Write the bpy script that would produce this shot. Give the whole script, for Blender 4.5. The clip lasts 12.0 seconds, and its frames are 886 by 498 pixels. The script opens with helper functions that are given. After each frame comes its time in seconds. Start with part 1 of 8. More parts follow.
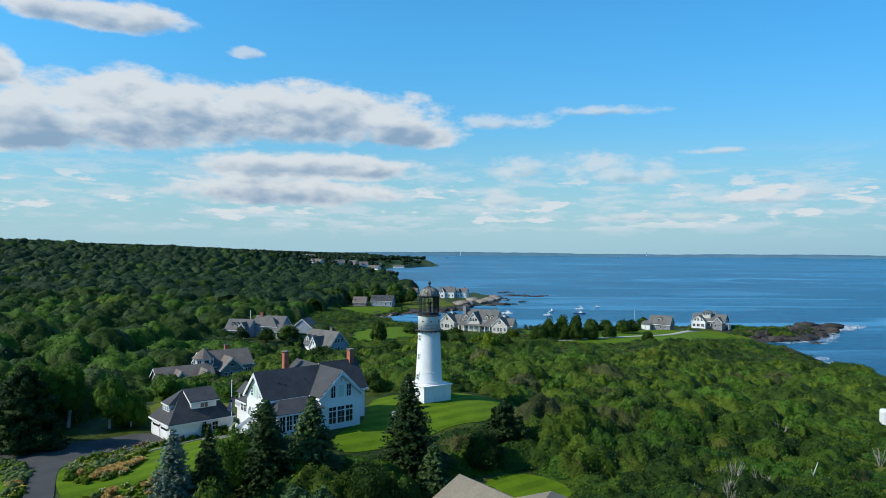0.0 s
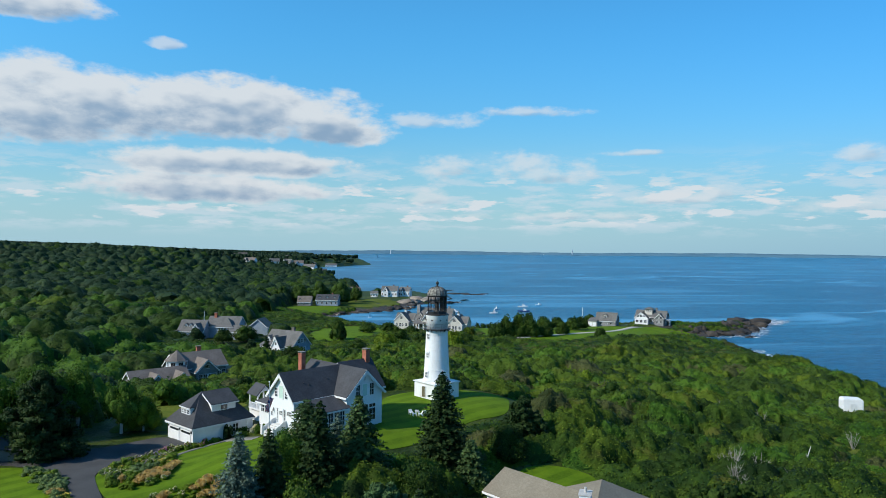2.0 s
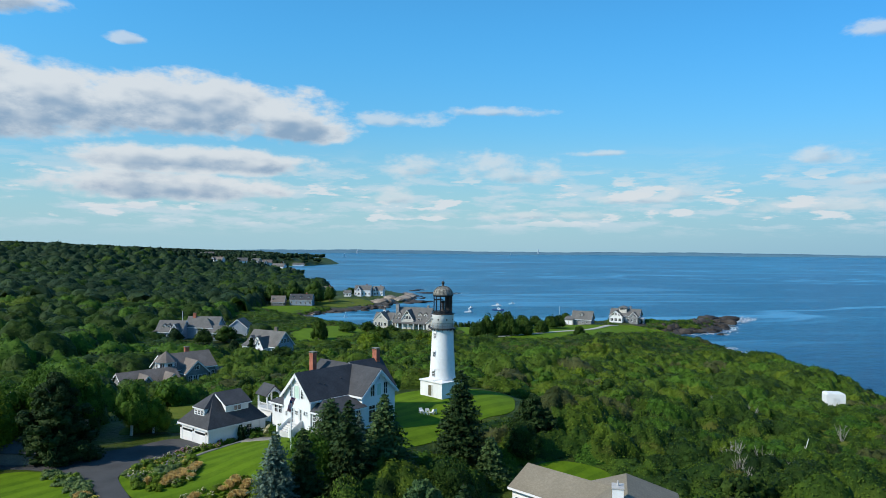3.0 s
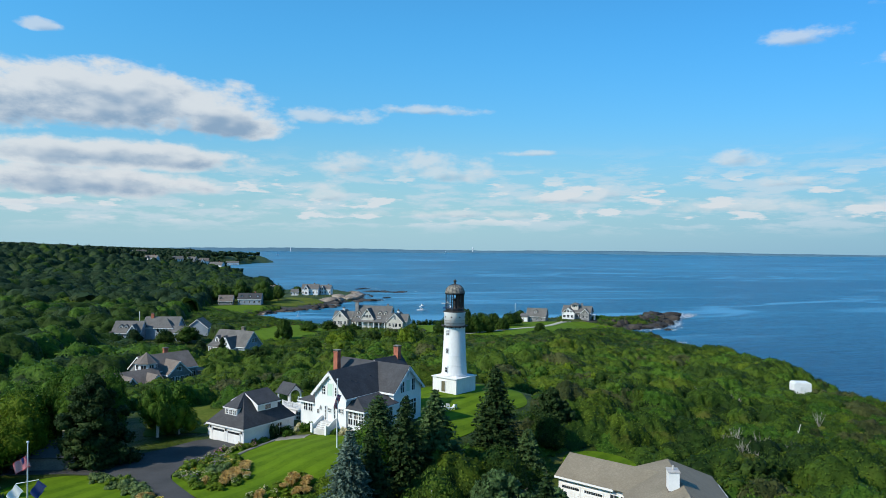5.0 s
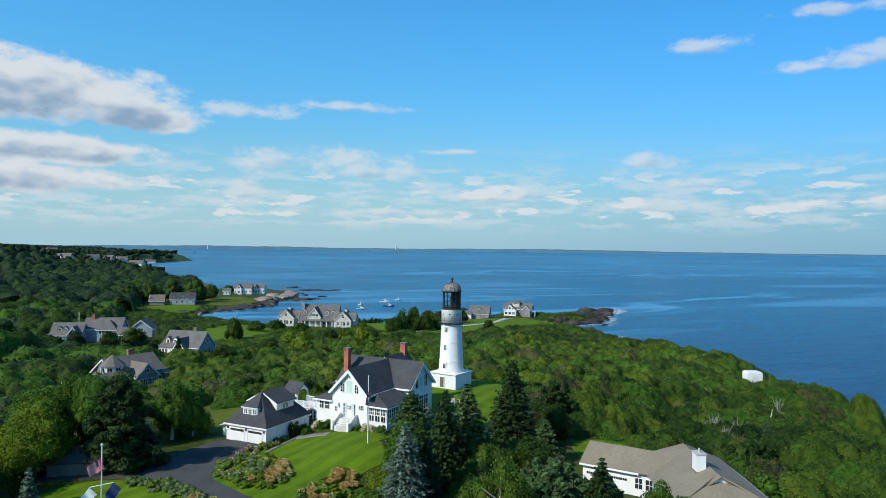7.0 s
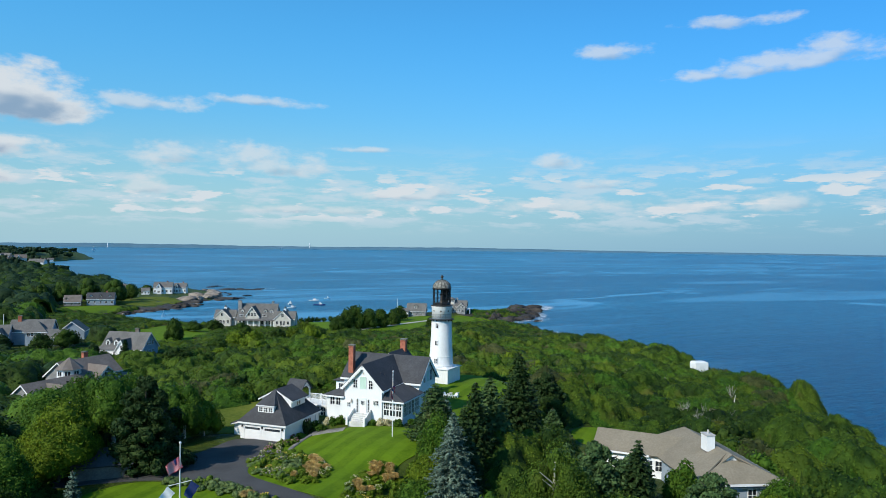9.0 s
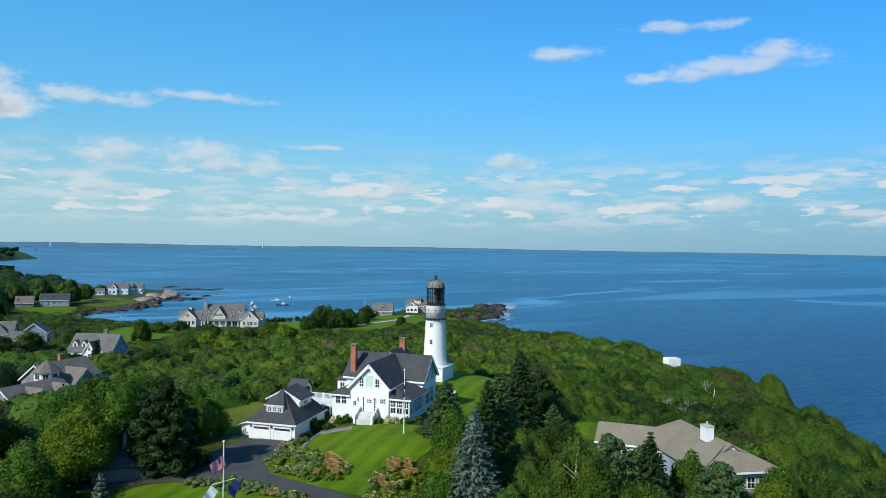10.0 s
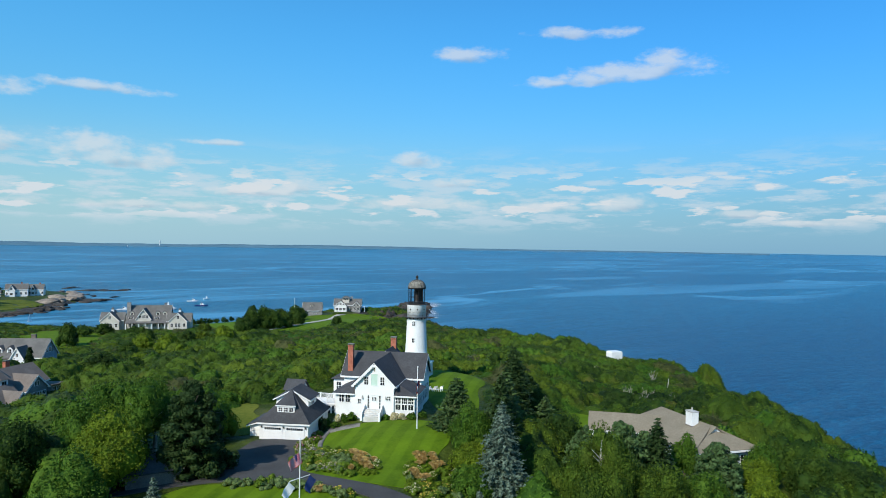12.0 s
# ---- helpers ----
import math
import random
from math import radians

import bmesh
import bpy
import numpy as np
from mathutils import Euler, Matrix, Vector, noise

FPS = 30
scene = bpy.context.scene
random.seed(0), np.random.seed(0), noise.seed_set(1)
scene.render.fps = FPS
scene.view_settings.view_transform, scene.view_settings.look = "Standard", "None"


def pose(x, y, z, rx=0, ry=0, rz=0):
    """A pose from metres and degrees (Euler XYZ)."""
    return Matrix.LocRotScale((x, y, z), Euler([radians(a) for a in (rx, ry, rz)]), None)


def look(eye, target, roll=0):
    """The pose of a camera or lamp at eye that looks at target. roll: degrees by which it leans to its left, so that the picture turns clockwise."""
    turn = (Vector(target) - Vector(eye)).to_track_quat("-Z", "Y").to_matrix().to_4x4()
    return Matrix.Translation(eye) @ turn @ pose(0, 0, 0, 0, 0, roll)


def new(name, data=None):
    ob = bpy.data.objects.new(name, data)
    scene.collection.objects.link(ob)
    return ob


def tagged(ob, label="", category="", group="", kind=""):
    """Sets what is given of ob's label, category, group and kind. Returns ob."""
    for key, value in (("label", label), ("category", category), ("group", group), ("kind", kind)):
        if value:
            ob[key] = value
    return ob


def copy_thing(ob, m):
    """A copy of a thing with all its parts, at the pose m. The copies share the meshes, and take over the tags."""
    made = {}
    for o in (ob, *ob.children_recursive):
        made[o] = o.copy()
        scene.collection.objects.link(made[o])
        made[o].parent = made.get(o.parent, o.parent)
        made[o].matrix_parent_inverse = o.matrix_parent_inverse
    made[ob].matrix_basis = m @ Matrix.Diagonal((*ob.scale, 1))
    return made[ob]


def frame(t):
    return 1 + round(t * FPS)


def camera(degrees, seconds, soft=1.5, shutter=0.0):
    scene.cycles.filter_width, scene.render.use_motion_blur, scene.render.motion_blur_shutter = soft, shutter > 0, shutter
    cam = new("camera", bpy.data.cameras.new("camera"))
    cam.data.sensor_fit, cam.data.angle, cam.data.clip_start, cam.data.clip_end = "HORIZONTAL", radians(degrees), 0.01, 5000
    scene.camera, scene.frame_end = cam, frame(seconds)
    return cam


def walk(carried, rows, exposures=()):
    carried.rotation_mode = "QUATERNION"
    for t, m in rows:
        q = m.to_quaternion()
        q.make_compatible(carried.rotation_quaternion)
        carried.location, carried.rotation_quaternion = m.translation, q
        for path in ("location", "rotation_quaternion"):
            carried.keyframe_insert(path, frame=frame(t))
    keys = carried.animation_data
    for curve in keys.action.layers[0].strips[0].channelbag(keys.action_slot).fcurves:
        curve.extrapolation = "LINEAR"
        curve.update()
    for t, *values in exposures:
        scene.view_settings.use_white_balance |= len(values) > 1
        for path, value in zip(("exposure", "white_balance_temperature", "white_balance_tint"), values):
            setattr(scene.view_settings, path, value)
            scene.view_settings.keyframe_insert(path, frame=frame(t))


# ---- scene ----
cam = camera(66.48, 12.0, soft=0.8)
# seconds, x, y, z, yaw, pitch, roll
ROWS = [
    (0, 0.00, 0.00, 45.72, -0.000, 0.217, -0.369),
    (0.5, -3.43, -0.59, 45.79, -1.673, 0.196, -0.397),
    (1, -6.81, -1.13, 45.86, -3.290, 0.176, -0.399),
    (1.5, -10.28, -1.54, 45.92, -4.690, 0.151, -0.406),
    (2, -13.90, -1.79, 45.97, -6.077, 0.127, -0.421),
    (2.5, -17.48, -1.93, 46.01, -7.528, 0.105, -0.438),
    (3, -21.04, -2.04, 46.05, -8.973, 0.081, -0.439),
    (5, -35.43, -1.87, 46.10, -14.632, -0.022, -0.508),
    (5.5, -38.99, -1.70, 46.13, -16.159, -0.033, -0.540),
    (6, -42.52, -1.43, 46.15, -17.831, -0.062, -0.553),
    (6.5, -46.08, -1.01, 46.16, -19.523, -0.095, -0.559),
    (7, -49.63, -0.37, 46.15, -21.302, -0.121, -0.579),
    (9, -64.14, 2.88, 45.98, -28.669, -0.187, -0.680),
    (9.5, -67.95, 3.90, 46.00, -30.534, -0.189, -0.712),
    (10, -71.74, 4.95, 46.05, -32.533, -0.193, -0.724),
    (10.5, -75.40, 6.00, 46.14, -34.526, -0.199, -0.737),
    (11, -79.08, 7.22, 46.25, -36.520, -0.214, -0.743),
    (11.5, -82.66, 8.64, 46.36, -38.527, -0.218, -0.755),
    (12, -86.16, 10.24, 46.47, -40.520, -0.253, -0.759),
]
walk(cam, [(t, pose(x, y, z, 90 + pitch, roll, yaw)) for t, x, y, z, yaw, pitch, roll in ROWS])

# ---- world: sky with clouds, one sun ----
SUN_EL, SUN_AZ = 38.0, -106.0          # degrees; azimuth from +y towards +x
sun_dir = Vector((math.sin(radians(SUN_AZ)) * math.cos(radians(SUN_EL)),
                  math.cos(radians(SUN_AZ)) * math.cos(radians(SUN_EL)), math.sin(radians(SUN_EL))))
sun = new("sun", bpy.data.lights.new("sun", "SUN"))
sun.data.energy, sun.data.angle, sun.data.color = 5.0, radians(0.53), (1.0, 0.94, 0.82)
sun.matrix_world = look((0, 0, 200), Vector((0, 0, 200)) - sun_dir)


class Graph:
    """A thin wrapper that makes node trees readable."""

    def __init__(self, tree):
        self.tree = tree

    def node(self, kind, **settings):
        n = self.tree.nodes.new(kind)
        for key, value in settings.items():
            setattr(n, key, value)
        return n

    def put(self, socket, value):
        if isinstance(value, bpy.types.NodeSocket):
            self.tree.links.new(value, socket)
        elif value is not None:
            socket.default_value = value

    def math(self, op, a, b=None, c=None, clamp=False):
        n = self.node("ShaderNodeMath", operation=op, use_clamp=clamp)
        for s, v in zip(n.inputs, (a, b, c)):
            self.put(s, v)
        return n.outputs[0]

    def noise(self, vector, scale, detail=4.0, rough=0.55, distortion=0.0):
        n = self.node("ShaderNodeTexNoise")
        self.put(n.inputs["Vector"], vector)
        for key, v in (("Scale", scale), ("Detail", detail), ("Roughness", rough), ("Distortion", distortion)):
            n.inputs[key].default_value = v
        return n.outputs["Fac"]

    def ramp(self, fac, lo, hi):
        n = self.node("ShaderNodeMapRange", interpolation_type="SMOOTHSTEP")
        self.put(n.inputs[0], fac)
        n.inputs[1].default_value, n.inputs[2].default_value = lo, hi
        return n.outputs[0]

    def mix(self, fac, a, b, blend="MIX"):
        n = self.node("ShaderNodeMix", data_type="RGBA", blend_type=blend)
        self.put(n.inputs[0], fac)
        self.put(n.inputs[6], a if isinstance(a, bpy.types.NodeSocket) else (*a, 1))
        self.put(n.inputs[7], b if isinstance(b, bpy.types.NodeSocket) else (*b, 1))
        return n.outputs[2]

    def combine(self, x, y, z):
        n = self.node("ShaderNodeCombineXYZ")
        for s, v in zip(n.inputs, (x, y, z)):
            self.put(s, v)
        return n.outputs[0]

    def mapped(self, vector, scale):
        n = self.node("ShaderNodeMapping")
        self.put(n.inputs[0], vector)
        n.inputs["Scale"].default_value = scale
        return n.outputs[0]


# azimuth, elevation, half width, half height, all in degrees
CUMULUS = [(-24.1, 10.3, 10.0, 3.4), (-11.7, 10.9, 11.5, 2.9), (-3.0, 9.9, 5.0, 1.9), (-31.7, 8.8, 7.0, 2.4), (-11.6, 6.8, 10.0, 1.5),
           (-13.4, 4.7, 10.0, 1.4), (-27.5, 17.1, 7.3, 1.4), (-34.3, 12.6, 2.4, 1.8)]
WISPS = [(-16.4, 15.6, 1.4, 0.45), (5.5, 10.9, 4.2, 0.8), (13.8, 11.5, 4.6, 0.5), (10.7, 6.9, 8.8, 1.2), (16.4, 6.2, 3.0, 0.8),
         (16.6, 2.9, 8.0, 0.4), (42.6, 15.7, 3.0, 0.8), (51.4, 17.2, 4.2, 0.6), (42.1, 5.2, 3.2, 0.55), (49.2, 3.4, 3.2, 0.45),
         (64.2, 2.7, 3.0, 0.4), (68.5, 2.0, 3.4, 0.3), (-15.2, 3.2, 3.4, 0.4), (22.0, 8.0, 3.0, 0.3), (4.6, 4.5, 2.3, 0.95), (29.1, 4.7, 2.0, 0.8),
         (24.9, 4.2, 3.4, 0.6), (38.8, 7.2, 2.4, 0.75), (38.4, 3.6, 6.8, 0.6), (55.0, 3.6, 3.0, 0.75), (57.2, 14.1, 5.4, 1.0), (58.6, 14.8, 2.6, 1.1), (51.4, 13.5, 5.4, 0.6)]


def make_world():
    world = bpy.data.worlds.new("sky")
    scene.world = world
    world.use_nodes = True
    g = Graph(world.node_tree)
    g.tree.nodes.clear()
    sky = g.node("ShaderNodeTexSky", sky_type="NISHITA", sun_disc=False)
    sky.sun_elevation, sky.sun_rotation = radians(SUN_EL), radians(SUN_AZ)
    sky.altitude, sky.air_density, sky.dust_density, sky.ozone_density = 30, 1.15, 0.4, 2.2
    way = g.node("ShaderNodeTexCoord").outputs["Generated"]
    split = g.node("ShaderNodeSeparateXYZ")
    g.put(split.inputs[0], way)
    x, y, z = split.outputs
    az = g.math("MULTIPLY", g.math("ARCTAN2", x, y), 57.29578)
    el = g.math("MULTIPLY", g.math("ARCSINE", z), 57.29578)
    flat = g.combine(g.math("MULTIPLY", az, 0.62), g.math("MULTIPLY", el, 1.25), 0.0)
    toward = g.combine(g.math("MULTIPLY", g.math("SUBTRACT", az, 0.75), 0.62), g.math("MULTIPLY", g.math("ADD", el, 0.5), 1.25), 0.0)
    billow, lit_side = g.noise(flat, 0.42, 6.0, 0.52), g.noise(toward, 0.42, 2.5, 0.5)
    fine = g.noise(flat, 1.5, 5.0, 0.62)
    rough = g.math("ADD", g.math("MULTIPLY", g.math("SUBTRACT", billow, 0.5), 4.6),
                   g.math("MULTIPLY", g.math("SUBTRACT", fine, 0.5), 1.6))
    relief = g.math("MULTIPLY", g.math("SUBTRACT", g.noise(flat, 0.42, 2.5, 0.5), lit_side), 2.4)

    def gather(rows):
        cover = lift = None
        for a, e, w, h in rows:
            dx = g.math("MULTIPLY", g.math("SUBTRACT", az, a), 1 / w)
            up = g.math("MULTIPLY", g.math("SUBTRACT", el, e), 1 / h)
            low = g.math("MULTIPLY", g.math("MINIMUM", up, 0.0), -1.3)      # flat bases
            dy = g.math("ADD", g.math("MAXIMUM", up, 0.0), low)
            body = g.math("SUBTRACT", 1.0, g.math("ADD", g.math("MULTIPLY", dx, dx), g.math("MULTIPLY", dy, dy)))
            body = g.math("MAXIMUM", body, -2.5)
            light = g.math("MULTIPLY", g.math("MAXIMUM", g.math("ADD", body, 0.7), 0.0), up)
            cover = body if cover is None else g.math("MAXIMUM", cover, body)
            lift = light if lift is None else g.math("ADD", lift, light)
        return cover, lift

    big, big_lift = gather(CUMULUS)
    thin, thin_lift = gather(WISPS)
    # a broken low band near the horizon, and none above it
    band = g.math("MULTIPLY", g.ramp(el, 0.8, 2.4), g.math("SUBTRACT", 1.0, g.ramp(el, 4.5, 9.0)))
    far = g.noise(g.combine(g.math("MULTIPLY", az, 0.30), g.math("MULTIPLY", el, 1.5), 3.0), 0.8, 7.0, 0.62)
    streak = g.math("MULTIPLY", g.math("MULTIPLY", g.ramp(far, 0.45, 0.62), band), 0.6)
    # rows of small cumulus under it
    rows_of = g.math("MULTIPLY", g.ramp(el, 1.6, 2.6), g.math("SUBTRACT", 1.0, g.ramp(el, 5.0, 7.0)))
    puff = g.noise(g.combine(g.math("MULTIPLY", az, 0.30), g.math("MULTIPLY", el, 1.25), 9.0), 0.85, 5.0, 0.55)
    puff = g.math("MULTIPLY", g.math("MULTIPLY", g.ramp(puff, 0.545, 0.615), rows_of), 0.9)
    mass = g.math("ADD", big, g.math("MULTIPLY", rough, 0.50))
    dense = g.ramp(mass, -0.20, 0.55)
    core = g.ramp(mass, 0.15, 1.05)                 # deep inside less light arrives
    veil = g.math("MULTIPLY", g.ramp(g.math("ADD", thin, g.math("MULTIPLY", rough, 1.15)), -0.25, 1.35), 0.68)
    dense = g.math("MULTIPLY", g.math("MAXIMUM", dense, veil), 0.95)
    lift = g.math("ADD", big_lift, thin_lift)
    shade = g.math("ADD", g.math("ADD", g.math("MULTIPLY", lift, 0.60), relief), g.math("SUBTRACT", 0.96, g.math("MULTIPLY", core, 0.62)))
    shade = g.ramp(shade, -0.15, 1.1)
    body = g.mix(shade, (2.6, 3.8, 5.3), (6.9, 7.4, 7.8))
    tint = g.mix(g.ramp(el, -1.0, 20.0), (0.71, 1.02, 1.16), (0.50, 1.51, 1.97))
    air = g.mix(1.0, sky.outputs[0], tint, "MULTIPLY")
    air = g.mix(g.math("MULTIPLY", g.math("SUBTRACT", 1.0, g.ramp(el, -1.0, 11.0)), 0.8), air, (3.55, 5.95, 7.5))
    deep = g.mix(g.ramp(az, 0.0, 75.0), (1.0, 1.0, 1.0), (0.57, 0.71, 0.86))
    air = g.mix(1.0, air, deep, "MULTIPLY")
    air = g.mix(streak, air, (6.0, 7.0, 7.9))
    air = g.mix(puff, air, (6.8, 7.4, 7.9))
    colour = g.mix(dense, air, body)
    back = g.node("ShaderNodeBackground")
    g.put(back.inputs["Color"], colour)
    back.inputs["Strength"].default_value = 0.1
    g.put(g.node("ShaderNodeOutputWorld").inputs[0], back.outputs[0])


make_world()
scene.view_settings.exposure = 0.0


# ---- materials ----
def surface(name, dark, light, big=0.4, fine=6.0, rough=0.7, bump=0.15, depth=0.02, metal=0.0, stretch=(1, 1, 1), boards=0.0, spec=0.4, island=0.0, shingle=0.0, mown=0.0):
    """Two-scale colour variation with fine relief. boards or shingle: the height of a course."""
    mat = bpy.data.materials.new(name)
    mat.use_nodes = True
    g = Graph(mat.node_tree)
    bsdf = g.tree.nodes["Principled BSDF"]
    place = g.node("ShaderNodeNewGeometry")
    where = g.mapped(place.outputs["Position"], stretch)
    wide, close = g.noise(where, big, 4.0), g.noise(where, fine, 5.0, 0.65)
    fac = g.ramp(g.math("ADD", g.math("MULTIPLY", wide, 0.55), g.math("MULTIPLY", close, 0.45)), 0.32, 0.68)
    if island:
        fac = g.math("ADD", g.math("MULTIPLY", fac, 1 - island), g.math("MULTIPLY", place.outputs["Random Per Island"], island))
    colour = g.mix(fac, dark, light)
    if mown:                                    # stripes left by the mower
        split = g.node("ShaderNodeSeparateXYZ")
        g.put(split.inputs[0], place.outputs["Position"])
        across = g.math("ADD", g.math("MULTIPLY", split.outputs[0], 0.62), g.math("MULTIPLY", split.outputs[1], -0.78))
        stripe = g.ramp(g.math("SINE", g.math("MULTIPLY", across, math.pi / mown)), -0.35, 0.35)
        colour = g.mix(g.math("MULTIPLY", stripe, 0.28), colour, tuple(c * 1.5 for c in light))
    height = close
    if boards or shingle:
        split = g.node("ShaderNodeSeparateXYZ")
        g.put(split.inputs[0], place.outputs["Position"])
        course = g.math("FRACT", g.math("MULTIPLY", split.outputs[2], 1 / (boards or shingle)))
        if shingle:
            row = g.math("FLOOR", g.math("MULTIPLY", split.outputs[2], 1 / shingle))
            along = g.combine(split.outputs[0], split.outputs[1], g.math("MULTIPLY", row, 7.3))
            tab = g.noise(along, 3.2, 2.0)
            colour = g.mix(g.math("MULTIPLY", g.ramp(tab, 0.35, 0.65), 0.35), colour, tuple(c * 0.72 for c in dark))
        line = g.ramp(course, 0.0, 0.14)
        colour = g.mix(g.math("MULTIPLY", g.math("SUBTRACT", 1.0, line), 0.16), colour, tuple(c * 0.5 for c in dark))
        height = g.math("ADD", g.math("MULTIPLY", close, 0.3), course)
    g.put(bsdf.inputs["Base Color"], colour)
    bsdf.inputs["Roughness"].default_value, bsdf.inputs["Metallic"].default_value = rough, metal
    bsdf.inputs["Specular IOR Level"].default_value = spec
    if bump:
        b = g.node("ShaderNodeBump")
        b.inputs["Strength"].default_value, b.inputs["Distance"].default_value = bump, depth
        g.put(b.inputs["Height"], height)
        g.put(bsdf.inputs["Normal"], b.outputs[0])
    return mat


def foliage(name, dark, mid, light, patch=0.12, dry=None, dry_share=0.0, through_light=0.28, grain=4.2):
    """Leaves: colour drifts from plant to plant and from leaf to leaf; some light passes through."""
    mat = bpy.data.materials.new(name)
    mat.use_nodes = True
    g = Graph(mat.node_tree)
    bsdf = g.tree.nodes["Principled BSDF"]
    place = g.node("ShaderNodeNewGeometry")
    plant = g.noise(place.outputs["Position"], patch, 3.0)
    leaf = place.outputs["Random Per Island"]
    spray = g.noise(place.outputs["Position"], grain, 4.0, 0.7)
    tuft = g.noise(place.outputs["Position"], grain * 0.22, 3.0, 0.6)
    bush = g.noise(place.outputs["Position"], patch * 3.6, 2.0, 0.5)
    colour = g.mix(g.ramp(g.math("ADD", g.math("MULTIPLY", plant, 0.45), g.math("MULTIPLY", bush, 0.55)), 0.36, 0.64), dark, mid)
    tone = g.math("ADD", g.math("ADD", g.math("MULTIPLY", spray, 0.35), g.math("MULTIPLY", leaf, 0.30)), g.math("MULTIPLY", bush, 0.35))
    colour = g.mix(g.math("MULTIPLY", g.ramp(tone, 0.36, 0.74), 0.85), colour, light)
    colour = g.mix(g.math("MULTIPLY", g.math("SUBTRACT", 1.0, g.ramp(spray, 0.30, 0.50)), 0.30), colour, tuple(c * 0.6 for c in dark))
    if dry:
        spot = g.ramp(g.noise(place.outputs["Position"], patch * 1.7, 2.0), 0.60, 0.74)
        colour = g.mix(g.math("MULTIPLY", spot, dry_share), colour, dry)
    g.put(bsdf.inputs["Base Color"], colour)
    bsdf.inputs["Roughness"].default_value, bsdf.inputs["Specular IOR Level"].default_value = 0.6, 0.10
    b = g.node("ShaderNodeBump")
    b.inputs["Strength"].default_value, b.inputs["Distance"].default_value = 0.9, 0.6 / grain
    g.put(b.inputs["Height"], g.math("ADD", spray, g.math("MULTIPLY", tuft, 2.0)))
    g.put(bsdf.inputs["Normal"], b.outputs[0])
    thin = g.node("ShaderNodeBsdfTranslucent")
    g.put(thin.inputs["Color"], colour)
    both = g.node("ShaderNodeMixShader")
    both.inputs[0].default_value = through_light
    g.put(both.inputs[1], bsdf.outputs[0])
    g.put(both.inputs[2], thin.outputs[0])
    g.put(g.tree.nodes["Material Output"].inputs[0], both.outputs[0])
    return mat


def water_material():
    mat = bpy.data.materials.new("sea_water")
    mat.use_nodes = True
    g = Graph(mat.node_tree)
    bsdf = g.tree.nodes["Principled BSDF"]
    where = g.node("ShaderNodeNewGeometry").outputs["Position"]
    slick = g.noise(g.mapped(where, (0.0022, 0.0075, 1)), 1.0, 5.0, 0.6, 1.2)
    broad = g.noise(g.mapped(where, (0.0012, 0.0022, 1)), 1.0, 3.0, 0.5, 0.6)
    drift = g.noise(g.mapped(where, (0.0013, 0.0042, 1)), 1.0, 4.0, 0.55, 1.6)
    thread = g.math("SUBTRACT", 1.0, g.ramp(g.math("ABSOLUTE", g.math("SUBTRACT", drift, 0.52)), 0.004, 0.026))
    other = g.noise(g.mapped(where, (0.0030, 0.0085, 1)), 1.0, 4.0, 0.55, 1.2)
    other = g.math("SUBTRACT", 1.0, g.ramp(g.math("ABSOLUTE", g.math("SUBTRACT", other, 0.47)), 0.004, 0.022))
    thread = g.math("MAXIMUM", g.math("MULTIPLY", thread, g.ramp(broad, 0.36, 0.52)), g.math("MULTIPLY", other, g.ramp(broad, 0.48, 0.62)))
    lane = g.math("MULTIPLY", g.math("MAXIMUM", g.math("MULTIPLY", g.ramp(slick, 0.52, 0.63), 0.6), thread), 0.75)
    colour = g.mix(g.ramp(broad, 0.35, 0.65), (0.001, 0.100, 0.192), (0.002, 0.140, 0.248))
    ripple = g.noise(g.mapped(where, (0.16, 0.42, 1)), 1.0, 6.0, 0.68)
    swell = g.noise(g.mapped(where, (0.02, 0.06, 1)), 1.0, 3.0, 0.5)
    colour = g.mix(g.math("MULTIPLY", g.ramp(ripple, 0.45, 0.57), 0.75), colour, (0.001, 0.026, 0.078))
    chop = g.noise(g.mapped(where, (0.045, 0.17, 1)), 1.0, 5.0, 0.6)
    colour = g.mix(g.math("MULTIPLY", g.ramp(chop, 0.44, 0.62), 0.45), colour, (0.001, 0.024, 0.070))
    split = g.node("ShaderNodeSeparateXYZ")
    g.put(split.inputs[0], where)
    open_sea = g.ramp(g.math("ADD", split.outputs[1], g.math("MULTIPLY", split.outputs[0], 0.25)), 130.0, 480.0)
    near_dark = g.math("SUBTRACT", 1.0, open_sea)      # near water: weaker sky reflection at steep view darkened into colour, with wind ripples
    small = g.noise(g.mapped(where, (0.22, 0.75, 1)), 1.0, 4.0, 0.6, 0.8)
    colour = g.mix(g.math("MULTIPLY", near_dark, g.math("ADD", 0.35, g.math("MULTIPLY", g.ramp(small, 0.44, 0.58), 0.55))), colour, (0.001, 0.026, 0.078))
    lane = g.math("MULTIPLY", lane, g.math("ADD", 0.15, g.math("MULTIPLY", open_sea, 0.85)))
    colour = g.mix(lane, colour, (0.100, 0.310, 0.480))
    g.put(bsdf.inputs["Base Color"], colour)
    g.put(bsdf.inputs["Roughness"], g.math("ADD", 0.34, g.math("MULTIPLY", lane, 0.1)))
    bsdf.inputs["IOR"].default_value, bsdf.inputs["Specular IOR Level"].default_value = 1.33, 0.42
    bsdf.inputs["Specular Tint"].default_value = (0.10, 0.76, 1.0, 1)
    b = g.node("ShaderNodeBump")
    b.inputs["Strength"].default_value, b.inputs["Distance"].default_value = 0.7, 0.9
    g.put(b.inputs["Height"], g.math("ADD", g.math("MULTIPLY", ripple, 0.5), swell))
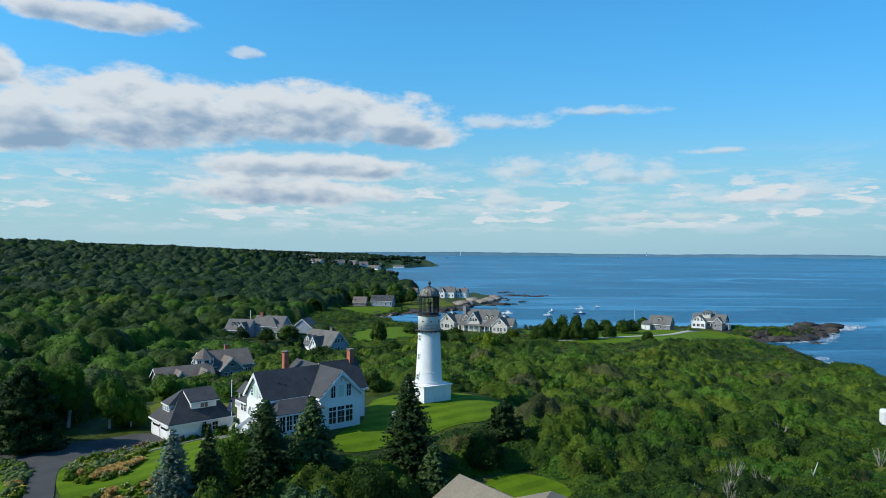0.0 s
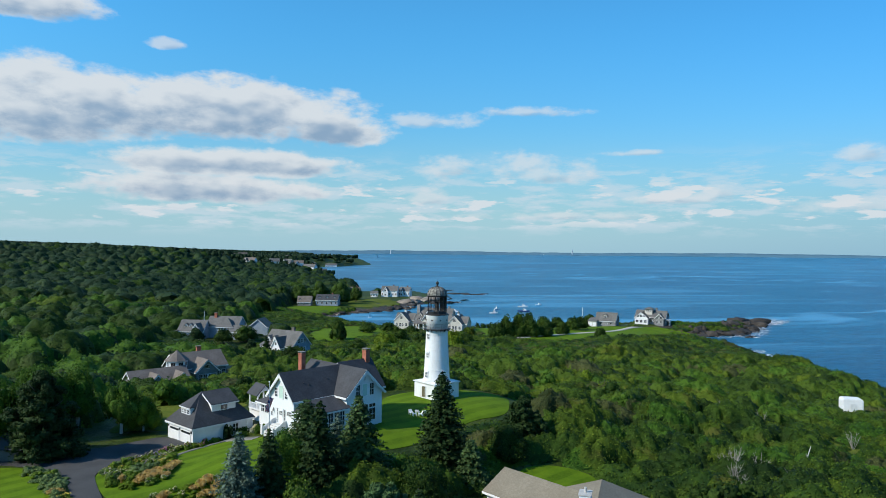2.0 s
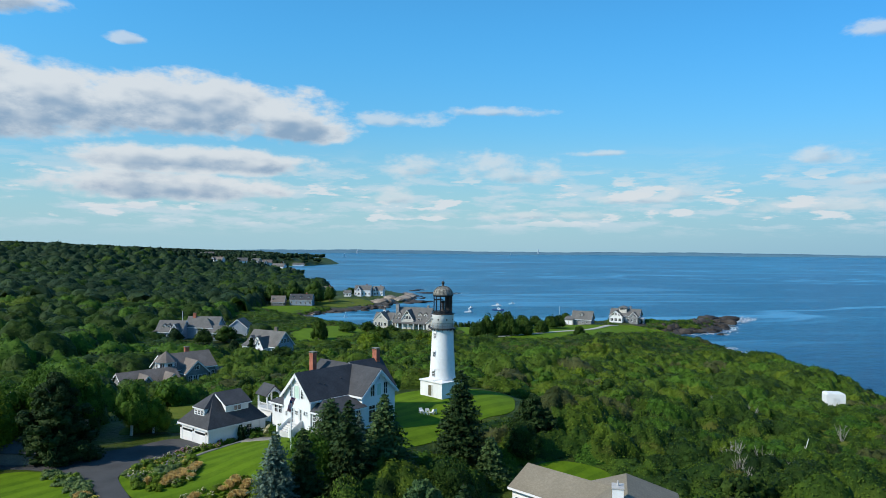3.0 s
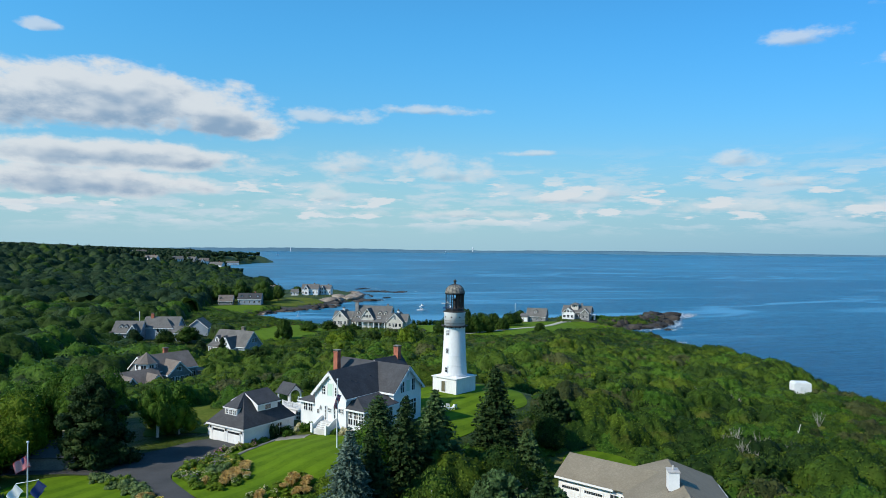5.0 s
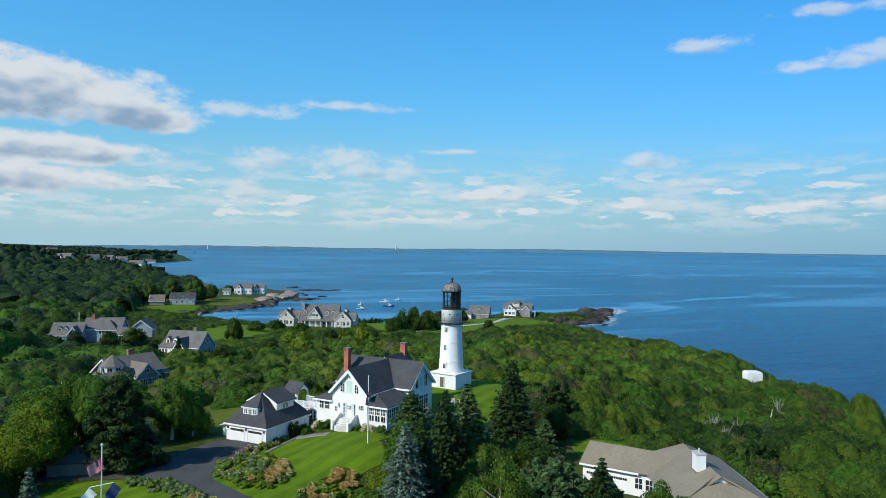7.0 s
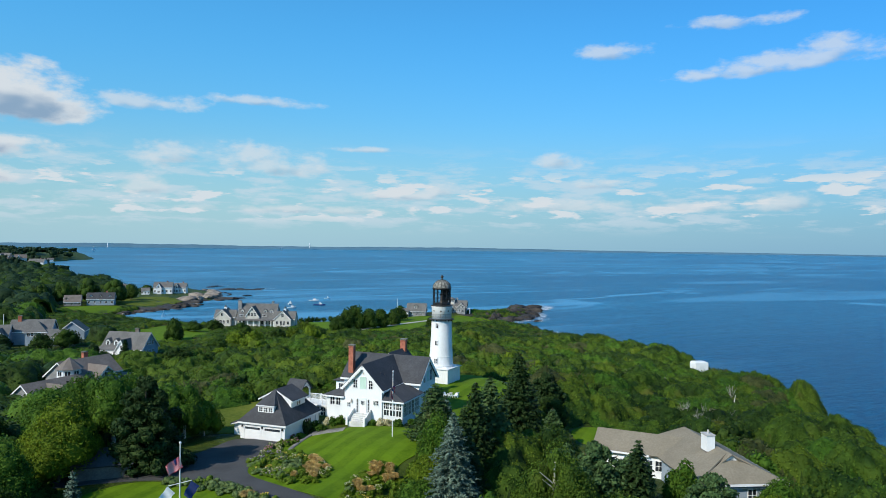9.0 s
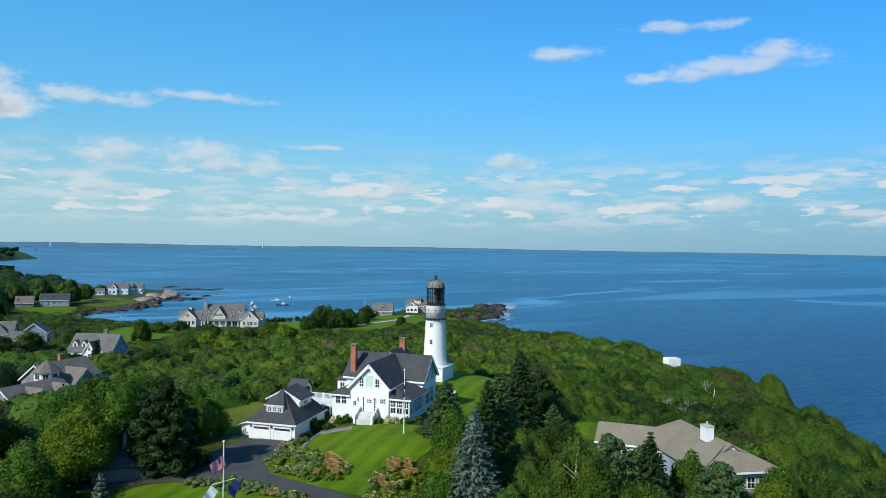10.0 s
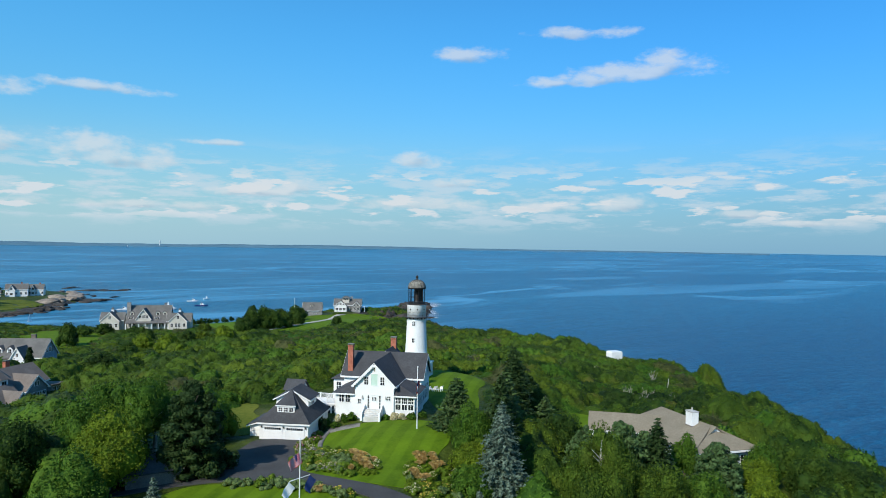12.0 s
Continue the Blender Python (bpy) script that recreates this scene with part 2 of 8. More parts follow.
    g.put(bsdf.inputs["Normal"], b.outputs[0])
    return mat


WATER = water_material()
SOIL = foliage("undergrowth", (0.018, 0.034, 0.005), (0.044, 0.064, 0.008), (0.080, 0.105, 0.015), 0.06, (0.110, 0.105, 0.035), 0.6, 0.0, 1.6)
ROCK = surface("shore_rock", (0.010, 0.009, 0.008), (0.066, 0.054, 0.044), 0.12, 1.1, 0.85, 0.9, 0.4)
LAWN = surface("mown_grass", (0.050, 0.098, 0.003), (0.092, 0.152, 0.006), 0.35, 3.0, 0.85, 0.4, 0.04, mown=1.5, spec=0.08)
MEADOW = surface("rough_grass", (0.052, 0.082, 0.008), (0.130, 0.142, 0.022), 0.10, 1.6, 0.9, 0.6, 0.12, spec=0.08)
ASPHALT = surface("asphalt", (0.042, 0.042, 0.042), (0.074, 0.074, 0.074), 0.25, 9.0, 0.9, 0.25, 0.01, spec=0.15)
GRAVEL = surface("pale_gravel_road", (0.32, 0.29, 0.25), (0.46, 0.42, 0.37), 0.3, 4.0, 0.9, 0.3, 0.02)
PALE_STONE = surface("pale_step_stone", (0.42, 0.41, 0.39), (0.60, 0.59, 0.56), 0.8, 5.0, 0.8, 0.3, 0.02)
FLAGSTONE = surface("flagstone", (0.11, 0.105, 0.095), (0.22, 0.205, 0.185), 0.8, 5.0, 0.85, 0.5, 0.03)
WHITE = surface("white_clapboard", (0.66, 0.66, 0.65), (0.76, 0.76, 0.75), 0.5, 6.0, 0.55, 0.25, 0.012, boards=0.13)
TRIM = surface("white_trim_paint", (0.67, 0.67, 0.66), (0.76, 0.76, 0.75), 0.6, 5.0, 0.45, 0.08, 0.004)
TOWER = surface("white_painted_iron", (0.62, 0.62, 0.60), (0.76, 0.76, 0.75), 0.35, 3.5, 0.5, 0.15, 0.01, stretch=(1, 1, 0.35))
BLACK_IRON = surface("black_lantern_iron", (0.008, 0.008, 0.009), (0.026, 0.025, 0.025), 1.2, 8.0, 0.5, 0.2, 0.006, metal=0.2)
IRON = surface("weathered_black_iron", (0.020, 0.019, 0.018), (0.075, 0.062, 0.052), 0.8, 7.0, 0.6, 0.3, 0.01, metal=0.3)
DOME = surface("weathered_dome_iron", (0.045, 0.044, 0.040), (0.300, 0.285, 0.240), 2.6, 7.0, 0.75, 0.4, 0.02)
SLATE = surface("charcoal_asphalt_shingles", (0.036, 0.037, 0.041), (0.066, 0.067, 0.072), 0.5, 7.0, 0.85, 0.4, 0.02, shingle=0.14)
TAUPE = surface("taupe_asphalt_shingles", (0.180, 0.152, 0.108), (0.240, 0.206, 0.150), 0.35, 7.0, 0.88, 0.3, 0.015, shingle=0.14)
BROWN_ROOF = surface("brown_grey_shingles", (0.120, 0.100, 0.085), (0.205, 0.170, 0.145), 0.5, 6.0, 0.88, 0.3, 0.015, shingle=0.16)
GREY_ROOF = surface("weathered_grey_shingles", (0.092, 0.088, 0.082), (0.165, 0.157, 0.146), 0.4, 6.0, 0.88, 0.3, 0.015, shingle=0.16)
GREY_WALL = surface("weathered_shingle_wall", (0.150, 0.150, 0.150), (0.265, 0.262, 0.255), 0.5, 6.0, 0.85, 0.3, 0.015, boards=0.18)
TAN_WALL = surface("cream_shingle_wall", (0.420, 0.395, 0.340), (0.560, 0.535, 0.475), 0.5, 6.0, 0.85, 0.3, 0.015, boards=0.18)
BLUE_WALL = surface("grey_blue_clapboard", (0.200, 0.250, 0.300), (0.290, 0.345, 0.395), 0.5, 6.0, 0.7, 0.25, 0.012, boards=0.14)
GREEN_PANEL = surface("pale_green_panel", (0.42, 0.56, 0.47), (0.50, 0.64, 0.55), 1.0, 8.0, 0.5, 0.05, 0.003)
BRICK_RED = surface("red_chimney_brick", (0.250, 0.075, 0.045), (0.420, 0.150, 0.090), 1.5, 9.0, 0.85, 0.4, 0.015, boards=0.075)
MORTAR = surface("chimney_cap_stone", (0.34, 0.32, 0.30), (0.48, 0.46, 0.43), 1.5, 8.0, 0.85, 0.3, 0.01)
BARK = surface("grey_brown_bark", (0.055, 0.042, 0.032), (0.150, 0.120, 0.095), 1.2, 7.0, 0.9, 0.6, 0.03, stretch=(1, 1, 0.3))
PALE_BARK = surface("pale_birch_bark", (0.300, 0.280, 0.250), (0.560, 0.540, 0.500), 1.2, 7.0, 0.8, 0.4, 0.02, stretch=(1, 1, 0.5))
METAL = surface("brushed_pole_metal", (0.62, 0.62, 0.62), (0.78, 0.78, 0.77), 1.0, 8.0, 0.35, 0.05, 0.002, metal=0.2)
GLASS = surface("dark_window_glass", (0.010, 0.013, 0.017), (0.028, 0.034, 0.042), 0.7, 2.0, 0.06, 0.0, spec=0.7)
DOOR_WOOD = surface("olive_brown_door", (0.090, 0.080, 0.045), (0.150, 0.130, 0.075), 1.5, 8.0, 0.6, 0.2, 0.006)
FLAG_RED = surface("red_flag_cloth", (0.48, 0.025, 0.035), (0.62, 0.045, 0.055), 2.0, 9.0, 0.8, 0.1, 0.004)
FLAG_WHITE = surface("white_flag_cloth", (0.72, 0.72, 0.72), (0.82, 0.82, 0.82), 2.0, 9.0, 0.8, 0.1, 0.004)
FLAG_BLUE = surface("navy_flag_cloth", (0.020, 0.035, 0.130), (0.040, 0.065, 0.200), 2.0, 9.0, 0.8, 0.1, 0.004)

SHRUB = foliage("shrub_leaves", (0.014, 0.038, 0.006), (0.054, 0.100, 0.010), (0.107, 0.169, 0.018), 0.085, (0.099, 0.097, 0.020), 0.4)
SHRUB_DARK = foliage("dark_shrub_leaves", (0.010, 0.026, 0.005), (0.029, 0.061, 0.008), (0.066, 0.110, 0.018), 0.12)
SHRUB_GOLD = foliage("yellowish_shrub_leaves", (0.032, 0.060, 0.006), (0.074, 0.119, 0.010), (0.147, 0.202, 0.020), 0.10, (0.120, 0.104, 0.026), 0.5)
SHRUB_DRY = foliage("dry_olive_brush", (0.027, 0.040, 0.011), (0.068, 0.080, 0.022), (0.115, 0.125, 0.044), 0.10, (0.115, 0.099, 0.050), 0.5)
FOREST = foliage("forest_leaves", (0.013, 0.036, 0.007), (0.035, 0.072, 0.009), (0.064, 0.110, 0.014), 0.04, (0.087, 0.117, 0.016), 0.45, grain=2.4)
# darker and bluer than FOREST: the haze of distance is in the leaf colour
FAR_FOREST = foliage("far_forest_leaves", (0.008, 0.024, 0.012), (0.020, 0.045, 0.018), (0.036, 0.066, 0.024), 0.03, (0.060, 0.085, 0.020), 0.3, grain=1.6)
BROADLEAF = foliage("green_tree_leaves", (0.023, 0.063, 0.007), (0.053, 0.121, 0.011), (0.106, 0.192, 0.021), 0.3)
LIME_LEAF = foliage("yellow_green_leaves", (0.060, 0.104, 0.007), (0.109, 0.170, 0.010), (0.181, 0.243, 0.018), 0.3)
DARK_NEEDLE = foliage("dark_pine_needles", (0.011, 0.027, 0.007), (0.019, 0.042, 0.010), (0.045, 0.075, 0.021), 0.3, through_light=0.08, grain=5.0)
SPRUCE_NEEDLE = foliage("green_spruce_needles", (0.025, 0.054, 0.017), (0.046, 0.083, 0.025), (0.095, 0.148, 0.046), 0.3, (0.119, 0.120, 0.043), 0.5, through_light=0.10, grain=5.0)
BLUE_NEEDLE = foliage("blue_spruce_needles", (0.047, 0.080, 0.056), (0.093, 0.140, 0.102), (0.186, 0.248, 0.187), 0.3, through_light=0.10, grain=6.0)
PALE_NEEDLE = foliage("grey_green_pine_needles", (0.032, 0.065, 0.022), (0.054, 0.102, 0.033), (0.101, 0.168, 0.059), 0.3, through_light=0.10)
GARDEN_LEAF = foliage("garden_shrub_leaves", (0.060, 0.105, 0.008), (0.100, 0.165, 0.014), (0.170, 0.245, 0.028), 0.5, grain=9.0)
SAGE_LEAF = foliage("sage_green_leaves", (0.080, 0.125, 0.036), (0.120, 0.175, 0.056), (0.190, 0.255, 0.095), 0.5, grain=9.0)
ORANGE_LEAF = foliage("tan_gold_plumes", (0.500, 0.330, 0.090), (0.640, 0.440, 0.150), (0.760, 0.580, 0.260), 0.6, through_light=0.45, grain=9.0)
CREAM_BLOOM = foliage("cream_blossoms", (0.440, 0.390, 0.200), (0.580, 0.520, 0.300), (0.700, 0.660, 0.450), 0.6, grain=9.0)
YELLOW_BLOOM = foliage("yellow_blossoms", (0.420, 0.300, 0.040), (0.560, 0.430, 0.060), (0.660, 0.560, 0.160), 0.6, grain=9.0)
PINK_BLOOM = foliage("pink_blossoms", (0.420, 0.120, 0.210), (0.520, 0.190, 0.300), (0.640, 0.330, 0.420), 0.6, grain=9.0)
LILAC_BLOOM = foliage("lavender_blossoms", (0.200, 0.160, 0.220), (0.270, 0.220, 0.290), (0.370, 0.310, 0.380), 0.6, grain=9.0)
GREY_TWIG = surface("bare_grey_twigs", (0.180, 0.165, 0.145), (0.360, 0.335, 0.300), 0.8, 6.0, 0.9, 0.2, 0.01)


# ---- building blocks ----
def part(name, bm, material, parent=None, label=""):
    """Links a bmesh as one mesh object under a thing or under a part."""
    mesh = bpy.data.meshes.new(name)
    bmesh.ops.recalc_face_normals(bm, faces=bm.faces)
    bm.to_mesh(mesh)
    bm.free()
    mesh.materials.append(material)
    ob = new(name, mesh)
    ob.parent = parent
    return tagged(ob, label)


def shared(name, mesh, parent, m=None):
    """One more object on a mesh that exists."""
    ob = new(name, mesh)
    ob.parent = parent
    if m is not None:
        ob.matrix_basis = m
    return ob


def thing(name, m, label, category, group="", kind=""):
    ob = new(name)
    ob.matrix_basis = m
    ob.empty_display_size = 0.5
    return tagged(ob, label, category, group, kind)


def box(bm, x0, x1, y0, y1, z0, z1, m=None):
    vs = [bm.verts.new(Vector((x, y, z)) if m is None else m @ Vector((x, y, z))) for x in (x0, x1) for y in (y0, y1) for z in (z0, z1)]
    for f in ((0, 1, 3, 2), (4, 6, 7, 5), (0, 4, 5, 1), (2, 3, 7, 6), (0, 2, 6, 4), (1, 5, 7, 3)):
        bm.faces.new([vs[i] for i in f])
    return bm


def prism(bm, outline, a, b, axis="y", m=None):
    """Extrudes a flat outline from a to b along an axis; the outline lies in the other two."""
    order = {"y": lambda p, t: (p[0], t, p[1]), "x": lambda p, t: (t, p[0], p[1]), "z": lambda p, t: (p[0], p[1], t)}[axis]
    ends = []
    for t in (a, b):
        ends.append([bm.verts.new(Vector(order(p, t)) if m is None else m @ Vector(order(p, t))) for p in outline])
    n = len(outline)
    bm.faces.new(ends[0])
    bm.faces.new(ends[1][::-1])
    for i in range(n):
        bm.faces.new((ends[0][i], ends[0][(i + 1) % n], ends[1][(i + 1) % n], ends[1][i]))
    return bm


def slab(bm, corners, thick=0.18):
    """A roof plane with thickness, its top at the corners given."""
    top = [Vector(c) for c in corners]
    n = (top[1] - top[0]).cross(top[-1] - top[0]).normalized()
    n = n if n.z > 0 else -n
    a = [bm.verts.new(c) for c in top]
    b = [bm.verts.new(c - n * thick) for c in top]
    k = len(top)
    bm.faces.new(a)
    bm.faces.new(b[::-1])
    for i in range(k):
        bm.faces.new((a[i], a[(i + 1) % k], b[(i + 1) % k], b[i]))
    return bm


def turned(bm, profile, segments=32, m=None):
    """A lathe body from (radius, height) pairs."""
    rings = []
    for r, z in profile:
        ring = []
        for i in range(segments):
            a = 2 * math.pi * i / segments
            p = Vector((r * math.cos(a), r * math.sin(a), z))
            ring.append(bm.verts.new(p if m is None else m @ p))
        rings.append(ring)
    for lo, hi in zip(rings, rings[1:]):
        for i in range(segments):
            bm.faces.new((lo[i], lo[(i + 1) % segments], hi[(i + 1) % segments], hi[i]))
    bm.faces.new(rings[0][::-1])
    bm.faces.new(rings[-1])
    return bm


def hoop(bm, r, z, half, segments=40):
    """A thin ring of square section."""
    corners = ((-half, -half), (half, -half), (half, half), (-half, half))
    rings = [[bm.verts.new(((r + dr) * math.cos(2 * math.pi * i / segments), (r + dr) * math.sin(2 * math.pi * i / segments), z + dz)) for dr, dz in corners] for i in range(segments)]
    for a, b in zip(rings, rings[1:] + rings[:1]):
        for k in range(4):
            bm.faces.new((a[k], a[(k + 1) % 4], b[(k + 1) % 4], b[k]))


def rod(bm, a, b, r0, r1=None, segments=8):
    """A straight tapered rod from a to b."""
    a, b = Vector(a), Vector(b)
    turn = (b - a).to_track_quat("Z", "Y").to_matrix().to_4x4()
    return turned(bm, [(r0, 0), (r0 if r1 is None else r1, (b - a).length)], segments, Matrix.Translation(a) @ turn)


def smooth(ob):
    ob.data.polygons.foreach_set("use_smooth", [True] * len(ob.data.polygons))
    return ob


# ---- the lie of the land ----
CTRL = np.array([(-2, 116, 20.4), (-20, 103, 20.3), (-40, 98, 18.55), (-43, 95, 18.6), (-27, 85, 20.5), (-42, 79, 19.3), (-60, 62, 18.6), (-75, 90, 18.6), (3, 74, 15.5),
                 (15, 58, 14.5), (45, 90, 13), (86, 128, 12.2), (30, 130, 16), (40, 58, 11), (30, 46, 10), (20, 41, 11.5), (84, 103, 11.5), (64, 84, 11), (100, 160, 8), (112, 135, 8), (-62, 178, 11), (-72, 160, 12), (-51, 268, 6.0), (-77, 303, 7.2), (20, 345, 4.5),
                 (130, 372, 4), (60, 260, 7), (120, 230, 5.5), (118, 185, 8.5), (200, 390, 3), (-48, 520, 3), (10, 630, 3), (-140, 200, 12.5), (-160, 100, 18), (-120, 420, 8),
                 (-250, 500, 10), (-620, 1000, 47), (-420, 1050, 38), (-400, 1500, 22), (-1500, 2500, 58), (-60, 800, 3), (-26, 64, 15.6)], float)
CLIFF_SHORE = [(20, -4800), (12, -300), (8, -60), (18, 5), (34, 32), (54, 48), (66, 63), (76, 79), (84, 91), (97, 99), (108, 108), (121, 124), (134, 150), (143, 182), (152, 215), (152, 240), (156, 256), (152, 272), (159, 290), (163, 312)]
POINT_SHORE = [(152, 330), (160, 345), (172, 349), (184, 353), (197, 356), (213, 374), (232, 398), (246, 421), (228, 424), (204, 416), (178, 410), (150, 412), (128, 408), (105, 396), (82, 384), (54, 384)]
BAY_SHORE = [(30, 388), (6, 388), (-12, 404), (-26, 418), (-35, 430), (-40, 446), (-43, 466), (-30, 486), (-22, 498), (-6, 506), (10, 522), (16, 533), (10, 545), (22, 562), (38, 578), (52, 586)]
POINT_FAR = [(50, 606), (60, 640), (58, 688), (50, 716), (40, 740), (10, 742), (-20, 742), (-44, 780), (-62, 850), (-64, 1036), (-99, 1158), (-113, 1300), (-140, 1413), (-172, 1608), (-176, 1674), (-140, 1830)]
HORIZON_SHORE = [(-99, 1866), (-50, 2110), (60, 2240), (116, 2285), (100, 2320), (-60, 2300), (-180, 2500), (-330, 3100), (-420, 4800), (-4900, 4800), (-4900, -4800)]
COAST = np.array(CLIFF_SHORE + POINT_SHORE + BAY_SHORE + POINT_FAR + HORIZON_SHORE, float)


def inside(poly, x, y):
    poly = np.asarray(poly, float)
    x, y = np.asarray(x, float), np.asarray(y, float)
    hit = np.zeros(x.shape, bool)
    for (x0, y0), (x1, y1) in zip(poly, np.roll(poly, -1, 0)):
        if y0 != y1:
            hit ^= ((y0 > y) != (y1 > y)) & (x < (x1 - x0) * (y - y0) / (y1 - y0) + x0)
    return hit


def edge_distance(poly, x, y):
    poly = np.asarray(poly, float)
    best = np.full(np.shape(x), 1e12)
    for (x0, y0), (x1, y1) in zip(poly, np.roll(poly, -1, 0)):
        dx, dy = x1 - x0, y1 - y0
        k = np.clip(((x - x0) * dx + (y - y0) * dy) / (dx * dx + dy * dy), 0, 1)
        best = np.minimum(best, (x - x0 - k * dx) ** 2 + (y - y0 - k * dy) ** 2)
    return np.sqrt(best)


def shore_distance(x, y):
    """Metres to the waterline, positive on land."""
    wobble = 2.2 * np.sin(x * 0.31 + 1.3 * np.sin(y * 0.17)) + 1.4 * np.sin(y * 0.43 + np.sin(x * 0.23))
    d = np.where(inside(COAST, x, y), 1.0, -1.0) * edge_distance(COAST, x, y)
    return d + wobble * np.exp(-np.abs(d) / 25)


def land(x, y):
    """Height of the ground."""
    x, y = np.asarray(x, float), np.asarray(y, float)
    top, total = np.zeros(x.shape), np.zeros(x.shape)
    for cx, cy, cz in CTRL:
        w = ((x - cx) ** 2 + (y - cy) ** 2 + 9.0) ** -1.6
        top, total = top + w * cz, total + w
    h = top / total
    d = shore_distance(x, y)
    bank = 14 + 10 * np.clip((y - 110) / 40, 0, 1) + 10 * np.clip((y - 250) / 100, 0, 1)
    k = np.clip(d / bank, 0, 1)
    rise = 0.65 * k ** 0.75 + 0.35 * k * k * (3 - 2 * k)
    craggy = np.exp(-((d - 6) / 9) ** 2) * (0.9 * np.sin(x * 0.7 + np.sin(y * 0.9)) * np.sin(y * 0.8 + 1.7 * np.sin(x * 0.37)))
    return np.where(d > 0, h * rise + craggy * np.clip(d / 3, 0, 1), np.maximum(-6, d * 0.25))


def land_at(x, y):
    return float(land(np.array([x]), np.array([y]))[0])


def mesh_object(name, verts, faces, material, parent=None, label="", category="", kind=""):
    """A mesh from arrays: faces is an (n, 3) or (n, 4) array."""
    verts, faces = np.asarray(verts, np.float32), np.asarray(faces, np.int32)
    mesh = bpy.data.meshes.new(name)
    n, k = faces.shape
    mesh.vertices.add(len(verts))
    mesh.vertices.foreach_set("co", verts.ravel())
    mesh.loops.add(n * k)
    mesh.loops.foreach_set("vertex_index", faces.ravel())
    mesh.polygons.add(n)
    mesh.polygons.foreach_set("loop_start", np.arange(0, n * k, k, dtype=np.int32))
    mesh.update(calc_edges=True)
    mesh.materials.append(material)
    ob = new(name, mesh)
    ob.parent = parent
    return tagged(ob, label, category, "", kind)


def graded(lo, fine_lo, fine_hi, hi, step, grow=1.12):
    """Grid lines, close together between fine_lo and fine_hi and ever wider beyond."""
    middle = list(np.arange(fine_lo, fine_hi + step, step))
    right, left, s = [], [], step
    p = middle[-1]
    while p < hi:
        s *= grow
        p = min(p + s, hi)
        right.append(p)
    p, s = middle[0], step
    while p > lo:
        s *= grow
        p = max(p - s, lo)
        left.append(p)
    return np.array(left[::-1] + middle + right)


def build_ground():
    xs, ys = graded(-4900, -110, 262, 900, 2.0), graded(-1200, 36, 470, 4900, 2.2)
    gx, gy = np.meshgrid(xs, ys)
    x, y = gx.ravel(), gy.ravel()
    z = land(x, y)
    nx, ny = len(xs), len(ys)
    i = (np.arange(ny - 1)[:, None] * nx + np.arange(nx - 1)[None, :]).ravel()
    faces = np.stack([i, i + 1, i + nx + 1, i + nx], 1)
    deep = z[faces].max(1) > -5.5
    faces = faces[deep]
    ob = mesh_object("ground", np.stack([x, y, z], 1), faces, SOIL, None, "uneven headland ground under shrubs, rocky at the shore", "ground", "structure")
    ob.data.materials.append(ROCK)
    mid = np.stack([x, y, z], 1)[faces].mean(1)
    d = shore_distance(mid[:, 0], mid[:, 1])
    wide = np.where(mid[:, 1] > 330, np.where(mid[:, 0] > 150, 30, 12), 5)
    wide = wide + 6 * np.sin(mid[:, 0] * 0.21) * np.sin(mid[:, 1] * 0.19)
    ob.data.polygons.foreach_set("material_index", ((d < wide) & (mid[:, 1] < 900)).astype(np.int32))
    smooth(ob)


build_ground()


def build_sea():
    xs, ys = graded(-1500, -60, 300, 4950, 30.0, 1.18), graded(-1500, 100, 700, 4950, 30.0, 1.18)
    gx, gy = np.meshgrid(xs, ys)
    x, y = gx.ravel(), gy.ravel()
    far = np.clip((np.hypot(x + 40, y) - 2600) / 2300, 0, 1)
    z = 22.0 * far * far                      # the far water stands at the true horizon
    nx, ny = len(xs), len(ys)
    i = (np.arange(ny - 1)[:, None] * nx + np.arange(nx - 1)[None, :]).ravel()
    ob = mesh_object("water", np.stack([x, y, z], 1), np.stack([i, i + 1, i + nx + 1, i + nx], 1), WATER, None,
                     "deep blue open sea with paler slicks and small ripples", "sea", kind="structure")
    smooth(ob)


build_sea()


def rounded(outline, times=3):
    """Cuts the corners of a closed outline."""
    p = np.asarray(outline, float)
    for _ in range(times):
        q = np.roll(p, -1, 0)
        p = np.stack([0.75 * p + 0.25 * q, 0.25 * p + 0.75 * q], 1).reshape(-1, 2)
    return p


def patch(name, outline, material, lift, label, category, cell=1.5, times=3):
    """A sheet that follows the ground inside an outline, with a clean edge."""
    edge = rounded(outline, times)
    bm = bmesh.new()
    ring = [bm.verts.new((x, y, 0)) for x, y in edge]
    bm.faces.new(ring)
    lo, hi = edge.min(0), edge.max(0)
    for axis in (0, 1):
        for c in np.arange(lo[axis] + cell, hi[axis], cell):
            co, no = [0, 0, 0], [0, 0, 0]
            co[axis], no[axis] = c, 1
            bmesh.ops.bisect_plane(bm, geom=bm.verts[:] + bm.edges[:] + bm.faces[:], plane_co=co, plane_no=no)
    x, y = np.array([v.co.x for v in bm.verts]), np.array([v.co.y for v in bm.verts])
    for v, z in zip(bm.verts, land(x, y)):
        v.co.z = z + lift
    skirt = bmesh.ops.extrude_edge_only(bm, edges=[e for e in bm.edges if e.is_boundary])
    for v in skirt["geom"]:
        if isinstance(v, bmesh.types.BMVert):
            v.co.z -= 0.4
    ob = part(name, bm, material, None, label)
    return tagged(ob, category=category, kind="structure")


